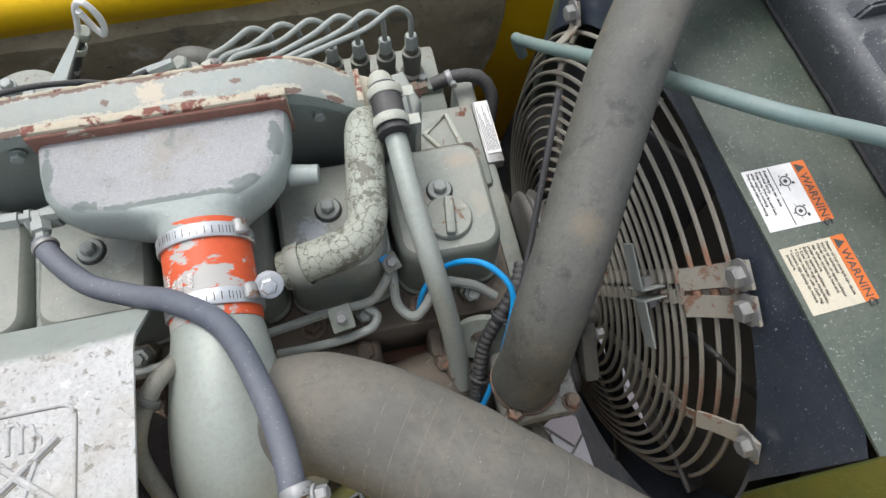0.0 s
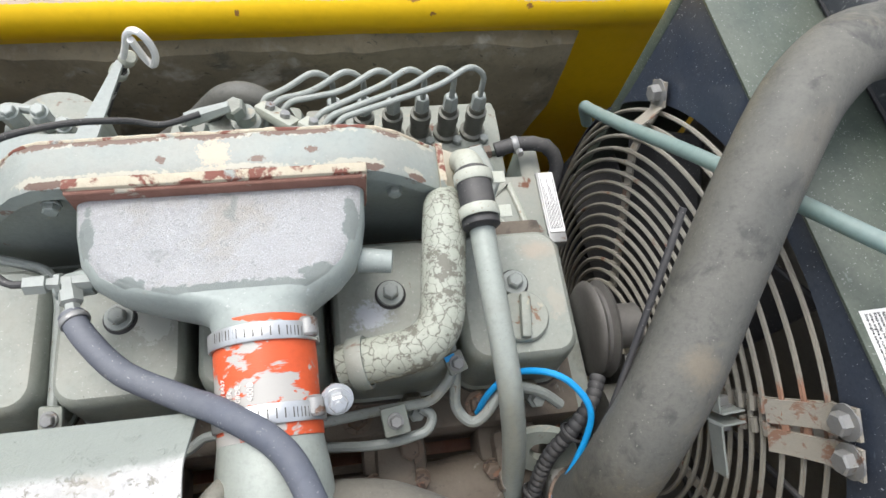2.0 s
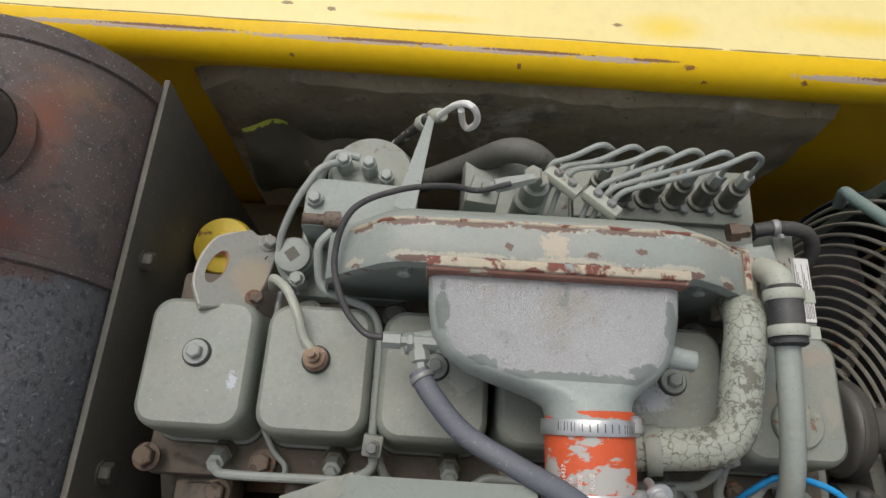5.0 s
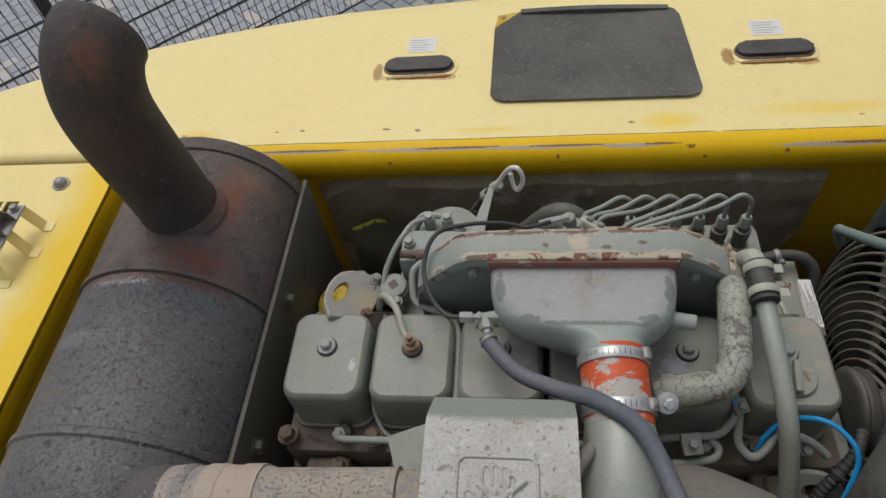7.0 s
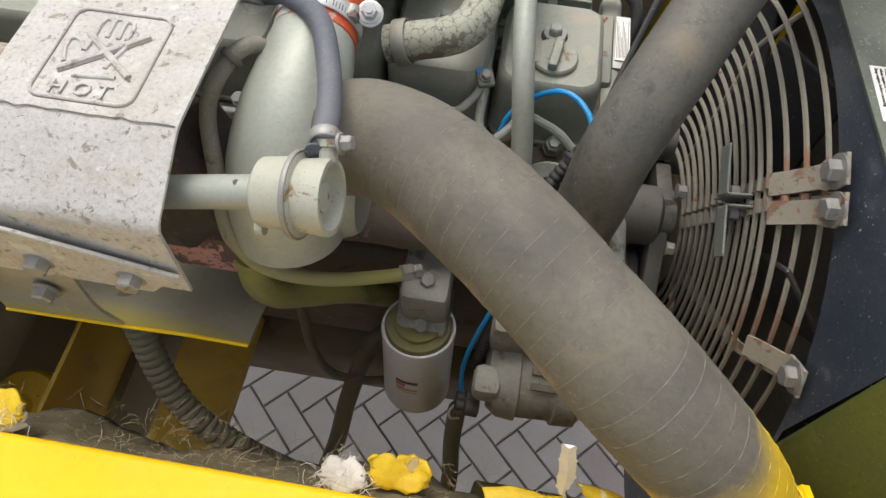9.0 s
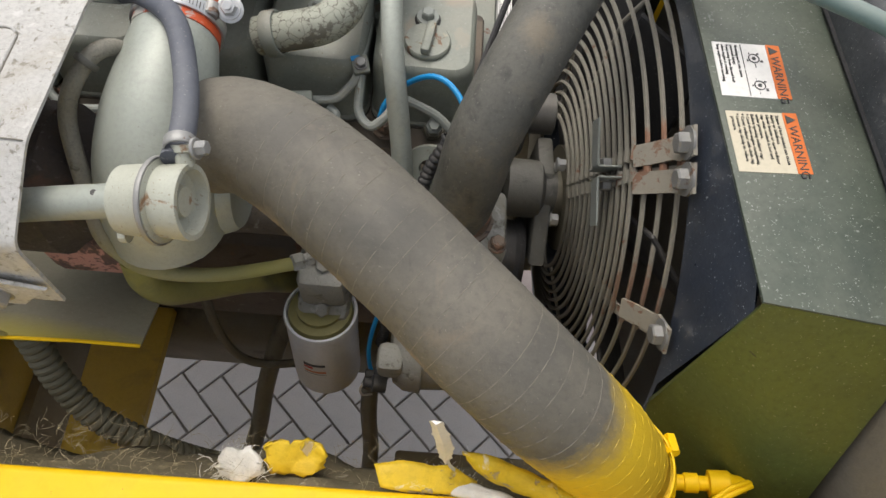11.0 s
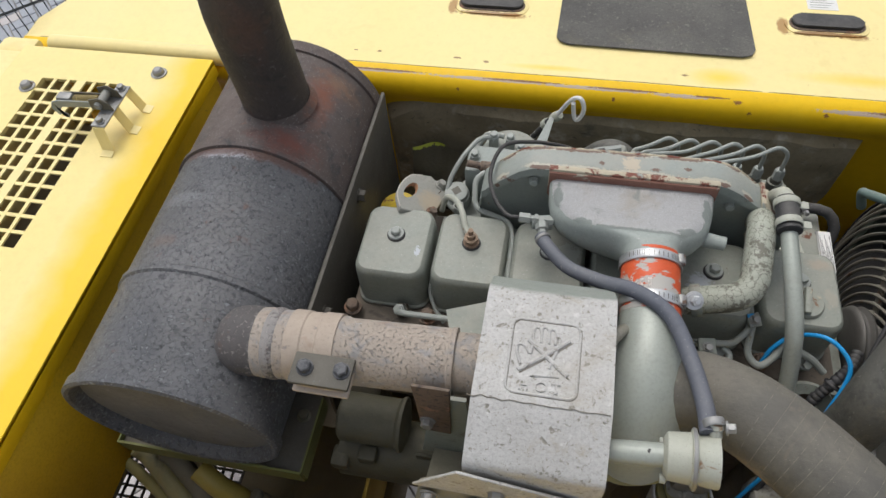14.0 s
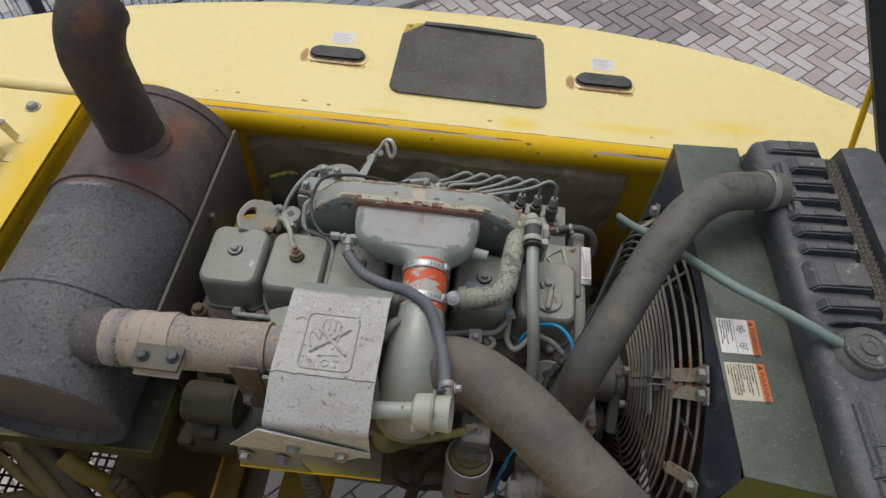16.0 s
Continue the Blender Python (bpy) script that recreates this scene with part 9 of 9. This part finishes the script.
        ob = part(nm, grid_faces(bmesh.new(), rings, close=False), mm, th)
        ob.modifiers.new("thick", "SOLIDIFY").thickness = 0.003
    # tufts of pale glass wool
    bm = bmesh.new()
    for cx, cy, cz, cw in ((0.462, -0.472, 1.478, 0.020), (0.135, -0.478, 1.502, 0.030), (0.080, -0.484, 1.504, 0.025), (0.655, -0.478, 1.482, 0.02)):
        for i in range(170):
            p = np.array((rnd.gauss(cx, cw * 0.6), rnd.gauss(cy, 0.007), cz + rnd.uniform(-0.006, 0.006)))
            d = np.array((rnd.uniform(-1, 1), rnd.uniform(-0.7, 0.9), rnd.uniform(0.0, 1.0)))
            d = d / np.linalg.norm(d) * rnd.uniform(0.006, 0.015)
            bend = np.array((rnd.uniform(-1, 1), rnd.uniform(-1, 1), rnd.uniform(-1, 0.3))) * 0.006
            sweep(bm, [p, p + d * 0.35 + bend * 0.3, p + d * 0.7 + bend * 0.9, p + d + bend * 2.0], 0.00028, 3, caps=False)
    ob = part("wool_tuft", bm, M_FLUFF, th, smooth=0)
    ob["kind"] = "stuff"
    return th


M_FLAP = mat("ragged_painted_mat", (0.74, 0.50, 0.015, 1), (0.60, 0.40, 0.02, 1), 0.6, big=14, amount=1.0, bump=0.7, fine=90, spots=(0.40, 0.30, 0.14, 1), spot_at=0.60, spot_scale=50, more=(((0.72, 0.66, 0.50, 1), 0.62, 36, 0.06, 0.7),))
M_FLUFFY = mat("pale_fibre", (0.40, 0.345, 0.22, 1), (0.25, 0.21, 0.12, 1), 0.9, bump=0.0)
insulation_strip()


# ---- torn piece of the sound mat by the bulkhead ----
bm = bmesh.new()
rings = []
for i in range(22):
    x = -0.085 + i * 0.0105
    ring = []
    for k in range(14):
        z = 1.345 - k * 0.016 - 0.02 * noise.noise(Vector((x * 20, 1, 2))) * (k / 13)
        ring.append((x, 0.405 + 0.03 * noise.noise(Vector((x * 14, z * 14, 9))) - 0.035 * math.sin(k / 13 * 3.1), z))
    rings.append(ring)
grid_faces(bm, rings, close=False)
M_MOSS = mat("mossy_foam", (0.078, 0.071, 0.048, 1), (0.115, 0.102, 0.068, 1), 0.95, bump=0.7, spots=(0.17, 0.155, 0.12, 1), spot_at=0.60, spot_scale=14)
for mx in (-0.072, -0.05, -0.028):
    patched(M_MOSS, (0.42, 0.48, 0.07, 1), (mx, 0.39, 1.345), (0.016, 0.06, 0.008), 90, 0.1, 1.6)
solid("torn_mat_flap", bm, M_MOSS, "torn hanging flap of dark mossy sound mat", "insulation")

# yellow round cap behind the lifting eye
bm = bmesh.new()
lathe(bm, (-0.058, 0.192, 1.31), (0, -0.1, 1), [(0, 0.042), (0.09, 0.042), (0.10, 0.038), (0.102, 0.018), (0.108, 0.016), (0.112, 0.010)], 32)
solid("yellow_cap", bm, mat("dirty_yellow", (0.60, 0.43, 0.03, 1), (0.50, 0.34, 0.03, 1), 0.5, bump=0.15, spots=(0.20, 0.09, 0.04, 1), spot_at=0.60, spot_scale=40), "dirty yellow round cap behind the engine", "cap")


# ---- outside: fence, kerb, pavers ----
def fence():
    th = thing("mesh_fence", "dark green welded wire mesh fence", "fence")
    a, b = np.array((-4.2, 0.555)), np.array((0.20, 4.70))
    u = (b - a) / np.linalg.norm(b - a)
    ln = np.linalg.norm(b - a)
    z0, z1 = -0.22, 1.35
    for k in range(int(ln / 0.05)):
        p = a + u * 0.05 * k
        bm = bmesh.new()
        sweep(bm, [(p[0], p[1], z0), (p[0], p[1], z1)], 0.003, 5)
        part("upright_wire", bm, M_FENCE, th)
    z = z0
    while z < z1:
        for o in (-0.006, 0.006):
            bm = bmesh.new()
            n = np.array((-u[1], u[0])) * o
            sweep(bm, [(a[0] + n[0], a[1] + n[1], z), (b[0] + n[0], b[1] + n[1], z)], 0.0042, 5)
            part("cross_wire", bm, M_FENCE, th)
        z += 0.20
    for s in (2.74,):
        p = a + u * s
        bm = bmesh.new()
        box(bm, (p[0] - 0.03, p[1] - 0.02, -0.27), (p[0] + 0.03, p[1] + 0.02, 1.42), 0.004)
        part("post", bm, M_FENCE, th)


fence()

bm = bmesh.new()
for k in range(8):
    m = Matrix.Translation((-1.062 + k * 0.822, 2.930 + k * 0.605, -0.27)) @ Matrix.Rotation(radians(36.3), 4, "Z")
    box(bm, (-0.507, -0.05, -0.05), (0.507, 0.05, 0.04), 0.010, 2, m)
solid("kerb", bm, mat("kerb_stone", (0.40, 0.40, 0.39, 1), (0.30, 0.30, 0.29, 1), 0.85, bump=0.2), "pale concrete kerb stones between the pavings", "kerb", kind="structure")


def pavers():
    """Herringbone paving: single pavers near the machine, the rest joined."""
    L_, W_ = 0.2, 0.1
    g = 0.004
    ground_ob = bpy.data.objects["ground"]

    def paver_mesh(lx, ly, mm):
        bm = bmesh.new()
        box(bm, (-lx / 2 + g, -ly / 2 + g, -0.03), (lx / 2 - g, ly / 2 - g, 0.0), 0.0)
        top = [v for v in bm.verts if v.co.z > -0.001]
        es = [e for e in bm.edges if e.verts[0] in top and e.verts[1] in top]
        bmesh.ops.bevel(bm, geom=es, offset=0.003, segments=1, affect="EDGES")
        me = finish(bm, 0)
        me.materials.append(mm)
        return me
    shades = [mat("paver_light", (0.47, 0.445, 0.43, 1), (0.39, 0.37, 0.36, 1), 0.85, big=4, bump=0.3), mat("paver_pink", (0.40, 0.345, 0.335, 1), (0.33, 0.29, 0.28, 1), 0.85, big=4, bump=0.3), mat("paver_dark", (0.235, 0.215, 0.215, 1), (0.29, 0.275, 0.27, 1), 0.85, big=4, bump=0.3), mat("paver_bluish", (0.33, 0.35, 0.38, 1), (0.27, 0.285, 0.31, 1), 0.85, big=4, bump=0.3)]
    near = [paver_mesh(L_, W_, s) for s in shades]
    rot = Matrix.Rotation(radians(-45), 4, "Z")
    rnd = random.Random(11)
    verts, faces, mids = [], [], []
    count = 0
    for j in range(-125, 125):
        for i in range(-125, 125):
            kind_ = (i - j) % 4
            # a paver lies along u from cell (i, j) when kind_ is 0, and along v when kind_ is 2
            if kind_ == 0:
                cu, cv, ang = (i + 1) * W_, (j + 0.5) * W_, 0
            elif kind_ == 3:
                cu, cv, ang = (i + 0.5) * W_, (j + 1) * W_, 90
            else:
                continue
            p = rot @ Vector((cu, cv, 0))
            inner = -0.5 < p.x < 1.0 and -0.45 < p.y < 0.75
            outer = -4.0 < p.y < 7.5 and -6.0 < p.x < 7.0
            if not (inner or outer):
                continue
            beyond = (p.y - 3.535) - (p.x + 0.24) * 0.735 > 0
            band = 0.75 < p.x - (p.y - 3.4) * 0.55 < 1.85
            # inner pavers all take the light shade, making up for missing light below
            s = 0 if inner else rnd.choices((0, 1, 2, 3), (1.2, 0, 0.15, 7) if beyond else (1.5, 1, 7, 0) if band else (5, 3.4, 0.5, 0))[0]
            dz = rnd.uniform(-0.002, 0.0015)
            if inner and count < 150:
                ob = new("paver", near[s])
                ob.parent = ground_ob
                ob.matrix_local = Matrix.Translation((p.x, p.y, -0.27 + dz)) @ rot @ Matrix.Rotation(radians(ang), 4, "Z")
                count += 1
                continue
            hx, hy = L_ / 2 - g, W_ / 2 - g
            base = len(verts)
            m = Matrix.Translation((p.x, p.y, -0.27 + dz)) @ rot @ Matrix.Rotation(radians(ang), 4, "Z")
            for zz, k in ((-0.02, 0.0), (-0.003, 0.0), (0.0, 0.003)):
                for sx, sy in ((-1, -1), (1, -1), (1, 1), (-1, 1)):
                    verts.append(m @ Vector((sx * (hx - k), sy * (hy - k), zz)))
            for lv in (0, 4):
                for q in range(4):
                    faces.append((base + lv + q, base + lv + (q + 1) % 4, base + lv + 4 + (q + 1) % 4, base + lv + 4 + q))
                    mids.append(s)
            faces.append((base + 8, base + 9, base + 10, base + 11))
            mids.append(s)
    me = bpy.data.meshes.new("paving")
    me.from_pydata(verts, [], faces)
    for s in shades:
        me.materials.append(s)
    me.polygons.foreach_set("material_index", mids)
    ob = new("paving", me)
    tagged(ob, "grey, pink and dark herringbone concrete pavers", "paving", kind="stuff")


pavers()
